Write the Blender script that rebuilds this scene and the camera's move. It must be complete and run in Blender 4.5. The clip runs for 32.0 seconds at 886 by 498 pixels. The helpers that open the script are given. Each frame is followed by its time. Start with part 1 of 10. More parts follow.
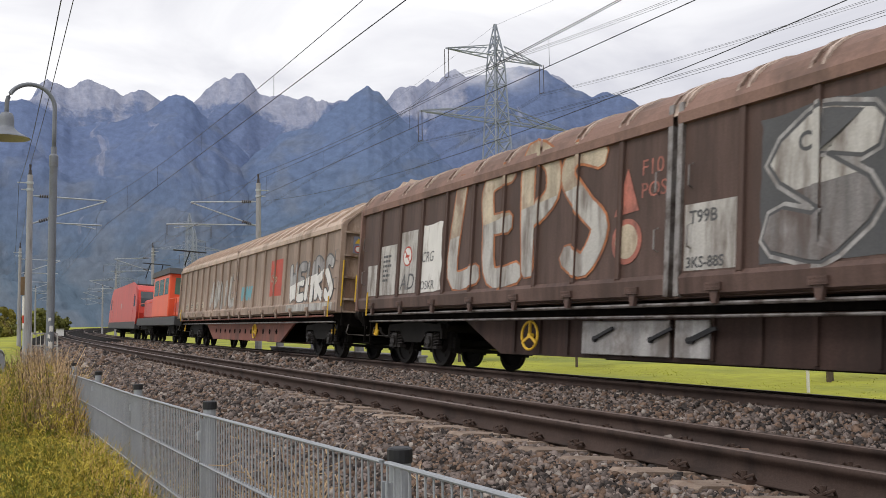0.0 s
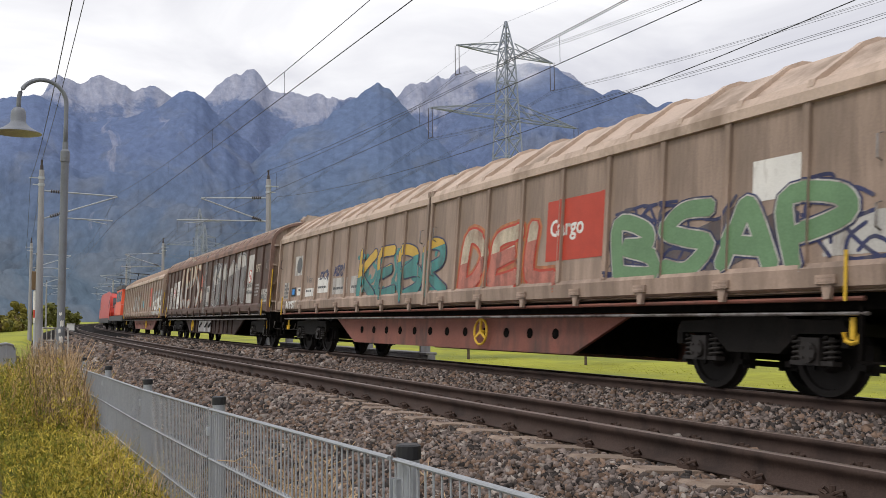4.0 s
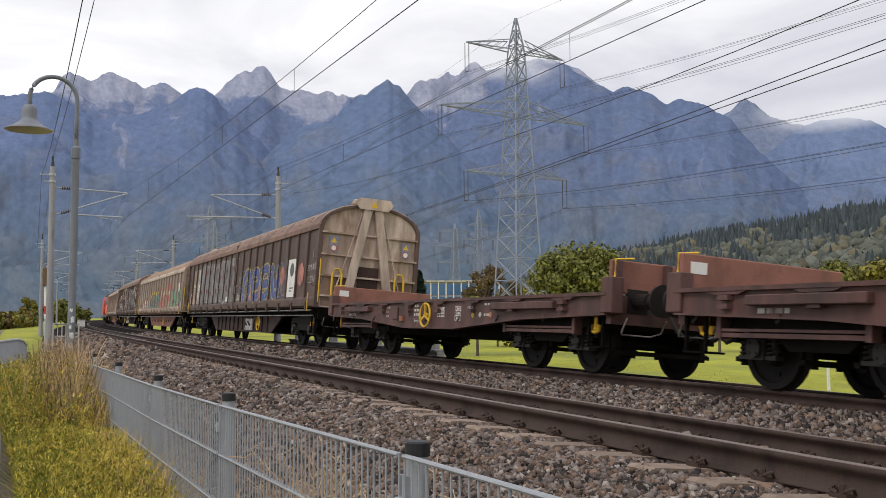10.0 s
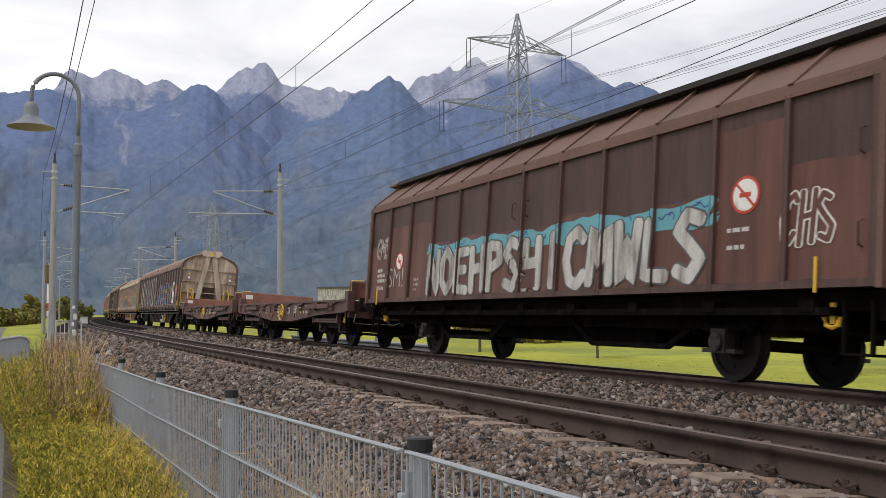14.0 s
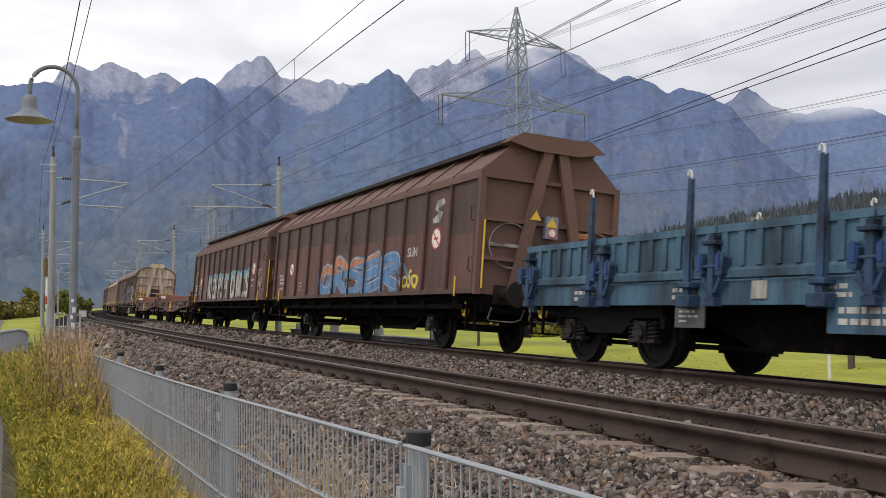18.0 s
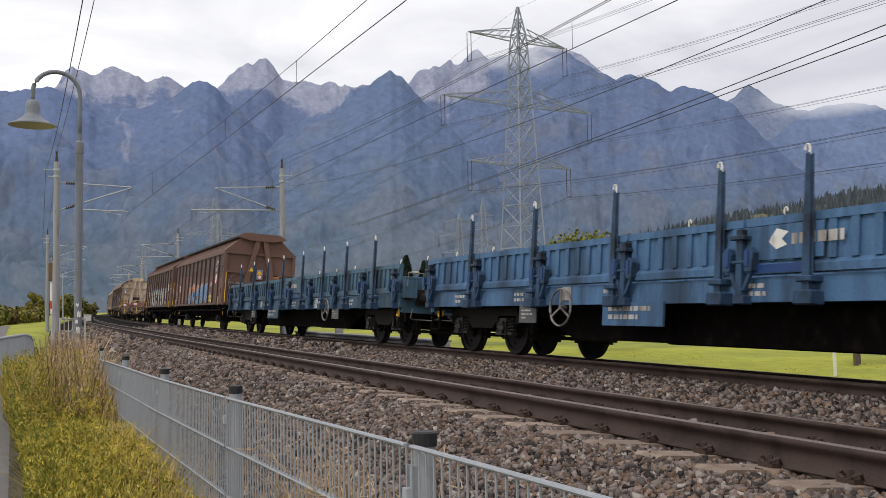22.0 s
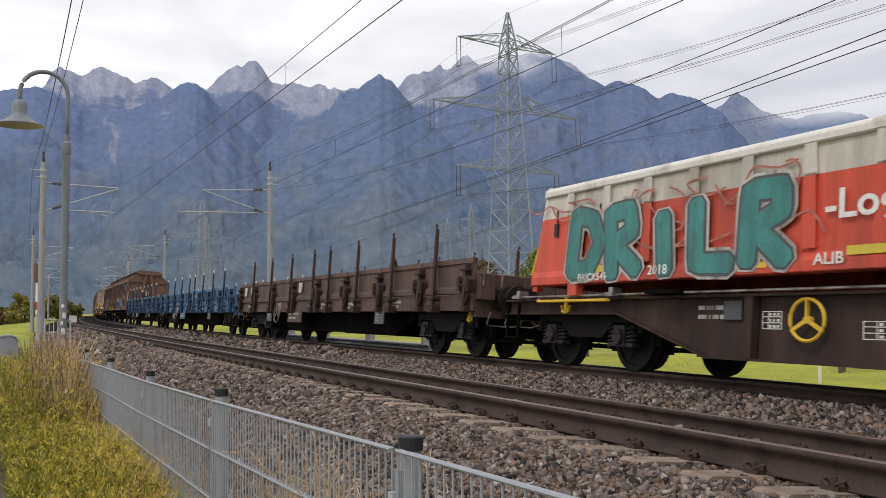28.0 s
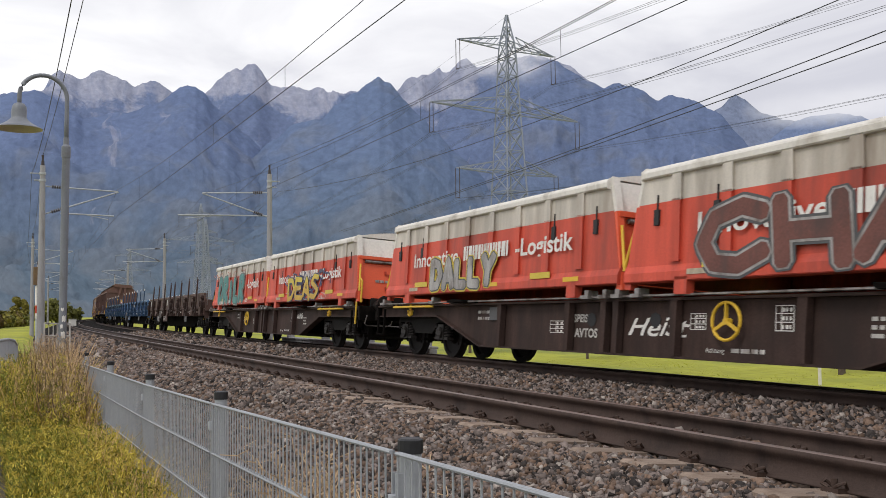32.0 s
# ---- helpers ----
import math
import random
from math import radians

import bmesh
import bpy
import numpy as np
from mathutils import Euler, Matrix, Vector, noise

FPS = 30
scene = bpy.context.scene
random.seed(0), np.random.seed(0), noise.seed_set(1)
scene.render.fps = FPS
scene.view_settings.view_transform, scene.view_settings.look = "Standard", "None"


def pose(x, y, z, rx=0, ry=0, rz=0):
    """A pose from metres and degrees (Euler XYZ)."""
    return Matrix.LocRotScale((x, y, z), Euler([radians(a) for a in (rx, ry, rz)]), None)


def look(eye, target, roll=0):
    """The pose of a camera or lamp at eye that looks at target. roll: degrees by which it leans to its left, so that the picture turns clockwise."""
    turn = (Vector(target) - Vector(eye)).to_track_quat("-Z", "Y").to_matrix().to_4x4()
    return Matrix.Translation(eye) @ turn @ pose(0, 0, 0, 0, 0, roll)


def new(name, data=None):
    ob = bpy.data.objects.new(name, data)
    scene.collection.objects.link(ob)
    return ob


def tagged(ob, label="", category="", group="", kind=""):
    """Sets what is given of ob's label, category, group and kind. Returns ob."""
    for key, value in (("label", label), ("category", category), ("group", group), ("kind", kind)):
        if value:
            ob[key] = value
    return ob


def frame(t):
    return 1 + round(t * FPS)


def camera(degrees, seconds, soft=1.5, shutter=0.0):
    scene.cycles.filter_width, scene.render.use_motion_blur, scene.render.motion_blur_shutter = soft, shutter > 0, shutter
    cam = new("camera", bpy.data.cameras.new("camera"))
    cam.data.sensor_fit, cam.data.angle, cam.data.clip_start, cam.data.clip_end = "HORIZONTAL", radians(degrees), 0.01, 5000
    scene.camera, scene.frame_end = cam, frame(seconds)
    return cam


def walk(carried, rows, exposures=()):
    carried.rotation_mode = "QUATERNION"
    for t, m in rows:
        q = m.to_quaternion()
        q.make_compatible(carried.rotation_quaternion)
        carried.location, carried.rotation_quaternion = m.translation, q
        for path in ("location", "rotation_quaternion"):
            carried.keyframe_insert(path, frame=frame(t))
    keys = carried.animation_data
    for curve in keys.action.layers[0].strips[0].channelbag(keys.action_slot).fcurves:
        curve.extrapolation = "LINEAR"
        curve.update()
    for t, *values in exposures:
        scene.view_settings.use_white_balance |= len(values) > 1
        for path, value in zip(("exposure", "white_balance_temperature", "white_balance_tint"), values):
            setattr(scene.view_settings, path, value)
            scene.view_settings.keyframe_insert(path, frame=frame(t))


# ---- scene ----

# The camera stands on the footpath by the fence and is held by hand: it turns a little, and stays in one place.
# +Y runs along the railway, away from the camera; +X points across the tracks; z = 0 is near the nearest rail's head.
EYE = (0.0, 0.0, 0.835)
cam = camera(48.52, 32.0, soft=0.5, shutter=0.15)
PATH = [
    (0, -24.99, 4.15, 0.86), (0.5, -24.95, 4.17, 0.83), (1, -24.95, 4.18, 0.81), (1.5, -24.99, 4.18, 0.81),
    (2, -24.83, 4.05, 0.79), (2.5, -24.81, 4.02, 0.86), (4.5, -24.36, 3.88, 0.39), (5, -24.48, 3.73, 0.21),
    (5.5, -24.33, 3.77, 0.24), (6, -24.15, 3.81, 0.25), (6.5, -24.08, 3.64, 0.32), (7, -24.12, 3.84, 0.25),
    (7.5, -23.91, 3.82, 0.37), (8, -23.97, 3.70, 0.37), (8.5, -24.06, 3.72, 0.43), (9, -24.17, 3.68, 0.37),
    (9.5, -24.19, 3.68, 0.37), (10, -23.92, 3.82, 0.37), (10.5, -24.05, 3.66, 0.45), (11, -24.22, 3.54, 0.28),
    (11.5, -24.23, 3.54, 0.35), (12, -24.23, 3.50, 0.43), (12.5, -24.14, 3.50, 0.51), (13, -23.93, 3.46, 0.43),
    (13.5, -23.71, 3.55, 0.52), (14, -23.79, 3.59, 0.52), (14.5, -23.70, 3.77, 0.59), (16.5, -23.55, 3.47, 0.07),
    (17, -23.71, 3.45, 0.21), (17.5, -23.85, 3.26, 0.31), (18, -23.86, 3.22, 0.46), (18.5, -23.78, 3.25, 0.60),
    (19, -23.74, 3.16, 0.67), (19.5, -23.67, 3.14, 0.64), (20, -23.83, 3.14, 0.68), (20.5, -23.87, 3.23, 0.67),
    (21, -23.83, 3.18, 0.71), (21.5, -23.73, 3.12, 0.86), (22, -23.61, 3.26, 1.05), (22.5, -23.74, 3.30, 1.05),
    (23, -23.69, 3.37, 0.94), (23.5, -23.73, 3.43, 0.91), (24, -23.82, 3.50, 0.68), (24.5, -23.95, 3.89, 0.57),
    (26.5, -23.98, 3.74, 0.55), (27, -23.98, 3.75, 0.52), (27.5, -24.11, 3.58, 0.62), (28, -24.35, 3.50, 0.56),
    (28.5, -24.32, 3.46, 0.57), (29, -24.42, 3.62, 0.67), (29.5, -24.75, 3.59, 0.58), (30, -24.38, 3.63, 0.66),
    (30.5, -24.29, 3.59, 0.74), (31, -24.42, 3.74, 0.69), (31.5, -24.46, 3.58, 0.69), (32, -24.37, 3.65, 0.69),
]
walk(cam, [(t, pose(*EYE, 90 + pitch, roll, yaw)) for t, yaw, pitch, roll in PATH])

# ---- sky and sun: overcast, early autumn ----
world = bpy.data.worlds.new("overcast_sky")
scene.world = world
world.use_nodes = True
wn, wl = world.node_tree.nodes, world.node_tree.links
wn.clear()
w_out = wn.new("ShaderNodeOutputWorld")
w_sky = wn.new("ShaderNodeTexSky")
w_sky.sky_type, w_sky.sun_disc = "NISHITA", False
w_sky.sun_elevation, w_sky.sun_rotation = radians(52), radians(247)
w_bg_sky = wn.new("ShaderNodeBackground")
w_bg_sky.inputs["Strength"].default_value = 0.08
wl.new(w_sky.outputs["Color"], w_bg_sky.inputs["Color"])
w_co = wn.new("ShaderNodeTexCoord")
w_map = wn.new("ShaderNodeMapping")
w_map.inputs["Scale"].default_value = (1.0, 1.0, 3.2)
wl.new(w_co.outputs["Generated"], w_map.inputs["Vector"])
w_noise = wn.new("ShaderNodeTexNoise")
w_noise.inputs["Scale"].default_value, w_noise.inputs["Detail"].default_value = 2.6, 9.0
w_noise.inputs["Roughness"].default_value, w_noise.inputs["Distortion"].default_value = 0.52, 0.5
wl.new(w_map.outputs["Vector"], w_noise.inputs["Vector"])
w_ramp = wn.new("ShaderNodeValToRGB")
w_ramp.color_ramp.elements[0].position, w_ramp.color_ramp.elements[0].color = 0.33, (0.60, 0.60, 0.66, 1)
w_ramp.color_ramp.elements[1].position, w_ramp.color_ramp.elements[1].color = 0.62, (0.97, 0.965, 0.98, 1)
wl.new(w_noise.outputs["Fac"], w_ramp.inputs["Fac"])
w_bg_cloud = wn.new("ShaderNodeBackground")
w_bg_cloud.inputs["Strength"].default_value = 1.16
wl.new(w_ramp.outputs["Color"], w_bg_cloud.inputs["Color"])
w_mix = wn.new("ShaderNodeMixShader")
w_mix.inputs["Fac"].default_value = 0.94
wl.new(w_bg_sky.outputs[0], w_mix.inputs[1])
wl.new(w_bg_cloud.outputs[0], w_mix.inputs[2])
wl.new(w_mix.outputs[0], w_out.inputs["Surface"])

sun_data = bpy.data.lights.new("sun", "SUN")
sun_data.energy, sun_data.angle, sun_data.color = 1.25, radians(20), (1.0, 0.97, 0.93)
sun = new("sun", sun_data)
sun.matrix_world = look((-48, -20, 66), (0, 0, 0))
scene.view_settings.exposure = 0.0

# ---- materials ----
MATS = {}


def mat(name, col, rough=0.7, metal=0.0, var=0.25, scale=3.0, fine=40.0, bump=0.15, depth=0.01, dirt=None, amount=0.0, streak=1.0, spec=0.3, island=0.0, rnd=0.0, grime=0.0, coords="Object"):
    """A worn surface: a colour that varies at two scales, dirt in patches (drawn out downwards by streak), fine relief."""
    if name in MATS:
        return MATS[name]
    m = bpy.data.materials.new(name)
    m.use_nodes = True
    n, l = m.node_tree.nodes, m.node_tree.links
    b = n["Principled BSDF"]
    b.inputs["Roughness"].default_value, b.inputs["Metallic"].default_value = rough, metal
    b.inputs["Specular IOR Level"].default_value = spec
    co = n.new("ShaderNodeTexCoord")
    mp = n.new("ShaderNodeMapping")
    mp.inputs["Scale"].default_value = (1, 1, 1.0 / streak)
    l.new(co.outputs[coords], mp.inputs["Vector"])
    big = n.new("ShaderNodeTexNoise")
    big.inputs["Scale"].default_value, big.inputs["Detail"].default_value = scale, 6
    l.new(mp.outputs["Vector"], big.inputs["Vector"])
    small = n.new("ShaderNodeTexNoise")
    small.inputs["Scale"].default_value, small.inputs["Detail"].default_value = fine, 4
    l.new(co.outputs[coords], small.inputs["Vector"])
    add = n.new("ShaderNodeMath")
    add.operation = "ADD"
    l.new(big.outputs["Fac"], add.inputs[0])
    l.new(small.outputs["Fac"], add.inputs[1])
    ramp = n.new("ShaderNodeMapRange")
    ramp.inputs["From Min"].default_value, ramp.inputs["From Max"].default_value = 0.65, 1.35
    ramp.inputs["To Min"].default_value, ramp.inputs["To Max"].default_value = 1 - var, 1 + var
    l.new(add.outputs[0], ramp.inputs["Value"])
    val = ramp.outputs[0]
    if island or rnd:
        src = n.new("ShaderNodeNewGeometry").outputs["Random Per Island"] if island else n.new("ShaderNodeObjectInfo").outputs["Random"]
        r2 = n.new("ShaderNodeMapRange")
        k = island or rnd
        r2.inputs["To Min"].default_value, r2.inputs["To Max"].default_value = 1 - k, 1 + k
        l.new(src, r2.inputs["Value"])
        mul = n.new("ShaderNodeMath")
        mul.operation = "MULTIPLY"
        l.new(val, mul.inputs[0])
        l.new(r2.outputs[0], mul.inputs[1])
        val = mul.outputs[0]
    vm = n.new("ShaderNodeVectorMath")
    vm.operation = "SCALE"
    vm.inputs[0].default_value = col
    l.new(val, vm.inputs["Scale"])
    out = vm.outputs[0]
    if grime:
        mpg = n.new("ShaderNodeMapping")
        mpg.inputs["Scale"].default_value = (1.0, 1.3, 0.16)
        mpg.inputs["Location"].default_value = (3.1, 0.7, 8.2)
        l.new(co.outputs[coords], mpg.inputs["Vector"])
        gn = n.new("ShaderNodeTexNoise")
        gn.inputs["Scale"].default_value, gn.inputs["Detail"].default_value, gn.inputs["Roughness"].default_value = 2.2, 7, 0.6
        l.new(mpg.outputs["Vector"], gn.inputs["Vector"])
        gr = n.new("ShaderNodeMapRange")
        gr.inputs["From Min"].default_value, gr.inputs["From Max"].default_value = 0.36, 0.60
        gr.inputs["To Min"].default_value, gr.inputs["To Max"].default_value = 1 - grime, 1 + grime * 0.35
        l.new(gn.outputs["Fac"], gr.inputs["Value"])
        gm = n.new("ShaderNodeVectorMath")
        gm.operation = "SCALE"
        l.new(out, gm.inputs[0])
        l.new(gr.outputs[0], gm.inputs["Scale"])
        out = gm.outputs[0]
    if dirt:
        mp2 = n.new("ShaderNodeMapping")
        mp2.inputs["Scale"].default_value = (1, 1, 1.0 / (streak * 1.5))
        mp2.inputs["Location"].default_value = (7.3, 1.9, 4.1)
        l.new(co.outputs[coords], mp2.inputs["Vector"])
        dn = n.new("ShaderNodeTexNoise")
        dn.inputs["Scale"].default_value, dn.inputs["Detail"].default_value, dn.inputs["Roughness"].default_value = scale * 1.3, 8, 0.65
        l.new(mp2.outputs["Vector"], dn.inputs["Vector"])
        dr = n.new("ShaderNodeMapRange")
        dr.inputs["From Min"].default_value, dr.inputs["From Max"].default_value = 0.62 - amount * 0.35, 0.74 - amount * 0.2
        l.new(dn.outputs["Fac"], dr.inputs["Value"])
        mx = n.new("ShaderNodeMix")
        mx.data_type = "RGBA"
        l.new(dr.outputs[0], mx.inputs["Factor"])
        l.new(out, mx.inputs["A"])
        mx.inputs["B"].default_value = (*dirt, 1)
        out = mx.outputs["Result"]
    l.new(out, b.inputs["Base Color"])
    if bump:
        bp = n.new("ShaderNodeBump")
        bp.inputs["Strength"].default_value, bp.inputs["Distance"].default_value = bump, depth
        l.new(small.outputs["Fac"], bp.inputs["Height"])
        l.new(bp.outputs["Normal"], b.inputs["Normal"])
    MATS[name] = m
    return m


M_RAIL = mat("rusty_rail_steel", (0.066, 0.044, 0.036), 0.7, 0.1, 0.25, 2.0, 60, 0.2, dirt=(0.036, 0.025, 0.021), amount=0.4, spec=0.2)
M_RAILTOP = mat("run_rail_head", (0.20, 0.15, 0.13), 0.45, 0.6, 0.12, 2.0, 60, 0.05)
M_SLEEPER = mat("sleeper_concrete", (0.27, 0.205, 0.16), 0.9, 0, 0.25, 5, 70, 0.35, rnd=0.25, dirt=(0.16, 0.11, 0.08), amount=0.5)
M_CLIP = mat("rusty_clip", (0.07, 0.045, 0.035), 0.7, 0.3, 0.2, 10, 80)
# Bed near black: the shade in the gaps between stones is its colour.
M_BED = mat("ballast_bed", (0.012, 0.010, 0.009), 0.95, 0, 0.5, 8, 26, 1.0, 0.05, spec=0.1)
M_STONE = mat("ballast_stone", (0.172, 0.138, 0.123), 0.9, 0, 0.25, 6, 60, 0.3, island=0.5, spec=0.15)
M_STONE_BROWN = mat("brown_ballast_stone", (0.165, 0.112, 0.083), 0.9, 0, 0.25, 6, 60, 0.3, island=0.5, spec=0.15)
M_STONE_DARK = mat("dark_ballast_stone", (0.046, 0.039, 0.036), 0.85, 0, 0.25, 6, 60, 0.3, island=0.4, spec=0.15)
M_STONE_PALE = mat("pale_ballast_stone", (0.30, 0.26, 0.23), 0.9, 0, 0.2, 6, 60, 0.3, island=0.3, spec=0.15)
M_GALV = mat("galvanised_steel", (0.40, 0.42, 0.45), 0.5, 0.15, 0.12, 6, 60, 0.05)
M_FENCE = mat("grey_coated_wire", (0.33, 0.345, 0.365), 0.5, 0.2, 0.1, 6, 60, 0.03)
M_BLACKCAP = mat("black_plastic_cap", (0.02, 0.02, 0.022), 0.5, 0, 0.15)
M_CONC = mat("mast_concrete", (0.305, 0.30, 0.312), 0.9, 0, 0.14, 2, 50, 0.2, dirt=(0.20, 0.183, 0.175), amount=0.3, streak=4)
M_WIRE = mat("dark_wire", (0.040, 0.043, 0.052), 0.5, 0.4, 0.1)
M_LATTICE = mat("weathered_lattice_steel", (0.275, 0.30, 0.375), 0.75, 0.0, 0.15, 0.4, 4)
M_INSUL = mat("dark_insulator", (0.05, 0.04, 0.04), 0.35, 0, 0.1)
M_LAMP = mat("grey_painted_lamp", (0.185, 0.197, 0.222), 0.5, 0.1, 0.12, 3, 50, 0.03, dirt=(0.14, 0.135, 0.13), amount=0.15)
M_LAMPIN = mat("yellowed_lamp_inside", (0.55, 0.50, 0.36), 0.5, 0, 0.15)
M_FIELD = mat("meadow_grass_ground", (0.32, 0.325, 0.035), 0.95, 0, 0.25, 0.15, 3.0, 0.6, 0.1, dirt=(0.19, 0.215, 0.04), amount=0.45)
M_SOIL = mat("verge_soil", (0.055, 0.05, 0.028), 0.95, 0, 0.35, 1.2, 14, 0.7, 0.05, dirt=(0.13, 0.10, 0.06), amount=0.4)
M_ASPH = mat("path_asphalt", (0.15, 0.14, 0.13), 0.9, 0, 0.2, 2, 90, 0.3)
M_GRASS = mat("green_weed_leaf", (0.148, 0.152, 0.014), 0.7, 0, 0.2, 3, 30, 0, island=0.55)
M_GRASSY = mat("yellow_green_grass_blade", (0.46, 0.36, 0.055), 0.7, 0, 0.2, 3, 30, 0, island=0.45)
M_STRAW = mat("dry_straw", (0.60, 0.40, 0.20), 0.75, 0, 0.2, 3, 30, 0, island=0.4)
M_SEED = mat("faded_seed_head", (0.46, 0.33, 0.20), 0.8, 0, 0.2, 3, 30, 0, island=0.35)
M_STEM = mat("brown_dead_stem", (0.16, 0.105, 0.06), 0.85, 0, 0.2, 3, 30, 0, island=0.4)
M_LEAF = mat("tree_leaf", (0.140, 0.142, 0.030), 0.75, 0, 0.2, 1, 10, 0, island=0.5)
M_LEAFY = mat("autumn_leaf", (0.19, 0.165, 0.03), 0.75, 0, 0.2, 1, 10, 0, island=0.4)
M_LEAFB = mat("brownish_leaf", (0.125, 0.085, 0.035), 0.75, 0, 0.2, 1, 10, 0, island=0.4)
M_SPRUCE = mat("spruce_needles", (0.022, 0.036, 0.018), 0.8, 0, 0.25, 1, 10, 0, island=0.35)
M_BARK = mat("bark", (0.11, 0.085, 0.065), 0.95, 0, 0.3, 6, 30, 0.5)
M_WHITE = mat("white_paint", (0.72, 0.70, 0.66), 0.55, 0, 0.1, 4, 50, 0.03, dirt=(0.35, 0.31, 0.26), amount=0.25, streak=2)
M_DIRTYWHITE = mat("greyed_white_paint", (0.50, 0.48, 0.45), 0.65, 0, 0.2, 3, 40, 0.03, dirt=(0.20, 0.17, 0.15), amount=0.5, streak=3)
M_YELLOW = mat("yellow_paint", (0.68, 0.43, 0.04), 0.5, 0, 0.12, 6, 50, 0.03)
M_REDP = mat("red_paint", (0.45, 0.055, 0.03), 0.5, 0, 0.12, 6, 50, 0.03)
M_BLACK = mat("black_paint", (0.025, 0.025, 0.027), 0.6, 0, 0.2)
# Running gear near black: the shade under the wagons is put into the colour.
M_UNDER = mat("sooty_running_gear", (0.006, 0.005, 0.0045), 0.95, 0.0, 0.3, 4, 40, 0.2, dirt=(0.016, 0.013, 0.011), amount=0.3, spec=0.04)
M_SOOTY = mat("sooty_roof_ridge", (0.022, 0.018, 0.017), 0.8, 0, 0.25, 2, 40, 0.05)
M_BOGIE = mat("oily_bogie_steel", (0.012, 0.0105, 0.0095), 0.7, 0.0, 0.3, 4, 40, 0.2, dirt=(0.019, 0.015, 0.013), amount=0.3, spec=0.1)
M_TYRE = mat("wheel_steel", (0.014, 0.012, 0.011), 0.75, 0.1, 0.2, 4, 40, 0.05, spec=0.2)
M_SPRING = mat("spring_steel", (0.030, 0.026, 0.024), 0.6, 0.2, 0.2)
M_PIPE = mat("worn_steel_pipe", (0.30, 0.28, 0.27), 0.45, 0.5, 0.2, 3, 40, 0.05, dirt=(0.09, 0.07, 0.06), amount=0.5)
M_SGREY = mat("dark_grey_spray_paint", (0.085, 0.085, 0.088), 0.5, 0, 0.2, 2, 40, 0.02)


# ---- small building tools ----
def part(name, bm, material, parent=None, label="", bevel=0.0, smooth=False):
    """Links a bmesh as one mesh object, under a thing or a part."""
    me = bpy.data.meshes.new(name)
    bm.normal_update()
    bm.to_mesh(me)
    bm.free()
    for m in material if isinstance(material, (list, tuple)) else [material]:
        me.materials.append(m)
    if smooth:
        me.polygons.foreach_set("use_smooth", [True] * len(me.polygons))
    ob = new(name, me)
    if parent is not None:
        ob.parent = parent
    if label:
        ob["label"] = label
    if bevel:
        md = ob.modifiers.new("edge", "BEVEL")
        md.width, md.segments, md.limit_method = bevel, 1, "ANGLE"
    return ob


def again(name, ob, parent, m=None, label=""):
    """A further part on the same mesh."""
    o = new(name, ob.data)
    o.parent = parent
    o.matrix_basis = m if m is not None else Matrix()
    for md in ob.modifiers:
        k = o.modifiers.new(md.name, md.type)
        k.width, k.segments, k.limit_method = md.width, md.segments, md.limit_method
    if label:
        o["label"] = label
    return o


def thing(name, label, category, group="", kind=""):
    return tagged(new(name), label, category, group, kind)


def B():
    return bmesh.new()


def box(bm, x0, x1, y0, y1, z0, z1, mi=0):
    v = [bm.verts.new((x, y, z)) for x in (x0, x1) for y in (y0, y1) for z in (z0, z1)]
    for q in ((0, 1, 3, 2), (4, 6, 7, 5), (0, 4, 5, 1), (2, 3, 7, 6), (0, 2, 6, 4), (1, 5, 7, 3)):
        bm.faces.new([v[i] for i in q]).material_index = mi


def frame_of(p, q):
    d = (Vector(q) - Vector(p)).normalized()
    a = Vector((0, 0, 1)) if abs(d.z) < 0.95 else Vector((1, 0, 0))
    s = d.cross(a).normalized()
    return s, s.cross(d).normalized()


def tube(bm, p, q, r, r2=None, seg=8, mi=0):
    s, u = frame_of(p, q)
    rings = []
    for c, k in ((Vector(p), r), (Vector(q), r if r2 is None else r2)):
        rings.append([bm.verts.new(c + k * (math.cos(a) * s + math.sin(a) * u)) for a in (2 * math.pi * i / seg for i in range(seg))])
    for i in range(seg):
        bm.faces.new((rings[0][i], rings[0][(i + 1) % seg], rings[1][(i + 1) % seg], rings[1][i])).material_index = mi
    bm.faces.new(rings[0][::-1]).material_index = mi
    bm.faces.new(rings[1]).material_index = mi


def beam(bm, p, q, w, h, mi=0):
    s, u = frame_of(p, q)
    e = [[bm.verts.new(Vector(c) + s * w / 2 * a + u * h / 2 * b) for a, b in ((-1, -1), (1, -1), (1, 1), (-1, 1))] for c in (p, q)]
    for i in range(4):
        bm.faces.new((e[0][i], e[0][(i + 1) % 4], e[1][(i + 1) % 4], e[1][i])).material_index = mi
    bm.faces.new(e[0][::-1]).material_index = mi
    bm.faces.new(e[1]).material_index = mi


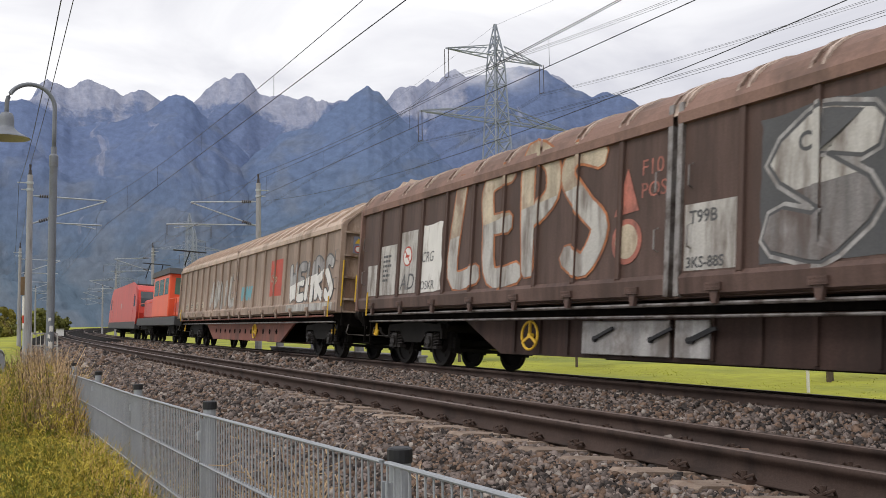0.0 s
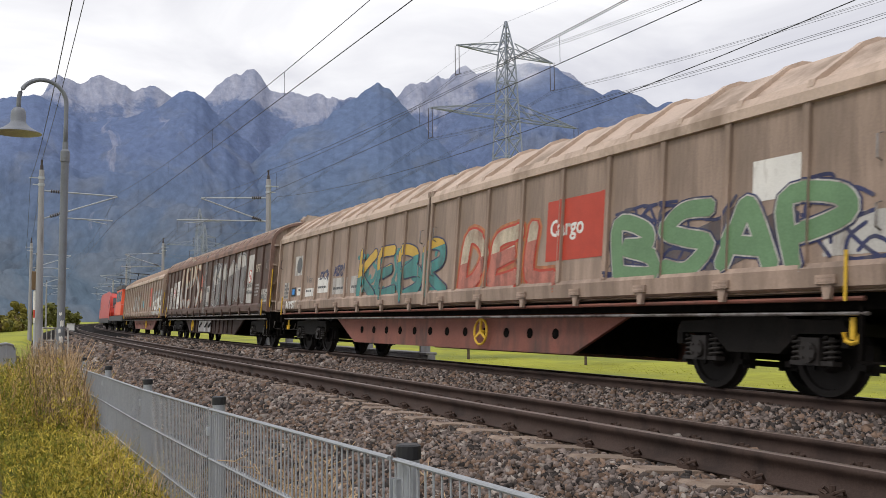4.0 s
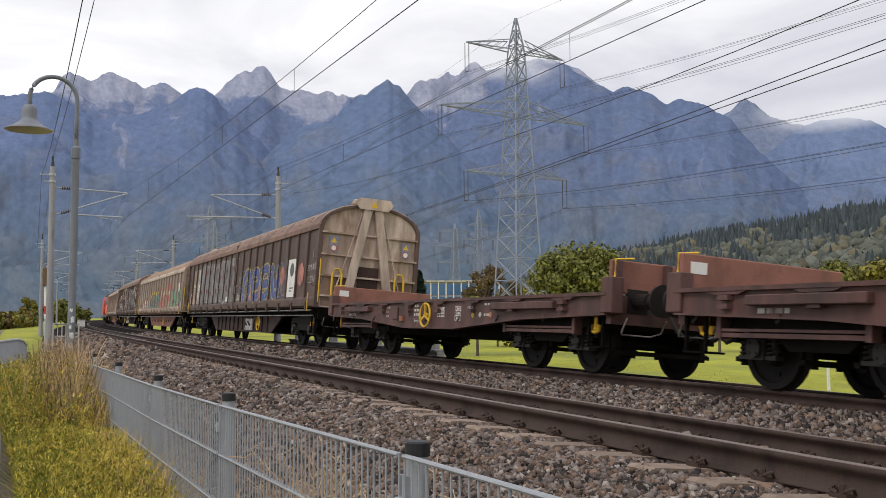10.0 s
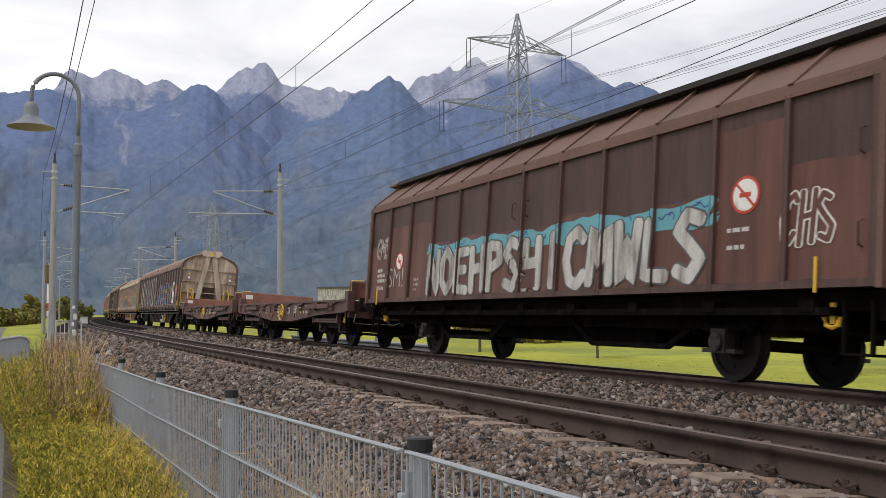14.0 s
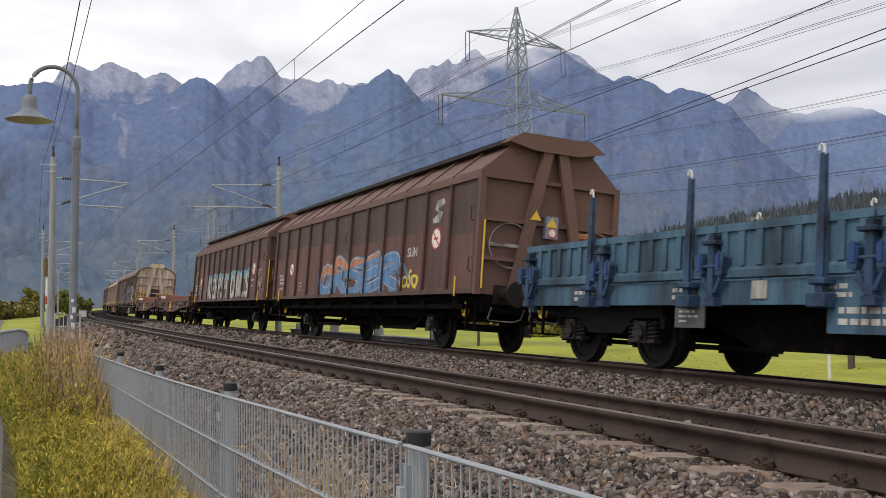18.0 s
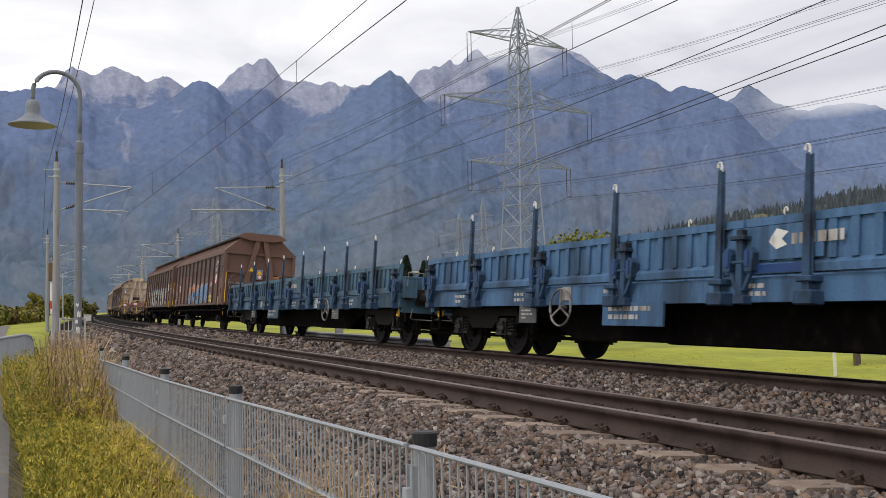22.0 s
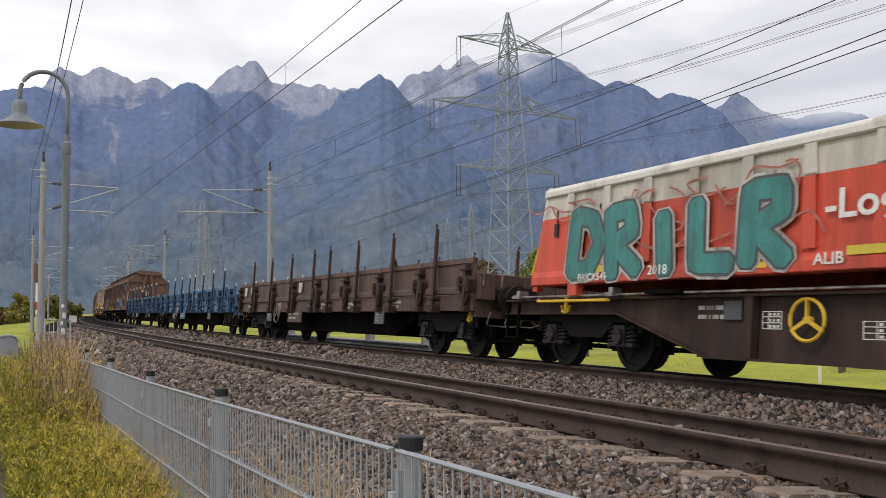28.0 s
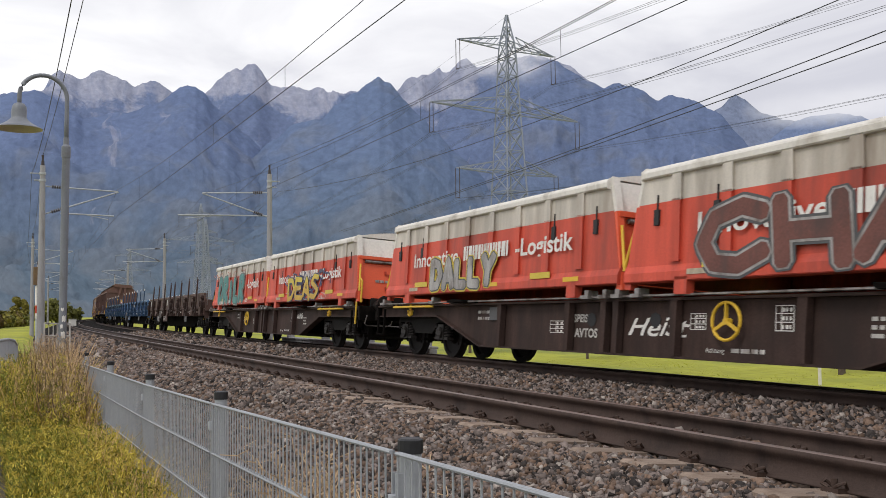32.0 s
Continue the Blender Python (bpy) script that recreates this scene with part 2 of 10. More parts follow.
def path_tube(bm, pts, r, seg=6, mi=0):
    """A round bar along points."""
    pts = [Vector(p) for p in pts]
    rings = []
    for i, p in enumerate(pts):
        d = (pts[min(i + 1, len(pts) - 1)] - pts[max(i - 1, 0)]).normalized()
        a = Vector((0, 0, 1)) if abs(d.z) < 0.9 else Vector((1, 0.2, 0))
        s = d.cross(a).normalized()
        u = s.cross(d)
        rings.append([bm.verts.new(p + r * (math.cos(t) * s + math.sin(t) * u)) for t in (2 * math.pi * k / seg for k in range(seg))])
    for a, b in zip(rings, rings[1:]):
        for k in range(seg):
            bm.faces.new((a[k], a[(k + 1) % seg], b[(k + 1) % seg], b[k])).material_index = mi
    bm.faces.new(rings[0][::-1]).material_index = mi
    bm.faces.new(rings[-1]).material_index = mi


def prism_y(bm, xz, y0, y1, mi=0):
    """A closed outline in x, z drawn out along y."""
    a = [bm.verts.new((x, y0, z)) for x, z in xz]
    b = [bm.verts.new((x, y1, z)) for x, z in xz]
    k = len(xz)
    for i in range(k):
        bm.faces.new((a[i], b[i], b[(i + 1) % k], a[(i + 1) % k])).material_index = mi
    bm.faces.new(a[::-1]).material_index = mi
    bm.faces.new(b).material_index = mi


def prism_x(bm, yz, x0, x1, mi=0):
    a = [bm.verts.new((x0, y, z)) for y, z in yz]
    b = [bm.verts.new((x1, y, z)) for y, z in yz]
    k = len(yz)
    for i in range(k):
        bm.faces.new((a[i], a[(i + 1) % k], b[(i + 1) % k], b[i])).material_index = mi
    bm.faces.new(a).material_index = mi
    bm.faces.new(b[::-1]).material_index = mi


def disc_x(bm, x, y, z, r, t=0.02, seg=20, mi=0):
    tube(bm, (x, y, z), (x - t, y, z), r, seg=seg, mi=mi)


def ring_x(bm, x, y, z, r, w, seg=24, mi=0):
    """A hoop in a plane across x."""
    path = [(x, y + r * math.cos(a), z + r * math.sin(a)) for a in (2 * math.pi * i / seg for i in range(seg + 1))]
    path_tube(bm, path, w, 6, mi)


def from_arrays(name, verts, faces, material, parent=None):
    me = bpy.data.meshes.new(name)
    verts = np.asarray(verts, dtype=np.float32)
    faces = np.asarray(faces, dtype=np.int32)
    k = faces.shape[1]
    me.vertices.add(len(verts))
    me.vertices.foreach_set("co", verts.ravel())
    me.loops.add(faces.size)
    me.loops.foreach_set("vertex_index", faces.ravel())
    me.polygons.add(len(faces))
    me.polygons.foreach_set("loop_start", np.arange(0, faces.size, k, dtype=np.int32))
    me.update(calc_edges=True)
    me.validate()
    for m in material if isinstance(material, (list, tuple)) else [material]:
        me.materials.append(m)
    ob = new(name, me)
    if parent is not None:
        ob.parent = parent
    return ob


def letters(body, size, bold=0.0, shear=0.0, squeeze=1.0, width=0.0, wild=0.0):
    """The flat outline of a word in Blender's own font, as vertices and faces in x, y, its left foot at 0, 0.
    width: stretch it to that length; wild: bend it as a spraying arm does."""
    cu = bpy.data.curves.new("word", "FONT")
    cu.body, cu.size, cu.offset, cu.shear, cu.resolution_u = body, size, bold, shear, 3
    ob = bpy.data.objects.new("word", cu)
    me = ob.to_mesh()
    vs = [(v.co.x, v.co.y) for v in me.vertices]
    fs = [tuple(p.vertices) for p in me.polygons]
    ob.to_mesh_clear()
    bpy.data.objects.remove(ob)
    bpy.data.curves.remove(cu)
    if width:
        lo, hi = min(x for x, _ in vs), max(x for x, _ in vs)
        squeeze = width / (hi - lo + 1e-6)
    vs = [(x * squeeze, y) for x, y in vs]
    if wild:
        bm = B()
        bv = [bm.verts.new((x, y, 0)) for x, y in vs]
        for f in fs:
            if len(set(f)) > 2:
                try:
                    bm.faces.new([bv[i] for i in f])
                except ValueError:
                    pass
        bmesh.ops.remove_doubles(bm, verts=bm.verts[:], dist=0.0005)
        bmesh.ops.subdivide_edges(bm, edges=[e for e in bm.edges if e.calc_length() > size * 0.18], cuts=2)
        for v in bm.verts:
            x, y = v.co.x, v.co.y
            k = size
            v.co.x += wild * k * (0.16 * noise.noise((x / k * 1.1, y / k * 0.9, 3.3)) + 0.05 * noise.noise((x / k * 4, y / k * 4, 7.1)))
            v.co.y += wild * k * (0.20 * noise.noise((x / k * 0.9, y / k * 0.7, 9.7)) + 0.05 * noise.noise((x / k * 4, y / k * 4, 1.1)))
        bm.verts.index_update()
        vs = [(v.co.x, v.co.y) for v in bm.verts]
        fs = [tuple(v.index for v in f.verts) for f in bm.faces]
        bm.free()
    return vs, fs


# the railway's line: straight past the camera, then a long bend away
BEND_AT, BEND_R = 13.5, 1831.0
CANT = 4.7


def bend(s):
    k = max(0.0, s - BEND_AT)
    return k * k / (2 * BEND_R)


def heading(s):
    return -math.degrees(max(0.0, s - BEND_AT) / BEND_R)


TRACK_X, TRACK_Z = 8.878, -0.118

# ---- land: one ground sheet, the railway's bed and rails, the mountains ----
def lerp_table(table, x):
    xs, ys = zip(*table)
    return float(np.interp(x, xs, ys))


BED = [(1.18, -0.835), (1.398, -0.718), (2.272, -0.434), (3.234, -0.19), (3.67, -0.150), (4.2, -0.20), (5.943, -0.285), (6.642, -0.309), (7.254, -0.251), (7.647, -0.196), (9.963, -0.384), (10.487, -0.434), (11.885, -0.877)]
GROUND = [(-34.957, -0.626), (-5.244, -0.568), (-0.874, -0.518), (0.787, -0.534), (1.311, -0.793), (1.748, -0.96), (11.361, -0.96), (12.672, -0.818), (34.957, -0.793), (78.653, -0.835)]


def bed_z(xr):
    return lerp_table(BED, xr)


def make_ground():
    xs = sorted({*np.linspace(-40, 60, 51), *(g[0] for g in GROUND), 0.5, 1.2, 1.8, 13.5, 14.0, -1500, -700, -300, -150, -80, 100, 160, 300, 700, 1500, 2600})
    ys = [-1500, -500, -200, -80, -40, -20, *np.linspace(-10, 60, 36), *np.linspace(65, 150, 18), 170, 200, 250, 300, 400, 600, 1000, 1700, 2700]
    verts, faces = [], []
    for y in ys:
        for x in xs:
            verts.append((x + (bend(min(y, 400)) if abs(x) < 60 else 0), y, lerp_table(GROUND, x) + 0.03 * noise.noise((x * 0.3, y * 0.3, 0))))
    k = len(xs)
    for j in range(len(ys) - 1):
        for i in range(k - 1):
            faces.append((j * k + i, j * k + i + 1, (j + 1) * k + i + 1, (j + 1) * k + i))
    tagged(from_arrays("ground", verts, faces, M_FIELD), "flat mown meadow in yellowish green, reaching the mountains", "ground", kind="structure")


def sweep(xz, ys, close=True):
    """An outline in x, z carried along the railway's bend."""
    k, verts, faces = len(xz), [], []
    for y in ys:
        verts += [(x + bend(y), y, z) for x, z in xz]
    for j in range(len(ys) - 1):
        for i in range(k if close else k - 1):
            a, b = i, (i + 1) % k
            faces.append((j * k + a, (j + 1) * k + a, (j + 1) * k + b, j * k + b))
    return verts, faces


ALONG = [-14, -6, 0, 4, 8, 12, *range(16, 160, 6), *range(160, 420, 20)]


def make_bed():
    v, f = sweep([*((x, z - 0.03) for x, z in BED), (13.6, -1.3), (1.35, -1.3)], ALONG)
    tagged(from_arrays("railway_bed", v, f, M_BED), "crushed-stone bed under two railway tracks, near black like the shade between its stones", "ballast bed", kind="structure")


RAIL_H = 0.172
RAIL = [(-0.036, 0), (0.036, 0), (0.036, -0.036), (0.009, -0.052), (0.009, -0.138), (0.075, -0.160), (0.075, -0.172), (-0.075, -0.172), (-0.075, -0.160), (-0.009, -0.138), (-0.009, -0.052), (-0.036, -0.036)]


def make_track(x_mid, z_near, z_far, name, label, pieces_to):
    """Rails, sleepers and clips of one canted track; z_near, z_far: the heads of its two rails."""
    root = thing(name, label, "railway track", kind="structure")
    lean = math.degrees(math.atan2(z_near - z_far, 1.505))
    for dx, z in ((-0.7525, z_near), (0.7525, z_far)):
        v, f = sweep([(x_mid + dx + a, z + b) for a, b in RAIL], ALONG)
        ob = from_arrays("rail", v, f, [M_RAIL, M_RAILTOP], root)
        n = len(RAIL)
        ob.data.polygons.foreach_set("material_index", [1 if i % n in (0,) else 0 for i in range(len(f))])
    bm = B()
    prism_y(bm, [(-1.3, -0.2), (-1.3, -0.02), (-1.27, 0.0), (1.27, 0.0), (1.3, -0.02), (1.3, -0.2)], -0.13, 0.13)
    first = part("sleeper", bm, M_SLEEPER, root)
    bm = B()
    for sx in (-1, 1):
        for sy in (-0.045, 0.045):
            path_tube(bm, [(sx * 0.06, sy, 0.01), (sx * 0.10, sy * 1.5, 0.045), (sx * 0.14, sy * 1.2, 0.03), (sx * 0.13, sy * 0.4, 0.012)], 0.010, 5)
        tube(bm, (sx * 0.105, 0, -0.01), (sx * 0.105, 0, 0.06), 0.018, seg=6)
        box(bm, sx * 0.105 - 0.035, sx * 0.105 + 0.035, -0.06, 0.06, -0.012, 0.014)
    clip = part("rail_clip", bm, M_CLIP, root)
    zc = (z_near + z_far) / 2 - RAIL_H
    k, y = 0, -6.25
    while y < pieces_to:
        m = pose(x_mid + bend(y), y, zc - 0.008, 0, lean, heading(y))
        s = first if k == 0 else again("sleeper", first, root)
        s.matrix_basis = m
        for j, dx in enumerate((-0.7525, 0.7525)):
            c = clip if k == 0 and j == 0 else again("rail_clip", clip, root)
            c.matrix_basis = m @ pose(dx, 0, 0.012)
        k, y = k + 1, y + 0.6
    return root


def stones(name, zones, label):
    """Crushed stone: skewed angular blocks strewn over stretches of the bed (x from, x to, y from, y to, a square metre, size)."""
    rng = np.random.default_rng(5)
    base = np.array([(x, y, z) for z in (-0.5, 0.5) for y in (-0.5, 0.5) for x in (-0.5, 0.5)])
    tri = np.array([(0, 2, 3), (0, 3, 1), (4, 5, 7), (4, 7, 6), (0, 1, 5), (0, 5, 4), (2, 6, 7), (2, 7, 3), (0, 4, 6), (0, 6, 2), (1, 3, 7), (1, 7, 5)])
    bx, bz = zip(*BED)
    vs, fs, n0 = [], [], 0
    for x0, x1, y0, y1, dens, size in zones:
        n = int((x1 - x0) * (y1 - y0) * dens)
        x, y = rng.uniform(x0, x1, n), rng.uniform(y0, y1, n)
        free = (np.abs((y - 0.35 + 0.3) % 0.6 - 0.3) > 0.135) | (x < 3.68) | (x > 6.22) | (rng.uniform(0, 1, n) < 0.22)
        x, y = x[free], y[free]
        n = len(x)
        r = size * rng.uniform(0.5, 1.3, n)
        z = np.interp(x, bx, bz) + rng.uniform(-1.7, 0.95, n) * r - 0.035 * ((x > 4.2) & (x < 5.6))
        v = (base[None] + rng.uniform(-0.24, 0.24, (n, 8, 3))) * rng.uniform(0.75, 2.1, (n, 1, 3)) * r[:, None, None]
        q = rng.normal(size=(n, 4))
        q /= np.linalg.norm(q, axis=1)[:, None]
        w, a, b, c = q.T
        R = np.stack([1 - 2 * (b * b + c * c), 2 * (a * b - c * w), 2 * (a * c + b * w), 2 * (a * b + c * w), 1 - 2 * (a * a + c * c), 2 * (b * c - a * w), 2 * (a * c - b * w), 2 * (b * c + a * w), 1 - 2 * (a * a + b * b)], 1).reshape(n, 3, 3)
        v = np.einsum("nij,nkj->nki", R, v)
        off = np.maximum(0, y - BEND_AT) ** 2 / (2 * BEND_R)
        v += np.stack([x + off, y, z], 1)[:, None]
        vs.append(v.reshape(-1, 3))
        fs.append((tri[None] + (np.arange(n) * 8)[:, None, None] + n0).reshape(-1, 3))
        n0 += n * 8
    ob = from_arrays(name, np.concatenate(vs), np.concatenate(fs), [M_STONE, M_STONE_BROWN, M_STONE_DARK, M_STONE_PALE])
    kinds = np.repeat(rng.choice(4, n0 // 8, p=(0.43, 0.27, 0.23, 0.07)), 12)
    ob.data.polygons.foreach_set("material_index", kinds.tolist())
    return tagged(ob, label, "ballast stones", kind="stuff")


def make_verge():
    """The strip of soil between footpath and fence, under the weeds."""
    xs = [-0.02, 0.35, 0.8, 1.1]
    ys = list(range(-8, 44, 2))
    v = [(x, y, lerp_table(GROUND, x) + 0.035 + 0.02 * noise.noise((x * 2, y * 0.7, 4.0))) for y in ys for x in xs]
    f = [(j * 4 + i, j * 4 + i + 1, j * 4 + i + 5, j * 4 + i + 4) for j in range(len(ys) - 1) for i in range(3)]
    tagged(from_arrays("verge", v, f, M_SOIL), "strip of dark soil under the weeds beside the footpath", "verge", kind="structure")


make_ground()
make_verge()
make_bed()
make_track(4.90, 0.029, -0.1025, "near_track", "empty railway track with rusty brown rails on concrete sleepers", 46)
make_track(8.878, -0.0568, -0.179, "far_track", "railway track in use, rusty rails on concrete sleepers", 46)
stones("ballast_stones", [(1.33, 4.05, -5.0, 0.6, 600, 0.031), (4.33, 8.08, -5.0, 2.0, 300, 0.034), (1.33, 4.05, 0.6, 11, 3900, 0.0195), (1.33, 4.0, 11, 28, 1150, 0.027), (1.33, 4.0, 28, 66, 150, 0.056),
                          (5.85, 8.08, 2, 22, 1300, 0.026), (5.85, 8.05, 22, 64, 150, 0.056), (4.33, 5.55, 1.5, 17, 450, 0.033), (1.33, 11.0, -14, -5, 100, 0.05), (9.75, 11.4, -5, 40, 90, 0.045)],
       "loose grey and brownish crushed stone of the railway bed")


def mountain(name, label, crest, r0, r1, crag, material, step=0.1, rows=80, seed=0, spurs=0.16, back=900):
    """A mountainside seen from the valley. crest: bearing from the railway's line and height, in degrees. Below the crest the face falls in
    spurs and gullies that branch downhill; behind it lies a back slope."""
    az = np.arange(crest[0][0], crest[-1][0], step)
    e = np.interp(az, *zip(*crest)) + crag * np.array([noise.fractal((a * 1.3, seed, 1.0), 0.75, 2.1, 6) for a in az])
    top = np.tan(np.radians(e)) * r1
    k, front = len(az), rows - 6
    verts, lie = [], []
    for j in range(rows + 1):
        w = min(1.0, j / front)
        r = r0 + (r1 - r0) * w if j <= front else r1 + back * (j - front) / (rows - front)
        across = np.radians(az) * r1
        # gullies wander and join on their way down
        sway = np.array([noise.fractal((a * 0.0011, w * 2.2, seed + 9.0), 0.8, 2.0, 4) for a in across])
        lean = across + 620 * sway + 260 * (1 - w) * math.sin(seed * 2.1)
        ridge = np.array([noise.ridged_multi_fractal((a * 0.0020, w * 2.3, seed * 3.0), 0.95, 2.05, 6, 1.0, 2.0) - 1.1 for a in lean])
        broad = np.array([noise.fractal((a * 0.0009, w * 1.6, seed * 5.0), 0.9, 2.0, 5) for a in lean])
        fine = np.array([noise.fractal((a * 0.0065, w * 5.0, seed * 7.0), 0.8, 2.0, 4) for a in across])
        shape = 0.42 * w + 0.58 * w ** 1.9
        fade = math.sin(math.pi * min(1.0, w * 0.985)) ** 0.6
        h = top * (shape + fade * (spurs * 0.55 * ridge * (0.35 + 0.65 * w) + spurs * 0.8 * broad)) + fade * 16 * fine
        if j > front:
            h = top * (1 - 0.6 * (j - front) / (rows - front))
        verts.append(np.stack([r * np.sin(np.radians(az)), r * np.cos(np.radians(az)), h - 3.0], 1))
        lie.append(np.stack([across + 90 * sway, np.full(k, r * 0.12), h], 1))
    verts = np.concatenate(verts)
    j, i = np.meshgrid(np.arange(rows), np.arange(k - 1), indexing="ij")
    a = (j * k + i).ravel()
    ob = from_arrays(name, verts, np.stack([a, a + 1, a + k + 1, a + k], 1), material)
    ob.data.polygons.foreach_set("use_smooth", [True] * len(a))
    at = ob.data.attributes.new("lie", "FLOAT_VECTOR", "POINT")
    at.data.foreach_set("vector", np.concatenate(lie).astype(np.float32).ravel())
    return tagged(ob, label, "mountain", kind="structure")


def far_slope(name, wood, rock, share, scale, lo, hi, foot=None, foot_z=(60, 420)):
    """Woods and bare rock of a far mountainside, in colours that hold the blue haze: rock takes over with height and
    where it is steep and broken.
    """
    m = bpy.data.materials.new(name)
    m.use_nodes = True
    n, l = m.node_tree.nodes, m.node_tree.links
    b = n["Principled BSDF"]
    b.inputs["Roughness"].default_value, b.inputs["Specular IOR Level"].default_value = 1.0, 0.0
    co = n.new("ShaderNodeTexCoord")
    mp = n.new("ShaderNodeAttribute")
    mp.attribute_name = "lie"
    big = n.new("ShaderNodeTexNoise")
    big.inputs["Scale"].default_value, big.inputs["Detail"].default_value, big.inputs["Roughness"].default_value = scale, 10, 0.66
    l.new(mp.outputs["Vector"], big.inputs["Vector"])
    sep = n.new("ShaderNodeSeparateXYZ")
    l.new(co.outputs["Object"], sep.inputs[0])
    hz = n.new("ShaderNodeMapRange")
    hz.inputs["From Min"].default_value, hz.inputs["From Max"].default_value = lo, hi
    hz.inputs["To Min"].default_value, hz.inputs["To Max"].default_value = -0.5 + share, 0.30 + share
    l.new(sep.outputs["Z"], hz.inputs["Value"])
    s = n.new("ShaderNodeMath")
    s.operation = "ADD"
    l.new(big.outputs["Fac"], s.inputs[0])
    l.new(hz.outputs[0], s.inputs[1])
    edge = n.new("ShaderNodeMapRange")
    edge.inputs["From Min"].default_value, edge.inputs["From Max"].default_value = 0.50, 0.58
    l.new(s.outputs[0], edge.inputs["Value"])
    tex = n.new("ShaderNodeTexNoise")
    tex.inputs["Scale"].default_value, tex.inputs["Detail"].default_value, tex.inputs["Roughness"].default_value = scale * 6, 9, 0.62
    l.new(mp.outputs["Vector"], tex.inputs["Vector"])
    crowns = n.new("ShaderNodeTexNoise")
    crowns.inputs["Scale"].default_value, crowns.inputs["Detail"].default_value, crowns.inputs["Roughness"].default_value = 0.05, 6, 0.7
    l.new(mp.outputs["Vector"], crowns.inputs["Vector"])
    both = n.new("ShaderNodeMath")
    both.operation = "MULTIPLY_ADD"
    both.inputs[1].default_value = 0.14
    l.new(tex.outputs["Fac"], both.inputs[0])
    l.new(crowns.outputs["Fac"], both.inputs[2])
    tone = n.new("ShaderNodeMapRange")
    tone.inputs["From Min"].default_value, tone.inputs["From Max"].default_value = 0.37, 0.77
    tone.inputs["To Min"].default_value, tone.inputs["To Max"].default_value = 0.82, 1.18
    l.new(both.outputs[0], tone.inputs["Value"])
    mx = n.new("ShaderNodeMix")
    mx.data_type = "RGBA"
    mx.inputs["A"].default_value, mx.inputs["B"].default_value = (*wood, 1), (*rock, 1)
    # pale gullies of scree that run downhill
    sm = n.new("ShaderNodeMapping")
    sm.inputs["Scale"].default_value = (1.0, 0.16, 0.16)
    l.new(mp.outputs["Vector"], sm.inputs["Vector"])
    sn = n.new("ShaderNodeTexNoise")
    sn.inputs["Scale"].default_value, sn.inputs["Detail"].default_value, sn.inputs["Roughness"].default_value = 0.013, 7, 0.65
    l.new(sm.outputs["Vector"], sn.inputs["Vector"])
    sr = n.new("ShaderNodeMapRange")
    sr.inputs["From Min"].default_value, sr.inputs["From Max"].default_value = 0.64, 0.70
    sr.inputs["To Max"].default_value = 0.5
    l.new(sn.outputs["Fac"], sr.inputs["Value"])
    top = n.new("ShaderNodeMath")
    top.operation = "MAXIMUM"
    l.new(edge.outputs[0], top.inputs[0])
    l.new(sr.outputs[0], top.inputs[1])
    l.new(top.outputs[0], mx.inputs["Factor"])
    # ledges and clefts of bare rock: the clefts' shade is put into colour
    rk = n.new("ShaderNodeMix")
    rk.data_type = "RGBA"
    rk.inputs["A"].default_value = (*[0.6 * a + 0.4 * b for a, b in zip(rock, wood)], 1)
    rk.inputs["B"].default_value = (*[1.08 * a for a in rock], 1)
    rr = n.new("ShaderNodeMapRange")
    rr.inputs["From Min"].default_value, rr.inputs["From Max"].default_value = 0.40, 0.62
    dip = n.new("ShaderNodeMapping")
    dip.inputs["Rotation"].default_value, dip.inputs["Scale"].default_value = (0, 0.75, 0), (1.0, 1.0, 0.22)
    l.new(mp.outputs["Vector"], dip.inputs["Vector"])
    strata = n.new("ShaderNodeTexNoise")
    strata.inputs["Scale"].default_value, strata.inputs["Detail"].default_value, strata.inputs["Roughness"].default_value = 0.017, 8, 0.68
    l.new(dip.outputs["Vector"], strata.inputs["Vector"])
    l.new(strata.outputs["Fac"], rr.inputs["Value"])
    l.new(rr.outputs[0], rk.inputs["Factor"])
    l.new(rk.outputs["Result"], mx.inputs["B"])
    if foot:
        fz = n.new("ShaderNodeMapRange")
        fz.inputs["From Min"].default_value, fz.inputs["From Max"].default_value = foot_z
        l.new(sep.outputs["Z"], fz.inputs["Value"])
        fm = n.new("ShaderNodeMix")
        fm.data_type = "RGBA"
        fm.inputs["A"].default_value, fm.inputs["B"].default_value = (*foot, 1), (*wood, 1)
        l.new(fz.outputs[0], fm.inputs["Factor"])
        # autumn leaves among the conifers of the lower slopes, greyed by the same haze
        an = n.new("ShaderNodeTexNoise")
        an.inputs["Scale"].default_value, an.inputs["Detail"].default_value = 0.011, 8
        l.new(mp.outputs["Vector"], an.inputs["Vector"])
        az2 = n.new("ShaderNodeMapRange")
        az2.inputs["From Min"].default_value, az2.inputs["From Max"].default_value = 80, 520
        az2.inputs["To Min"].default_value, az2.inputs["To Max"].default_value = 0.10, -0.06
        l.new(sep.outputs["Z"], az2.inputs["Value"])
        asum = n.new("ShaderNodeMath")
        l.new(an.outputs["Fac"], asum.inputs[0])
        l.new(az2.outputs[0], asum.inputs[1])
        ar = n.new("ShaderNodeMapRange")
        ar.inputs["From Min"].default_value, ar.inputs["From Max"].default_value = 0.50, 0.66
        ar.inputs["To Max"].default_value = 0.38
        l.new(asum.outputs[0], ar.inputs["Value"])
        am = n.new("ShaderNodeMix")
        am.data_type = "RGBA"
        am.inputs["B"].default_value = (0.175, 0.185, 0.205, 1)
        l.new(ar.outputs[0], am.inputs["Factor"])
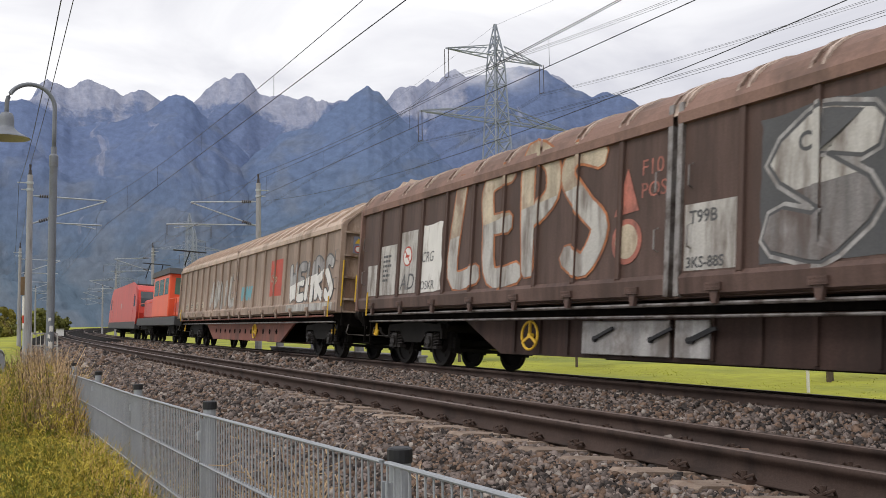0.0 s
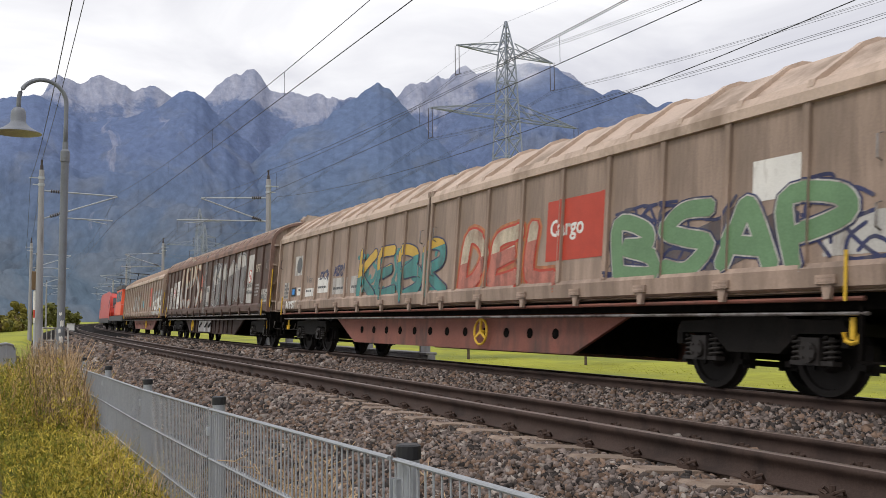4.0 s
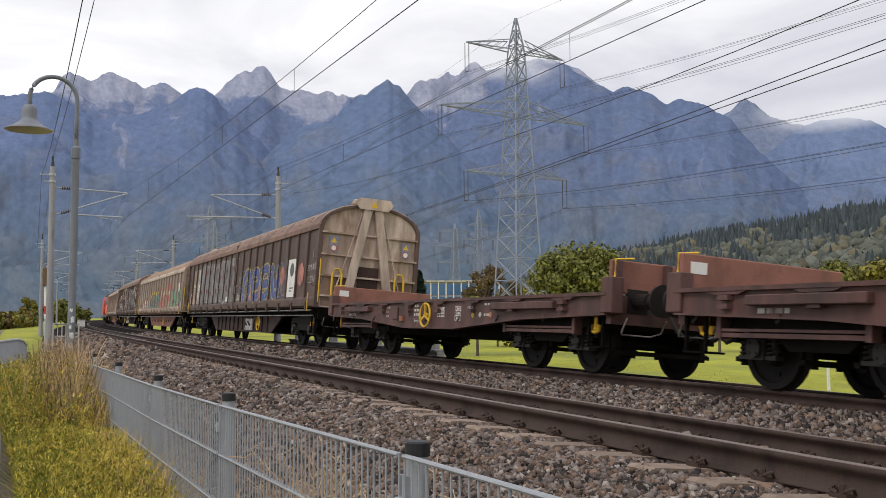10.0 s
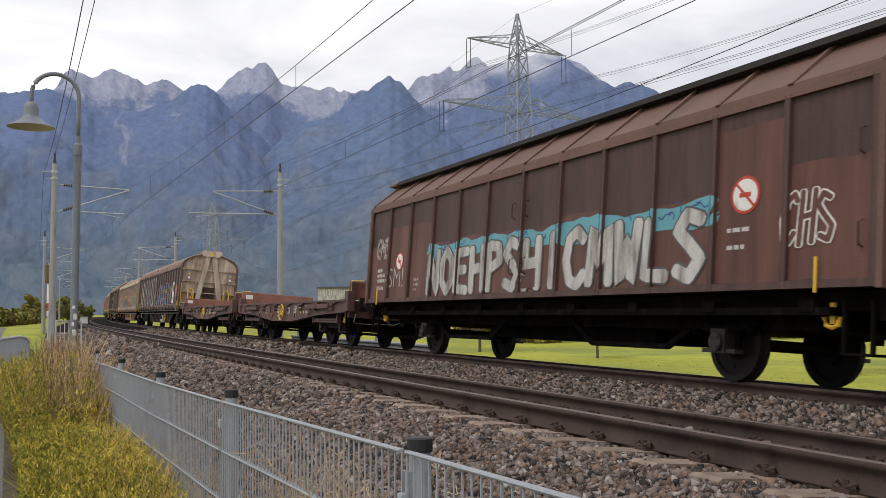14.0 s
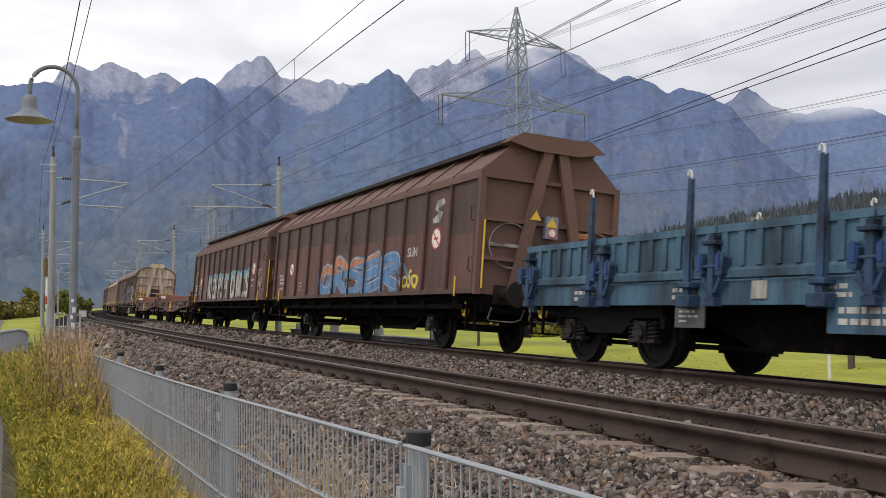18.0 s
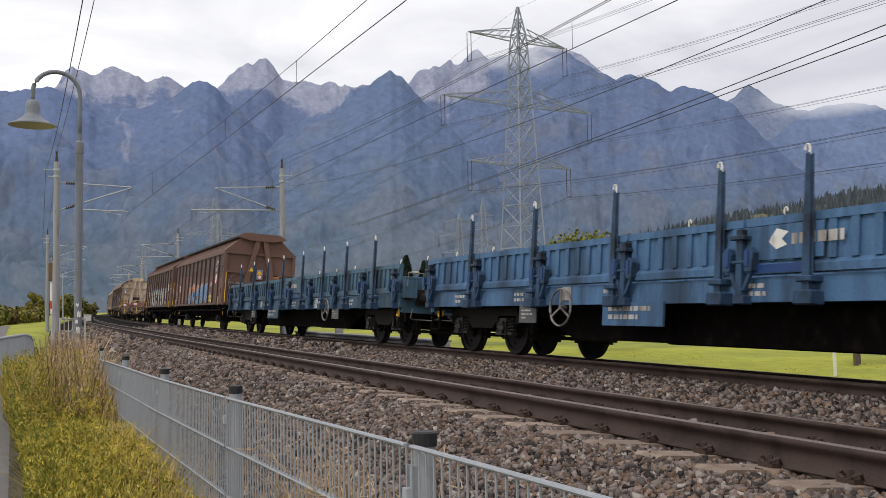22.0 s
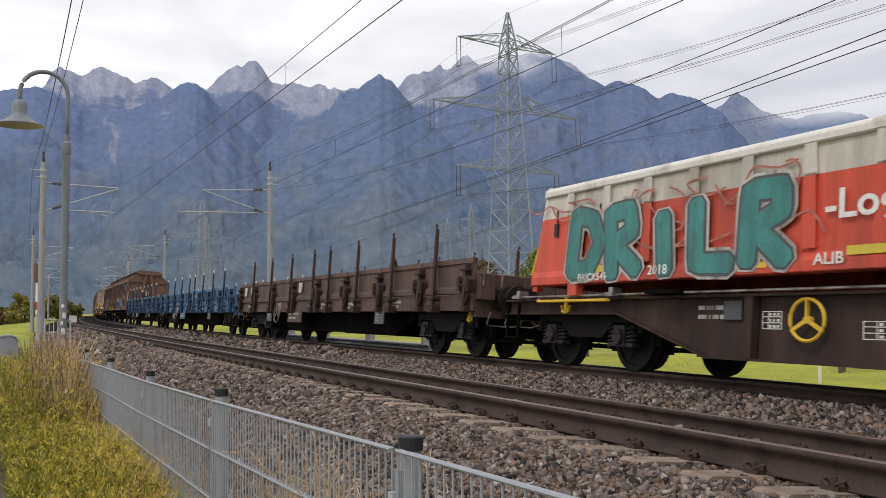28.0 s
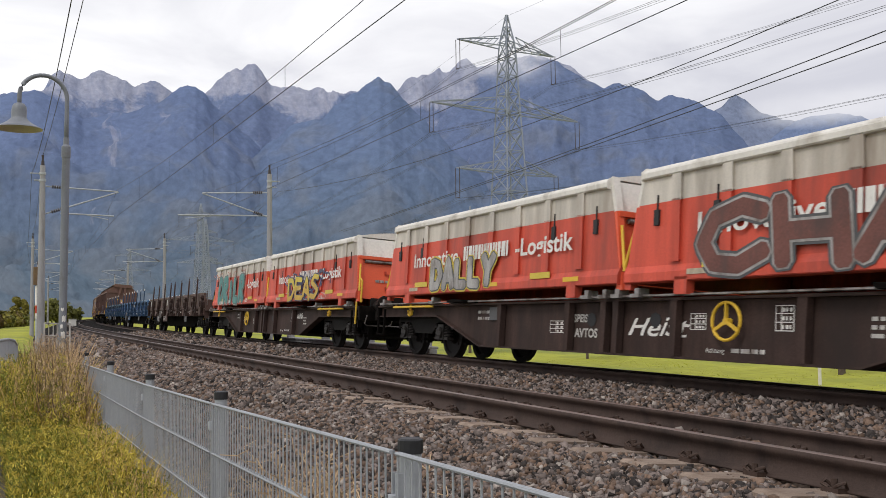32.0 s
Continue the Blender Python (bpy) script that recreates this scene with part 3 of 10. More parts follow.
        l.new(fm.outputs["Result"], am.inputs["A"])
        l.new(am.outputs["Result"], mx.inputs["A"])
    vm = n.new("ShaderNodeVectorMath")
    vm.operation = "SCALE"
    l.new(mx.outputs["Result"], vm.inputs[0])
    l.new(tone.outputs[0], vm.inputs["Scale"])
    l.new(vm.outputs[0], b.inputs["Base Color"])
    bp = n.new("ShaderNodeBump")
    bp.inputs["Strength"].default_value, bp.inputs["Distance"].default_value = 0.4, 20
    l.new(both.outputs[0], bp.inputs["Height"])
    l.new(bp.outputs["Normal"], b.inputs["Normal"])
    return m


CREST_PEAKS = [(-6.95, 10.27), (-3.42, 11.03), (-1.30, 11.51), (1.48, 11.88), (2.18, 12.29), (2.55, 12.91), (2.94, 13.27), (3.41, 13.07), (4.06, 12.88), (4.50, 13.18), (5.06, 13.40), (5.69, 13.23), (6.21, 12.93), (6.91, 12.64), (7.30, 12.94), (7.82, 13.00), (8.28, 12.87), (9.00, 12.45), (9.53, 12.22), (10.78, 12.53), (11.25, 13.08), (11.88, 13.48), (12.52, 13.91), (12.84, 13.83), (13.19, 14.19), (13.58, 14.27), (13.90, 13.87), (14.46, 13.01), (15.27, 12.91), (16.08, 13.02), (16.90, 12.98), (17.56, 13.09), (17.89, 12.93), (18.32, 13.20), (19.54, 13.40), (20.54, 13.64), (21.53, 13.55), (22.14, 14.02), (22.80, 14.41), (23.27, 14.53), (23.70, 14.21), (24.21, 14.40), (24.54, 14.14), (24.94, 14.27), (25.38, 14.64), (25.88, 14.89), (26.88, 14.72), (28.21, 14.91), (30.20, 14.79), (31.84, 14.16), (33.45, 12.77), (36.31, 11.06), (40.97, 9.86), (52.25, 8.15)]
CREST_WEST = [(-7.92, 10.51), (-4.20, 11.04), (-1.83, 11.17), (-0.20, 11.51), (0.63, 11.87), (1.90, 12.00), (2.48, 11.80), (3.21, 11.37), (3.79, 11.14), (4.53, 10.85), (5.03, 11.03), (5.57, 11.24), (6.62, 11.30), (7.44, 11.68), (8.29, 11.94), (8.97, 12.35), (9.37, 12.68), (9.74, 12.82), (10.21, 12.60), (10.72, 12.34), (11.48, 11.52), (12.06, 11.13), (13.02, 10.24), (13.99, 9.30), (15.28, 8.10), (16.90, 6.66), (18.86, 4.87), (20.83, 3.22)]
CREST_MIDDLE = [(8.67, 4.15), (11.14, 6.74), (12.71, 8.38), (14.31, 9.79), (14.95, 10.16), (15.60, 10.72), (16.41, 10.99), (17.39, 11.26), (18.08, 11.82), (18.71, 12.27), (19.47, 12.64), (20.04, 13.06), (20.47, 13.38), (20.73, 13.45), (21.20, 13.10), (21.50, 13.03), (22.03, 12.43), (22.69, 11.72), (23.85, 10.61), (25.16, 9.27), (26.48, 8.11), (28.11, 6.61), (30.06, 4.78), (31.99, 3.12)]
CREST_EAST = [(16.90, 5.52), (19.52, 6.67), (21.51, 8.08), (22.84, 9.32), (24.18, 10.48), (25.35, 11.64), (26.52, 12.65), (27.70, 13.65), (28.70, 14.26), (29.87, 14.61), (31.02, 14.51), (31.77, 14.04), (32.32, 13.64), (32.97, 13.20), (33.94, 12.75), (34.36, 12.95), (34.85, 12.99), (35.39, 12.77), (36.18, 12.42), (36.59, 12.05), (37.03, 11.78), (37.76, 12.11), (38.39, 11.95), (39.32, 11.62), (39.84, 11.27), (40.53, 10.73), (41.12, 9.92), (41.86, 9.06), (42.50, 8.37), (43.46, 7.39), (44.75, 6.40), (46.72, 4.93), (49.43, 3.31)]
CREST_RIGHT = [(37.12, 3.99), (39.04, 6.17), (40.61, 7.69), (41.85, 8.63), (42.46, 8.97), (43.37, 9.65), (44.34, 10.32), (45.46, 10.57), (46.61, 10.63), (47.73, 10.36), (48.41, 9.88), (49.63, 9.25), (51.75, 8.78), (54.79, 8.22), (59.43, 6.96)]
CREST_PYRAMID = [(36.28, 9.15), (38.50, 10.00), (39.83, 10.93), (40.45, 11.14), (40.89, 11.67), (41.27, 11.92), (41.68, 11.56), (42.36, 11.01), (43.10, 10.66), (44.57, 10.09), (46.87, 9.77), (52.28, 9.02)]
# Blue haze of distance is put into these wood and rock colours.
HAZY_WOOD, HAZY_FOOT, HAZY_ROCK = (0.128, 0.168, 0.280), (0.100, 0.136, 0.178), (0.33, 0.33, 0.385)
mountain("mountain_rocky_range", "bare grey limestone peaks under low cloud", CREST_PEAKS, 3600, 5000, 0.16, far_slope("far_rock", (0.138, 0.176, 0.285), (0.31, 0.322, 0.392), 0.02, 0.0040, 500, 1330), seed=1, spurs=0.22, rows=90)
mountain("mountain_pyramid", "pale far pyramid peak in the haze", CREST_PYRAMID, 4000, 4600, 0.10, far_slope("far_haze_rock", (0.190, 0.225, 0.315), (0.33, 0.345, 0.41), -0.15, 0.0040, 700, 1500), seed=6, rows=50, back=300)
mountain("mountain_right_range", "broad wooded mountain, hazed blue, with its top in cloud", CREST_RIGHT, 2200, 3900, 0.10, far_slope("right_woods", (0.150, 0.196, 0.310), (0.31, 0.325, 0.39), -0.20, 0.0060, 200, 1500, foot=(0.125, 0.165, 0.22)), seed=3)
mountain("mountain_east_range", "great wooded mountain rising into cloud, with pale rock faces", CREST_EAST, 1500, 3500, 0.12, far_slope("east_woods", (0.124, 0.162, 0.268), HAZY_ROCK, -0.10, 0.0060, 150, 1250, foot=HAZY_FOOT), seed=4, rows=110)
mountain("mountain_west_range", "dark wooded mountainside, hazed blue-green, with pale rock streaks", CREST_WEST, 1200, 3000, 0.12, far_slope("west_woods", HAZY_WOOD, HAZY_ROCK, -0.16, 0.0065, 150, 1250, foot=HAZY_FOOT), seed=2, rows=110)
mountain("mountain_middle_range", "pointed wooded mountain with pale gullies", CREST_MIDDLE, 1300, 2700, 0.12, far_slope("middle_woods", (0.126, 0.170, 0.275), HAZY_ROCK, -0.16, 0.0065, 150, 1150, foot=HAZY_FOOT), seed=8, rows=110)


def low_cloud(name, table, r, seed, thick, e0, e1):
    """A bank of cloud that clings to the summits: a curved sheet, thin and torn towards its edges; table: bearing, share of cover."""
    m = bpy.data.materials.new(name)
    m.use_nodes = True
    n, l = m.node_tree.nodes, m.node_tree.links
    n.remove(n["Principled BSDF"])
    out = n["Material Output"]
    uv = n.new("ShaderNodeAttribute")
    uv.attribute_name = "cover"
    co = n.new("ShaderNodeTexCoord")
    mp = n.new("ShaderNodeMapping")
    mp.inputs["Scale"].default_value = (1, 1, 2.4)
    l.new(co.outputs["Object"], mp.inputs["Vector"])
    tex = n.new("ShaderNodeTexNoise")
    tex.inputs["Scale"].default_value, tex.inputs["Detail"].default_value, tex.inputs["Roughness"].default_value = 0.0022, 8, 0.55
    l.new(mp.outputs["Vector"], tex.inputs["Vector"])
    add = n.new("ShaderNodeMath")
    add.operation = "ADD"
    l.new(tex.outputs["Fac"], add.inputs[0])
    l.new(uv.outputs["Fac"], add.inputs[1])
    rg = n.new("ShaderNodeMapRange")
    rg.interpolation_type = "SMOOTHSTEP"
    rg.inputs["From Min"].default_value, rg.inputs["From Max"].default_value = 0.80, 1.5
    rg.inputs["To Max"].default_value = thick
    l.new(add.outputs[0], rg.inputs["Value"])
    em = n.new("ShaderNodeEmission")
    em.inputs["Color"].default_value, em.inputs["Strength"].default_value = (0.84, 0.84, 0.89, 1), 1.0
    tr = n.new("ShaderNodeBsdfTransparent")
    mx = n.new("ShaderNodeMixShader")
    l.new(rg.outputs[0], mx.inputs["Fac"])
    l.new(tr.outputs[0], mx.inputs[1])
    l.new(em.outputs[0], mx.inputs[2])
    l.new(mx.outputs[0], out.inputs["Surface"])
    az = np.arange(table[0][0], table[-1][0], 0.4)
    rows = 14
    verts, cover, faces = [], [], []
    for j in range(rows + 1):
        for a in az:
            e = e0 + (e1 - e0) * j / rows
            verts.append((r * math.sin(radians(a)), r * math.cos(radians(a)), r * math.tan(radians(e))))
            c = float(np.interp(a, *zip(*table)))
            cover.append(c * math.sin(math.pi * j / rows) ** 0.8)
    k = len(az)
    for j in range(rows):
        for i in range(k - 1):
            faces.append((j * k + i, j * k + i + 1, (j + 1) * k + i + 1, (j + 1) * k + i))
    ob = from_arrays(name, verts, faces, m)
    at = ob.data.attributes.new("cover", "FLOAT", "POINT")
    at.data.foreach_set("value", cover)
    ob.visible_shadow = False
    return tagged(ob, "torn grey-white cloud hanging on the summits", "cloud", kind="structure")


low_cloud("backdrop_cloud_high", [(15.6, 0), (17.9, 0.3), (19.9, 0.6), (21.5, 0.3), (23.0, 0.15), (24.9, 0.28), (26.9, 0.6), (29.2, 0.66), (31.2, 0.42), (32.8, 0.15), (34.1, 0)], 3300, 1, 0.8, 12.5, 17.4)
low_cloud("backdrop_cloud_right", [(39.5, 0), (40.7, 0.05), (42.0, 0.45), (43.5, 0.7), (46.0, 0.62), (48.6, 0.75), (53.6, 0.6), (58.4, 0)], 3700, 2, 0.85, 9.4, 12.4)


# ---- plants ----
def quads(name, centres, axes_u, axes_v, material, parent=None):
    """Many small four-cornered leaves."""
    c, u, v = np.asarray(centres), np.asarray(axes_u), np.asarray(axes_v)
    pts = np.stack([c - u - v, c + u - v, c + u + v, c - u + v], 1).reshape(-1, 3)
    n = len(c)
    return from_arrays(name, pts, np.arange(4 * n).reshape(n, 4), material, parent)


def unit(rng, n):
    v = rng.normal(size=(n, 3))
    return v / np.linalg.norm(v, axis=1)[:, None]


def leafy_tree(name, label, x, y, z, height, width, material, n=2600, leaf=0.22, seed=1, bare=0.15, category="tree", group=""):
    """A trunk with limbs, and a crown of many leaves round uneven clumps."""
    rng = np.random.default_rng(seed)
    root = thing(name, label, category, group)
    bm = B()
    h0 = height * bare
    tube(bm, (0, 0, -0.3), (0, 0, h0 + height * 0.25), 0.025 * height, 0.014 * height, seg=8)
    for i in range(7):
        a = 2 * math.pi * i / 7 + rng.uniform(-0.3, 0.3)
        r = width * rng.uniform(0.22, 0.38)
        tube(bm, (0, 0, h0 + height * 0.1 * rng.uniform(0, 1.5)), (r * math.cos(a), r * math.sin(a), h0 + height * rng.uniform(0.3, 0.6)), 0.012 * height, 0.005 * height, seg=6)
    part("trunk", bm, M_BARK, root)
    k = 26 if n < 3000 else 80
    small = 1.0 if k == 26 else 0.72
    cl = []
    for i in range(k):
        d = unit(rng, 1)[0]
        d[2] = abs(d[2]) * 1.1 - 0.35 if bare > 0.1 else d[2] * 0.95
        rad = rng.uniform(0.45, 0.86) if k == 26 else rng.uniform(0.3, 1.0) ** 0.4 * 0.88
        cl.append((d[0] * width * 0.5 * rad, d[1] * width * 0.5 * rad, h0 + (height - h0) * (0.45 + 0.47 * d[2] * rad), width * rng.uniform(0.12, 0.21) * small))
    cl = np.array(cl)
    pick = rng.integers(0, k, n)
    d = unit(rng, n)
    c = cl[pick, :3] + d * cl[pick, 3:4] * rng.uniform(0.6, 1.08, (n, 1)) * np.array([1, 1, 0.85])
    u = unit(rng, n)
    nrm = d + 0.6 * unit(rng, n)
    u = np.cross(nrm, u)
    u /= np.linalg.norm(u, axis=1)[:, None] + 1e-9
    v = np.cross(nrm, u)
    v /= np.linalg.norm(v, axis=1)[:, None] + 1e-9
    s = leaf * rng.uniform(0.5, 1.2, (n, 1))
    quads("crown", c, u * s, v * s * 0.7, material, root)
    root.matrix_basis = pose(x, y, z, 0, 0, seed * 40)
    return root


def spruce_tree(label, x, y, z, height, width, seed=1):
    rng = np.random.default_rng(seed)
    root = thing("spruce_tree", label, "tree")
    bm = B()
    tube(bm, (0, 0, -0.3), (0, 0, height * 0.95), 0.02 * height, 0.004 * height, seg=7)
    part("trunk", bm, M_BARK, root)
    n = 2600
    t = rng.uniform(0.08, 1, n) ** 0.8
    a = rng.uniform(0, 2 * math.pi, n)
    lay = (np.sin(t * 46) * 0.14 + 0.86)
    r = width / 2 * (1 - t) ** 0.85 * lay * rng.uniform(0.35, 1.0, n) ** 0.5 + 0.05
    c = np.stack([r * np.cos(a), r * np.sin(a), t * height - 0.18 * r], 1)
    out = np.stack([np.cos(a), np.sin(a), np.full(n, -0.35)], 1)
    side = np.stack([-np.sin(a), np.cos(a), rng.uniform(-0.4, 0.4, n)], 1)
    s = 0.24 * rng.uniform(0.6, 1.3, (n, 1)) * height / 10
    quads("crown", c, out * s * 1.3, side * s * 0.6, M_SPRUCE, root)
    root.matrix_basis = pose(x, y, z)
    return root


def blades(name, label, spots, material, category, lean=0.35, width=0.006, seed=1):
    """Stalks or blades of grass, each bent over: spots are rows of x, y, z, height."""
    rng = np.random.default_rng(seed)
    spots = np.asarray(spots)
    n = len(spots)
    a = rng.uniform(0, 2 * math.pi, n)
    d = np.stack([np.cos(a), np.sin(a), np.zeros(n)], 1)
    s = np.stack([-np.sin(a + 0.8), np.cos(a + 0.8), np.zeros(n)], 1)
    h = spots[:, 3:4]
    k = lean * rng.uniform(0.2, 1.3, (n, 1)) * h
    p0 = spots[:, :3]
    p1 = p0 + d * k * 0.35 + np.array([0, 0, 1]) * h * 0.55
    p2 = p0 + d * k + np.array([0, 0, 1]) * h * (1 - 0.25 * lean * rng.uniform(0, 1, (n, 1)))
    w = width * rng.uniform(0.6, 1.5, (n, 1))
    pts = np.stack([p0 - s * w, p0 + s * w, p1 + s * w * 0.8, p1 - s * w * 0.8, p2 + s * w * 0.25, p2 - s * w * 0.25], 1).reshape(-1, 3)
    b = np.arange(n)[:, None] * 6
    f = np.concatenate([b + np.array([[0, 1, 2, 3]]), b + np.array([[3, 2, 4, 5]])])
    return tagged(from_arrays(name, pts, f, material), label, category, kind="stuff")


def strew(rng, n, x0, x1, y0, y1, h0, h1):
    x, y = rng.uniform(0, 1, n), rng.uniform(y0, y1, n)
    xl = x0(y) if callable(x0) else x0
    xr = x1(y) if callable(x1) else x1
    x = xl + (xr - xl) * x
    z = np.interp(x, *zip(*GROUND)) - 0.02
    h = (h0(y) if callable(h0) else h0) + ((h1(y) if callable(h1) else h1) - (h0(y) if callable(h0) else h0)) * rng.uniform(0, 1, n) ** 1.5
    return np.stack([0.86 * x, y + 0.17 * x, np.interp(0.86 * x, *zip(*GROUND)) - 0.02, 0.835 * h], 1)


def make_weeds():
    rng = np.random.default_rng(11)
    left = lambda y: np.interp(y, [4, 7.5, 8, 10, 13, 18, 22], [0.10, 0.16, 0.15, 0.10, -0.06, -0.10, 0.2])
    tall = lambda y: np.interp(y, [4, 6, 7.5, 8.6, 9.4, 10.2, 11, 12, 15, 18, 22], [0.45, 0.62, 0.66, 0.60, 0.45, 0.8, 1.15, 1.32, 1.35, 0.9, 0.6])
    low = lambda y: 0.3 * tall(y)
    blades("green_grass", "tall yellow-green grass on the verge between path and fence", np.concatenate([strew(rng, 6000, left, 1.14, 4.5, 19, low, lambda y: tall(y) * 0.85), strew(rng, 5000, lambda y: left(y) + 0.12, 1.14, 4.5, 9.5, low, lambda y: tall(y) * 1.08)]), M_GRASSY, "grass", 0.6, 0.004, 1)
    blades("dry_grass", "dry straw-coloured grass stalks on the verge", np.concatenate([strew(rng, 1500, 0.72, 1.12, 9.8, 18, lambda y: 0.5 * tall(y), lambda y: tall(y) * 1.08), strew(rng, 500, 0.1, 0.6, 10.5, 14, lambda y: 0.5 * tall(y), lambda y: tall(y) * 0.9), strew(rng, 2000, 0.66, 1.14, 4.0, 9.5, low, lambda y: tall(y) * 1.1)]), M_STRAW, "grass", 0.35, 0.0034, 2)
    blades("dead_stems", "brown dead weed stems round the foot of the street lamp", strew(rng, 900, 0.45, 1.12, 10.2, 15.5, lambda y: 0.6 * tall(y), lambda y: tall(y) * 1.05), M_STEM, "weeds", 0.16, 0.005, 7)
    blades("dry_grass_by_bed", "dry straw stalks at the foot of the railway bed", strew(rng, 2600, 1.2, 2.1, 11.5, 26, 0.3, lambda y: 0.95 - 0.01 * y), M_STRAW, "grass", 0.4, 0.005, 3)
    # leafy weeds: leaves along many leaning stems
    n, ns = 150000, 1700
    sy = np.where(rng.uniform(0, 1, ns) < 0.52, rng.uniform(5.0, 9.3, ns), rng.uniform(9.6, 16, ns))
    sx = rng.uniform(0, 1, ns) ** 1.15
    sh = tall(sy) * rng.uniform(0.55, 1.0, ns) * np.where(sy > 9.5, 0.72 + 0.16 * sx, 1.0)
    tilt = rng.normal(0, 0.16, (ns, 2))
    k = rng.integers(0, ns, n)
    t = rng.uniform(0.12, 1.0, n) ** 0.75
    spread = 0.035 + 0.075 * (1 - t)
    y = sy[k] + tilt[k, 0] * t + rng.normal(0, 1, n) * spread
    x = left(y) + (1.04 - left(y)) * sx[k] + tilt[k, 1] * t + rng.normal(0, 1, n) * spread
    x = np.clip(x, left(y) - 0.06 + 0.08 * rng.uniform(0, 1, n), 1.15)
    c = np.stack([0.86 * x, y + 0.17 * x, np.interp(0.86 * x, *zip(*GROUND)) + 0.835 * sh[k] * t], 1)
    u = unit(rng, n) + np.array([0, 0, 0.9])
    u /= np.linalg.norm(u, axis=1)[:, None]
    v = np.cross(u, unit(rng, n))
    v /= np.linalg.norm(v, axis=1)[:, None]
    s = rng.uniform(0.0022, 0.0060, (n, 1)) * np.where(y < 9.4, 0.85, 1.2)[:, None]
    # stems turn yellow singly, and towards their tips
    yellow = (rng.uniform(0, 1, ns)[k] * 0.75 + 0.35 * t + 0.25 * (sx[k] > 0.6)) > 0.80
    for name, label, keep, m in (("leafy_weeds", "green leafy weeds on the verge", ~yellow, M_GRASS), ("yellowing_weeds", "yellowing weed leaves on the verge", yellow, M_GRASSY)):
        tagged(quads(name, c[keep], (u * s * 3.2)[keep], (v * s * 0.62)[keep], m), label, "weeds", kind="stuff")
    # faded seed heads over the tall weeds round the lamp's foot
    n = 10000
    k = rng.integers(0, 520, n)
    hy, hx, hk = rng.uniform(10.3, 16.0, 520), rng.uniform(0.12, 1, 520) ** 0.4, rng.uniform(0.66, 1.04, 520)
    t = rng.uniform(0.62, 1.0, n)
    y = hy[k] + rng.normal(0, 0.05, n)
    x = left(y) - 0.02 + (1.06 - left(y)) * hx[k] + rng.normal(0, 0.04, n)
    c = np.stack([0.86 * x, y + 0.17 * x, np.interp(0.86 * x, *zip(*GROUND)) + 0.835 * tall(hy[k]) * hk[k] * t], 1)
    u, v = unit(rng, n) + np.array([0, 0, 0.8]), unit(rng, n)
    s = rng.uniform(0.003, 0.008, (n, 1))
    tagged(quads("seed_heads", c, u * s * 1.6, v * s * 0.5, M_SEED), "pinkish dry seed heads over the tall weeds", "weeds", kind="stuff")
    # branching dry stalks behind the mesh
    bm = B()
    for i in range(260):
        x, y = 1.06 + abs(rng.normal(0, 0.12)), rng.normal(3.72, 0.36) if i < 225 else rng.uniform(5, 10)
        h = rng.uniform(0.45, 0.98) if i < 225 else rng.uniform(0.3, 0.6)
        p = Vector((x, y, bed_z(max(x, 1.19)) if x > 1.19 else -0.72))
        q = p + Vector((rng.normal(0, 0.06), rng.normal(0, 0.08), h))
        tube(bm, p, q, 0.0024, 0.0015, seg=4)
        for _ in range(6):
            t = rng.uniform(0.35, 1.0)
            a = p.lerp(q, t)
            b = a + Vector((rng.normal(0, 0.06), rng.normal(0, 0.09), rng.uniform(0.03, 0.16)))
            tube(bm, a, b, 0.0016, 0.0012, seg=3)
            for _ in range(2):
                e = b + Vector((rng.normal(0, 0.03), rng.normal(0, 0.04), rng.uniform(0.0, 0.05)))
                tube(bm, b, e, 0.0026, 0.0020, seg=3)
    tagged(part("dry_weed_stalks", bm, M_SEED), "dry branching weed stalks grown through the mesh fence", "weeds", kind="stuff")
    # meadow grass beyond the tracks
    n = 30000
    y = rng.uniform(5, 42, n)
    x = 12.9 + rng.uniform(0, 1, n) ** 1.4 * 24
    off = np.maximum(0, y - BEND_AT) ** 2 / (2 * BEND_R)
    blades("meadow_grass", "yellow-green meadow grass beyond the railway", np.stack([x + off, y, np.full(n, -0.835), rng.uniform(0.02, 0.05, n)], 1), MEADOW, "grass", 1.3, 0.012, 5)


MEADOW = mat("meadow_blade", (0.41, 0.41, 0.05), 0.8, 0, 0.25, 0.3, 4, 0, island=0.2)


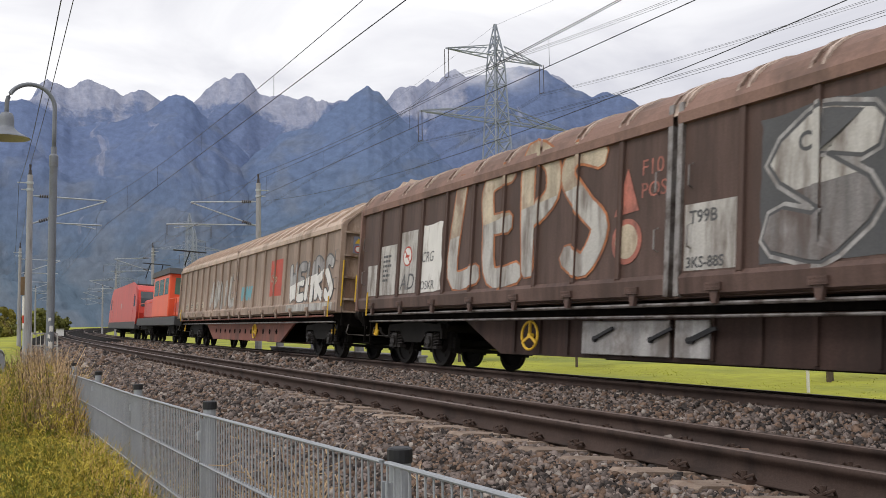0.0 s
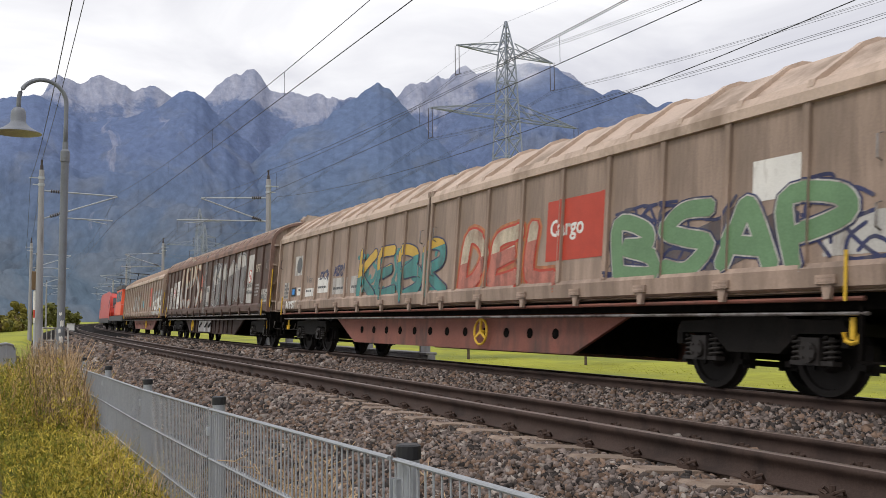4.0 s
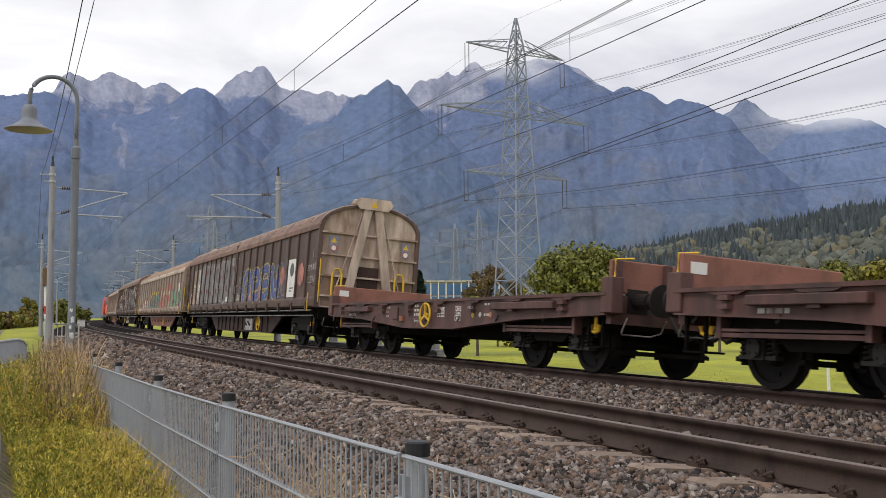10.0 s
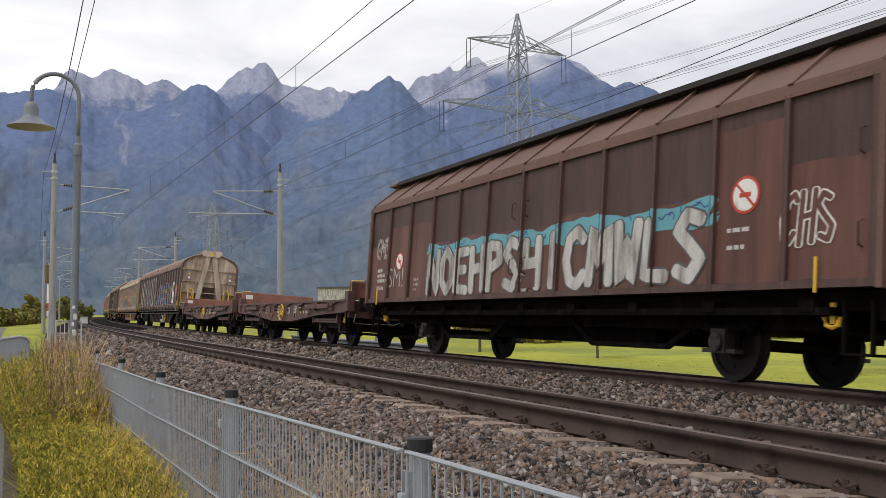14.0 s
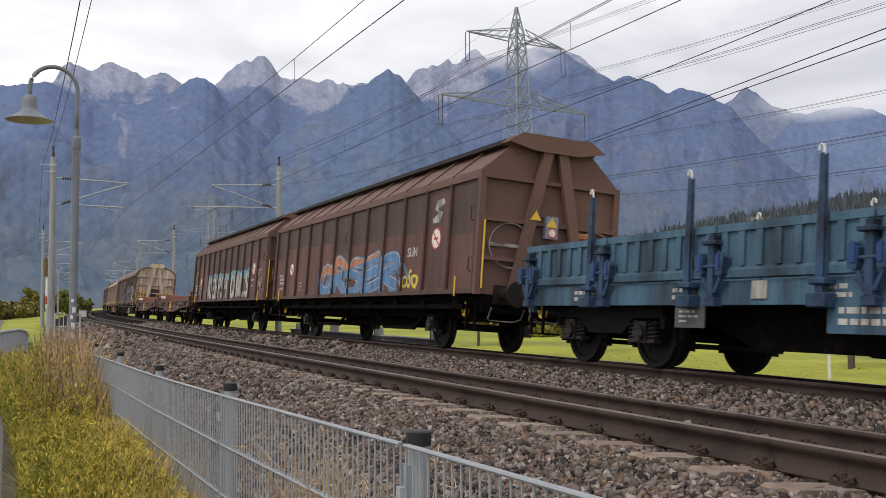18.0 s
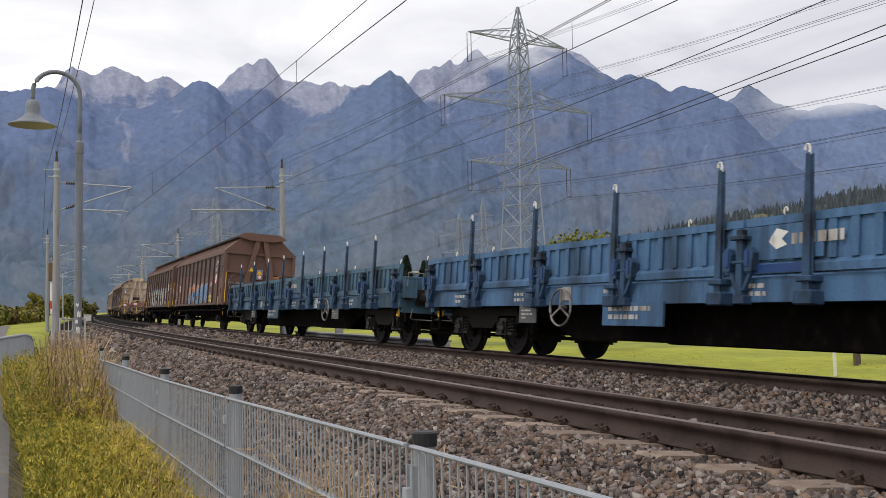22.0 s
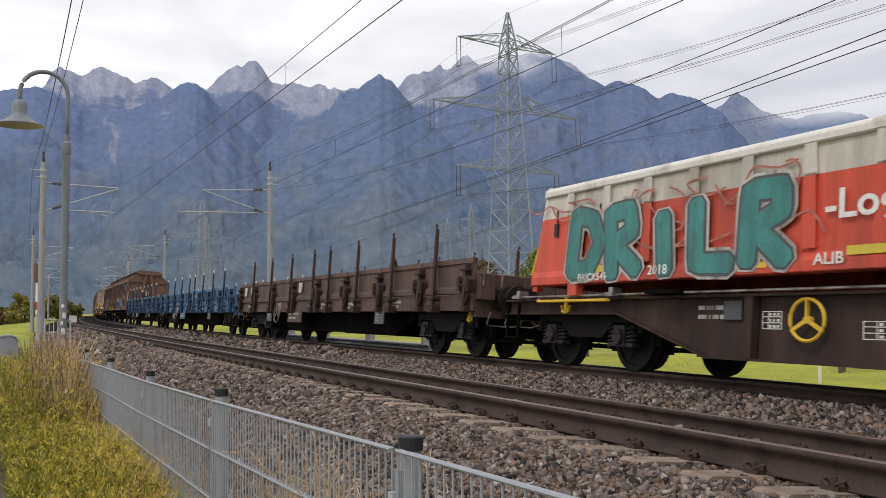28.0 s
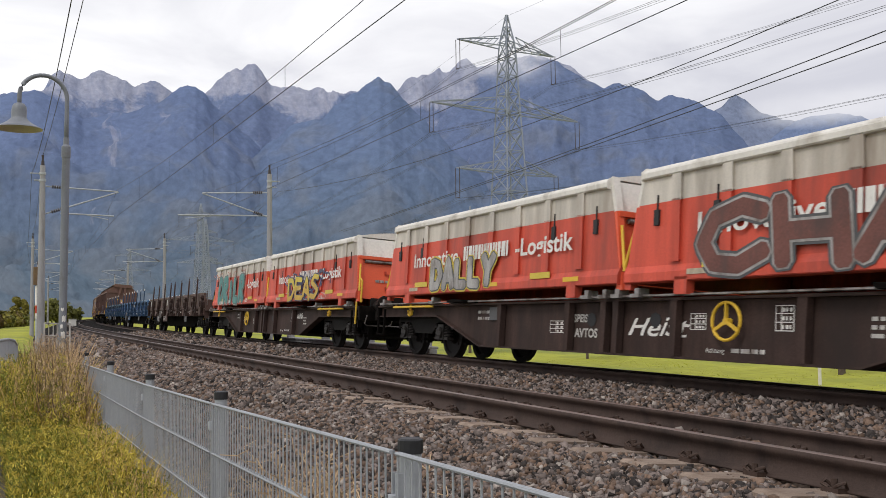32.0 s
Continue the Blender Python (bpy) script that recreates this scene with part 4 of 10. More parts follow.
def make_trees():
    leafy_tree("broad_tree", "broad round tree, green turning yellow, beyond the meadow", 65.9, 105.4, -1, 12.3, 12.8, M_LEAF, 11000, 0.19, 3, 0.09)
    leafy_tree("shrub", "bright yellow-green shrub beside the broad tree", 72.0, 99.7, -1, 6.0, 6.5, M_LEAFY, 3200, 0.16, 4, 0.06, category="shrub")
    leafy_tree("autumn_tree", "brownish autumn tree beside the pylon", 94.2, 187.2, -1, 13.5, 12.5, M_LEAFB, 4500, 0.24, 5, 0.09)
    leafy_tree("autumn_tree", "yellowish autumn tree beside the pylon", 101.5, 186.2, -1, 9.5, 8.5, M_LEAFY, 1500, 0.3, 6)
    spruce_tree("dark green spruce beyond the meadow", 55.1, 139.8, -1, 9.4, 5.6, 1)
    spruce_tree("dark green spruce beyond the meadow", 57.8, 139.2, -1, 8.6, 5.2, 2)
    spruce_tree("dark green spruce beyond the meadow", 49.8, 141.7, -1, 6.4, 4.4, 3)
    for i, (x, y) in enumerate(((18.2, 28.4), (19.2, 18.3), (17.1, 35.2), (24.9, 37.9), (22.7, 44.4), (27.1, 32.8))):
        leafy_tree("fruit_tree", "small fruit tree on a bare trunk in the meadow", x, y, -0.81, 2.2 + 0.21 * (i % 3), 1.95, M_LEAFY if i % 2 else M_LEAF, 900, 0.09, 20 + i, 0.45, group="small trees in the meadow")
    # shrubs and hedge along the far edge of the meadow
    rng = np.random.default_rng(8)
    for i in range(17):
        a = radians(24.2 + i * 1.7 + rng.uniform(-0.6, 0.6))
        r = 58 + 9 * math.sin(i * 1.7) if i % 2 else 80 + 8 * math.sin(i)
        leafy_tree("hedge_shrub", "dense green shrub along the edge of the meadow", r * math.sin(a), r * math.cos(a), -1, rng.uniform(1.5, 2.2) if i % 2 else rng.uniform(2.0, 3.0), rng.uniform(3.8, 5.5), (M_LEAF, M_LEAFB, M_LEAF, M_LEAFY)[i % 4], 1500, 0.11, 40 + i, 0.05, "shrub", "shrubs along the meadow")
    for i in range(16):
        a = radians(36.4 + i * 1.07)
        r = 150 + 22 * math.sin(i * 2.1)
        leafy_tree("roadside_tree", "yellowing tree below the wooded hill", r * math.sin(a), r * math.cos(a), -1, rng.uniform(7.5, 10.5) + 0.12 * i, rng.uniform(8, 11), (M_LEAF, M_LEAF, M_LEAFB, M_LEAFY)[i % 4], 2400, 0.24, 70 + i, 0.05, "tree", "trees below the hill")
    for i in range(9):
        y = 118 + 5 * i
        leafy_tree("bush", "dense autumn bush beside the footpath", -2.3 + 0.64 * i, y, -0.85, rng.uniform(2.0, 2.9), rng.uniform(3.6, 4.8), (M_LEAF, M_LEAFY, M_LEAFB, M_LEAFY)[i % 4], 1100, 0.2, 90 + i, 0.04, "bush", "bushes beside the path")
    leafy_tree("slender_tree", "slender green tree above the bushes", 3.0, 160, -0.85, 5.4, 2.7, M_LEAFY, 1800, 0.25, 99, 0.05)
    for i in range(4):
        leafy_tree("bush", "dark bush beyond the bend of the railway", 8.3 + 2.3 * i, 219 + 4 * i, -0.7, rng.uniform(4.2, 6.3), 5.5, M_LEAF, 900, 0.3, 110 + i, 0.04, "bush", "bushes beyond the bend")


def make_hill():
    """The wooded foothill: its slope, and the woods on it."""
    crest = [(24.7, 0.00), (29.5, 1.76), (33.1, 2.89), (36.2, 3.56), (39.2, 4.07), (42.4, 4.51), (45.3, 5.05), (48.6, 5.44), (54.9, 5.99), (63.4, 6.20), (76.8, 4.66)]
    az = np.arange(24, 72, 0.33)
    rows, r0, r1, r2 = 26, 420, 1000, 1300
    verts = []

    def hz(a, r):
        e = float(np.interp(a, *zip(*crest)))
        w = (r - r0) / (r1 - r0)
        t = math.tan(radians(e)) * r1
        return (t * w ** 0.85 if w < 1 else t * (1 - 0.5 * (r - r1) / (r2 - r1))) + 6 * noise.noise((a * 0.3, r * 0.01, 2.0)) * min(1, w * 3) - 2
    for j in range(rows + 1):
        r = r0 + (r2 - r0) * j / rows
        for a in az:
            verts.append((r * math.sin(radians(a)), r * math.cos(radians(a)), hz(a, r)))
    k = len(az)
    j, i = np.meshgrid(np.arange(rows), np.arange(k - 1), indexing="ij")
    q = (j * k + i).ravel()
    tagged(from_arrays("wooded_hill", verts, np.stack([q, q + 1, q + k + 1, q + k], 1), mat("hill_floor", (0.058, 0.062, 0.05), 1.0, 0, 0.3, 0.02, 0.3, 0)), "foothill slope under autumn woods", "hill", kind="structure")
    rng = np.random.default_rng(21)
    # Tree colours greyed and bluish: the hill's haze is put into them.
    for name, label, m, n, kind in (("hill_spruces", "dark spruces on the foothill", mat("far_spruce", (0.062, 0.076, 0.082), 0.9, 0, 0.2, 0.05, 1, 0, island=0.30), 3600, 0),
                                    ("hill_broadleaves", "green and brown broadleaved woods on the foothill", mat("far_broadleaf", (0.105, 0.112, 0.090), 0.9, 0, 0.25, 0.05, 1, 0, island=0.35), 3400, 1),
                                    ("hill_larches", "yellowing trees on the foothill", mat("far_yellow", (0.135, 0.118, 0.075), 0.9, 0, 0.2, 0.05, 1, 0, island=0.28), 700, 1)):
        crowns = []
        rings, seg = 7, 8
        ang = np.linspace(0, 2 * math.pi, seg, endpoint=False)
        t = np.linspace(0, 1, rings)
        prof = (1.05 - t) ** 0.85 if kind == 0 else np.sqrt(np.maximum(0.015, 1 - (2 * t - 1) ** 2))
        for _ in range(n):
            for _ in range(8):
                a, w = rng.uniform(27, 66), rng.uniform(0, 1) ** 0.8
                stand = noise.fractal((a * 0.22, w * 2.6, 3.0), 0.9, 2.0, 3) + 0.5 * (w - 0.55)
                if (stand > 0.02) == (kind == 0) or rng.uniform(0, 1) < 0.06:
                    break
            r = r0 + (r1 + 25 - r0) * w
            x, y, z = r * math.sin(radians(a)), r * math.cos(radians(a)), hz(a, r)
            h = rng.uniform(9, 17) if kind == 0 else rng.uniform(6, 12)
            rad = prof[:, None] * rng.uniform(0.62, 1.18, (rings, seg)) * h * (0.20 if kind == 0 else 0.42)
            up = z + h * (0.04 + 0.96 * t)[:, None] + rng.uniform(-0.06, 0.06, (rings, seg)) * h
            crowns.append(np.stack([x + rad * np.cos(ang), y + rad * np.sin(ang), up], 2).reshape(-1, 3))
        jj, ii = np.meshgrid(np.arange(rings - 1), np.arange(seg), indexing="ij")
        one = np.stack([jj * seg + ii, jj * seg + (ii + 1) % seg, (jj + 1) * seg + (ii + 1) % seg, (jj + 1) * seg + ii], 2).reshape(-1, 4)
        faces = (one[None] + (np.arange(n) * rings * seg)[:, None, None]).reshape(-1, 4)
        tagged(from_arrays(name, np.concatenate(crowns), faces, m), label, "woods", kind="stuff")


make_weeds()
make_trees()
make_hill()


# ---- path, railings, building, small things by the line ----
def make_path():
    xs = [(-3.5, -0.507), (-1.7, -0.494), (0.02, -0.507)]
    v, f = [], []
    ys = list(range(-8, 40, 2)) + list(range(40, 120, 8))
    for y in ys:
        b = bend(y) * 0.6 - max(0, y - 24) * 0.02
        v += [(x + b, y, z + 0.004) for x, z in xs]
    for j in range(len(ys) - 1):
        for i in range(2):
            a = j * 3 + i
            f.append((a, a + 1, a + 4, a + 3))
    tagged(from_arrays("footpath", v, f, M_ASPH), "grey asphalt footpath along the railway fence", "path", kind="structure")


def make_bridge_rail():
    root = thing("footbridge_railing", "grey mesh railing with a rounded top rail on the footpath", "railing")
    pts = [(-0.92, 14.82, 0.35), (-0.52, 18.90, 0.33), (-0.09, 22.99, 0.32), (0.26, 26.05, 0.30), (0.42, 27.49, 0.23), (0.49, 28.10, 0.10)]
    bm = B()
    path_tube(bm, pts, 0.032, 8)
    part("top_rail", bm, M_GALV, root)
    bm = B()
    for (xa, ya, za), (xb, yb, zb) in zip(pts, pts[1:]):
        n = max(2, int((yb - ya) / 0.10))
        for i in range(n):
            t = i / n
            x, y, z = xa + (xb - xa) * t, ya + (yb - ya) * t, za + (zb - za) * t
            tube(bm, (x, y, -0.53), (x, y, z), 0.010, seg=4)
    part("infill_mesh", bm, M_GALV, root)
    for i in (0, 1, 2, 3, 5):
        bm = B()
        x, y, z = pts[i]
        tube(bm, (x, y, -0.8), (x, y, z), 0.028, seg=8)
        part("post", bm, M_GALV, root)
    root = thing("low_railing", "pale metal railing beside the railway bridge", "railing")
    for z in (0.25, 0.61):
        bm = B()
        tube(bm, (1.24, 30.2, z + 0.03), (1.99, 31.3, z), 0.025, seg=6)
        part("rail", bm, M_DIRTYWHITE, root)
    for i in range(7):
        bm = B()
        t = i / 6
        tube(bm, (1.24 + 0.75 * t, 30.2 + 1.1 * t, -0.8), (1.24 + 0.75 * t, 30.2 + 1.1 * t, 0.63 - 0.03 * t), 0.025 if i % 3 == 0 else 0.014, seg=6)
        part("post" if i % 3 == 0 else "bar", bm, M_DIRTYWHITE, root)


def make_bits():
    root = thing("marker_pole", "red and white banded marker pole with a dark box", "pole")
    bm = B()
    tube(bm, (0, 0, -1), (0, 0, 3.0), 0.055, seg=8)
    part("pole", bm, M_GALV, root)
    for i, (za, zb) in enumerate(((0.75, 0.98), (0.98, 1.32), (1.32, 2.15))):
        bm = B()
        tube(bm, (0, 0, za), (0, 0, zb), 0.085, seg=10)
        part("band", bm, M_REDP if i == 1 else M_WHITE, root)
    bm = B()
    box(bm, -0.16, 0.16, -0.10, 0.10, 2.2, 3.0)
    part("signal_box", bm, M_STEM, root, bevel=0.02)
    root.matrix_basis = pose(1.59, 46.4, 0)
    wall = thing("retaining_wall", "low pale concrete wall beyond the train", "wall", kind="structure")
    for i in range(7):
        bm = B()
        y = 27.1 + i * 2.4
        box(bm, 11.81, 12.07, y, y + 2.37, -1.05, -0.28)
        box(bm, 11.76, 12.12, y, y + 2.37, -0.28, -0.21)
        part("wall_slab", bm, M_CONC, wall, bevel=0.015)
    for y in (27.6, 32.6, 37.7, 42.8):
        bm = B()
        box(bm, 11.78, 12.10, y - 0.05, y + 0.05, -0.21, 0.04)
        part("wall_post", bm, M_CONC, wall)
    for x, y in ((15.8, 15.7), (18.8, 18.0)):
        p = thing("field_marker", "thin white marker post in the meadow" if x < 17 else "short brown wooden post in the meadow", "post")
        bm = B()
        tube(bm, (0, 0, -0.2), (0, 0, 1.1), 0.035 if x < 17 else 0.06, seg=8)
        part("post", bm, M_WHITE if x < 17 else M_BARK, p)
        p.matrix_basis = pose(x, y, -0.84)
    ped = thing("cable_cabinet", "small white cabinet beside the far track", "cabinet")
    bm = B()
    box(bm, -0.4, 0.4, -0.3, 0.3, -0.5, 0.75)
    part("body", bm, M_WHITE, ped, bevel=0.02)
    bm = B()
    box(bm, -0.44, 0.44, -0.34, 0.34, 0.75, 0.83)
    part("lid", bm, M_DIRTYWHITE, ped)
    ped.matrix_basis = pose(7.96, 121, -0.3)


def make_hall():
    """An office hall with a blue glass front, far beyond the meadow."""
    root = thing("office_hall", "flat-roofed office hall with blue glass and white mullions", "building")
    L, H = 26.0, 10.4
    bm = B()
    box(bm, 0, L, 0.25, 14, -1, H)
    part("wall", bm, M_CONC, root)
    bm = B()
    box(bm, -0.3, L + 0.3, -0.2, 14.2, H, H + 0.5)
    part("roof", bm, M_DIRTYWHITE, root)
    glass = mat("blue_window_glass", (0.045, 0.12, 0.25), 0.12, 0, 0.2, 0.3, 2, 0, spec=0.6)
    for f in range(3):
        for i in range(12):
            bm = B()
            x = 0.3 + i * (L - 0.6) / 12
            box(bm, x + 0.25, x + (L - 0.6) / 12 - 0.1, 0.1, 0.3, -0.4 + f * 3.6, 2.7 + f * 3.6)
            part("window", bm, glass, root)
    for i in range(13):
        bm = B()
        x = 0.3 + i * (L - 0.6) / 12
        box(bm, x - 0.15, x + 0.15, -0.1, 0.3, -1, H)
        part("mullion", bm, M_WHITE, root)
    root.matrix_basis = pose(102.0, 254.6, -0.5, 0, 0, -22.5)
    low = thing("warehouse", "low grey warehouse with a flat roof behind the spruces", "building")
    bm = B()
    box(bm, 0, 22, 0, 12, 0, 8.2)
    part("wall", bm, M_DIRTYWHITE, low)
    bm = B()
    box(bm, -0.3, 22.3, -0.3, 12.3, 8.2, 8.7)
    part("roof", bm, M_SGREY, low)
    low.matrix_basis = pose(77.4, 260.6, -1, 0, 0, -18)


make_path()
make_bridge_rail()
make_bits()
make_hall()


# ---- fence, masts, wires, lamp, pylons ----
def fence_top(y):
    return lerp_table([(-3.79, 0.584), (0.21, 0.509), (2.56, 0.455), (5.06, 0.388), (7.61, 0.330), (10.36, 0.288), (10.37, 0.255), (13.11, 0.238), (20.21, 0.209)], y)


POSTS = [(-2.50, 0.580), (0.0, 0.535), (2.50, 0.493), (4.98, 0.451), (7.49, 0.406), (10.25, 0.388), (13.08, 0.377)]
FENCE_X = 0.985


def make_fence():
    root = thing("wire_mesh_fence", "grey double-wire mesh fence with black-capped posts along the footpath", "fence", kind="structure")
    for y, top in POSTS:
        bm = B()
        tube(bm, (FENCE_X + 0.045, y, -1.0), (FENCE_X + 0.045, y, top - 0.035), 0.031, seg=14)
        for a in (-0.5, 0.5):
            box(bm, FENCE_X - 0.004, FENCE_X + 0.02, y + a * 0.03 - 0.004, y + a * 0.03 + 0.004, -0.7, top - 0.09)
        post = part("fence_post", bm, M_FENCE, root)
        bm = B()
        tube(bm, (FENCE_X + 0.045, y, top - 0.04), (FENCE_X + 0.045, y, top - 0.004), 0.035, seg=14)
        tube(bm, (FENCE_X + 0.045, y, top - 0.004), (FENCE_X + 0.045, y, top), 0.035, 0.028, seg=14)
        part("post_cap", bm, M_BLACKCAP, post)
        bm = B()
        for z in (top - 0.16, top - 0.6, top - 1.0):
            box(bm, FENCE_X - 0.016, FENCE_X + 0.03, y - 0.016, y + 0.016, z - 0.03, z + 0.012)
        part("clamp", bm, M_GALV, post)
    for (ya, _), (yb, _) in zip(POSTS, POSTS[1:]):
        ta, tb = fence_top(ya + 0.02), fence_top(yb - 0.02)
        panel = None
        for i in range(5):
            bm = B()
            d = i * 0.241
            for dx in ((-0.007, 0.007) if i else (-0.004, 0.004)):
                tube(bm, (FENCE_X + dx, ya + 0.02, ta - d), (FENCE_X + dx, yb - 0.02, tb - d), 0.0048 if i else 0.0056, seg=6)
            if panel is None:
                panel = part("mesh_panel", bm, M_FENCE, root)
            else:
                part("cross_wire", bm, M_FENCE, panel)
        bm = B()
        n = int((yb - ya - 0.04) / 0.05)
        for k in range(n + 1):
            y = ya + 0.02 + k * (yb - ya - 0.04) / n
            t = ta + (tb - ta) * k / n
            tube(bm, (FENCE_X, y, t - 1.006), (FENCE_X, y, t + 0.004), 0.0032, seg=5)
        part("upright_wires", bm, M_FENCE, panel)


def catenary_mast(x, y, top, side, reach, low, wire_z, group):
    """A concrete mast with a tubular cantilever; side +1 reaches towards +X."""
    root = thing("catenary_mast", "tapered grey concrete mast with galvanised tube cantilever for the overhead line", "mast", group)
    bm = B()
    tube(bm, (0, 0, -1.2), (0, 0, top - 0.35), 0.17, 0.105, seg=14)
    part("pole", bm, M_CONC, root, smooth=False)
    bm = B()
    tube(bm, (0, 0, top - 0.35), (0, 0, top - 0.15), 0.075, 0.06, seg=10)
    tube(bm, (0, 0, top - 0.15), (0, 0, top + 0.08), 0.035, 0.055, seg=8)
    part("top_insulator", bm, M_INSUL, root)
    bm = B()
    for z, out in ((top - 0.70, 0.45), (top - 0.98, 0.30)):
        box(bm, -out * side - 0.03 if side > 0 else -0.1, 0.1 if side > 0 else out + 0.03, -0.04, 0.04, z, z + 0.04)
        tube(bm, (0, 0, z - 0.03), (0, 0, z + 0.07), 0.135, seg=12)
    part("feeder_bracket", bm, M_GALV, root)
    arms = ((0.12, wire_z + 1.20, reach, wire_z + 1.08), (0.12, wire_z + 0.06, reach + 0.03, wire_z + 1.06), (0.12 if side < 0 else 0.7, wire_z + 0.10, low, wire_z + 0.04), (low * 0.62, wire_z + 0.05, low * 0.92, wire_z - 0.12))
    for i, (xa, za, xb, zb) in enumerate(arms):
        bm = B()
        tube(bm, (side * xa, 0, za), (side * xb, 0, zb), 0.030 if i < 3 else 0.016, seg=8)
        arm = part(("top_tube", "bracket_tube", "registration_tube", "steady_arm")[i], bm, M_GALV, root)
        if i < 2:
            bm = B()
            d = Vector((side * (xb - xa), 0, zb - za)).normalized()
            p = Vector((side * xa, 0, za))
            for k in range(5):
                tube(bm, p + d * (0.25 + 0.09 * k), p + d * (0.30 + 0.09 * k), 0.075, seg=8)
            part("insulator", bm, M_INSUL, arm)
    root.matrix_basis = pose(x, y, 0, 0, 0, heading(y))
    return root


def cable(name, label, runs, r, category="cable", group="", kind=""):
    """Wires that hang between supports: runs of (from, to, sag), each a thing of its own unless it is small stuff."""
    bm = None
    for a, b, sag in runs:
        a, b = Vector(a), Vector(b)
        n = 14 if sag else 1
        bm = bm or B()
        path_tube(bm, [a.lerp(b, i / n) - Vector((0, 0, 4 * sag * (i / n) * (1 - i / n))) for i in range(n + 1)], r, 5)
        if kind != "stuff":
            tagged(part(name, bm, M_WIRE), label, category, group)
            bm = None
    if bm:
        tagged(part(name, bm, M_WIRE), label, category, group, kind)


MASTS_NEAR = [(1.15, -7.7), (1.63, 43.3), (2.53, 84.5), (4.37, 126.9), (7.52, 171.5)]
MASTS_FAR = [(11.45, -3.8), (11.62, 45.3), (13.02, 86.5), (14.94, 128.9), (18.00, 173.5), (22.72, 219.4)]


def make_overhead():
    for x, y in MASTS_NEAR:
        catenary_mast(x, y, 7.38, 1, 2.95, 2.8, 4.98, "masts of the overhead line")
    for x, y in MASTS_FAR:
        catenary_mast(x, y, 7.76, -1, 3.1, 4.2 if y < 60 else 3.4, 5.33, "masts of the overhead line")
    # contact and messenger wire: their place across the track at each mast, height; feeders on the mast tops and brackets
    for masts, side, at, wz, low_z, low_sag in ((MASTS_NEAR, 1, (4.0, 2.95, 3.2, 2.95, 3.2), 5.05, 6.65, 1.1), (MASTS_FAR, -1, (-2.3, -3.0, -2.7, -3.0, -2.7, -3.0), 5.30, 6.60, 1.15)):
        runs_c, runs_m, drops, feed = [], [], [], []
        for k, ((xa, ya), (xb, yb)) in enumerate(zip(masts, masts[1:])):
            pa, pb = Vector((xa + at[k], ya, wz)), Vector((xb + at[k + 1], yb, wz))
            runs_c.append((pa, pb, 0.03))
            ma, mb = pa + Vector((0, 0, 1.1)), pb + Vector((0, 0, 1.1))
            runs_m.append((ma, mb, 0.68))
            for i in range(1, 8):
                t = i / 8
                c, m = pa.lerp(pb, t) - Vector((0, 0, 0.12 * t * (1 - t))), ma.lerp(mb, t) - Vector((0, 0, 2.72 * t * (1 - t)))
                drops.append((c, m, 0.0))
            top = 7.45 if side > 0 else 7.84
            feed.append(((xa, ya, top), (xb, yb, top), 0.62))
            feed.append(((xa - side * 0.42, ya, low_z), (xb - side * 0.42, yb, low_z), low_sag))
        cable("contact_wire", "thin dark contact wire over the track", runs_c, 0.008, group="overhead wires")
        cable("messenger_wire", "thin dark messenger wire over the contact wire", runs_m, 0.0065, group="overhead wires")
        cable("dropper_wires", "short thin wires between messenger and contact wire", drops, 0.0045, kind="stuff")
        cable("feeder_wire", "dark feeder wire along the masts", feed, 0.009, group="overhead wires")


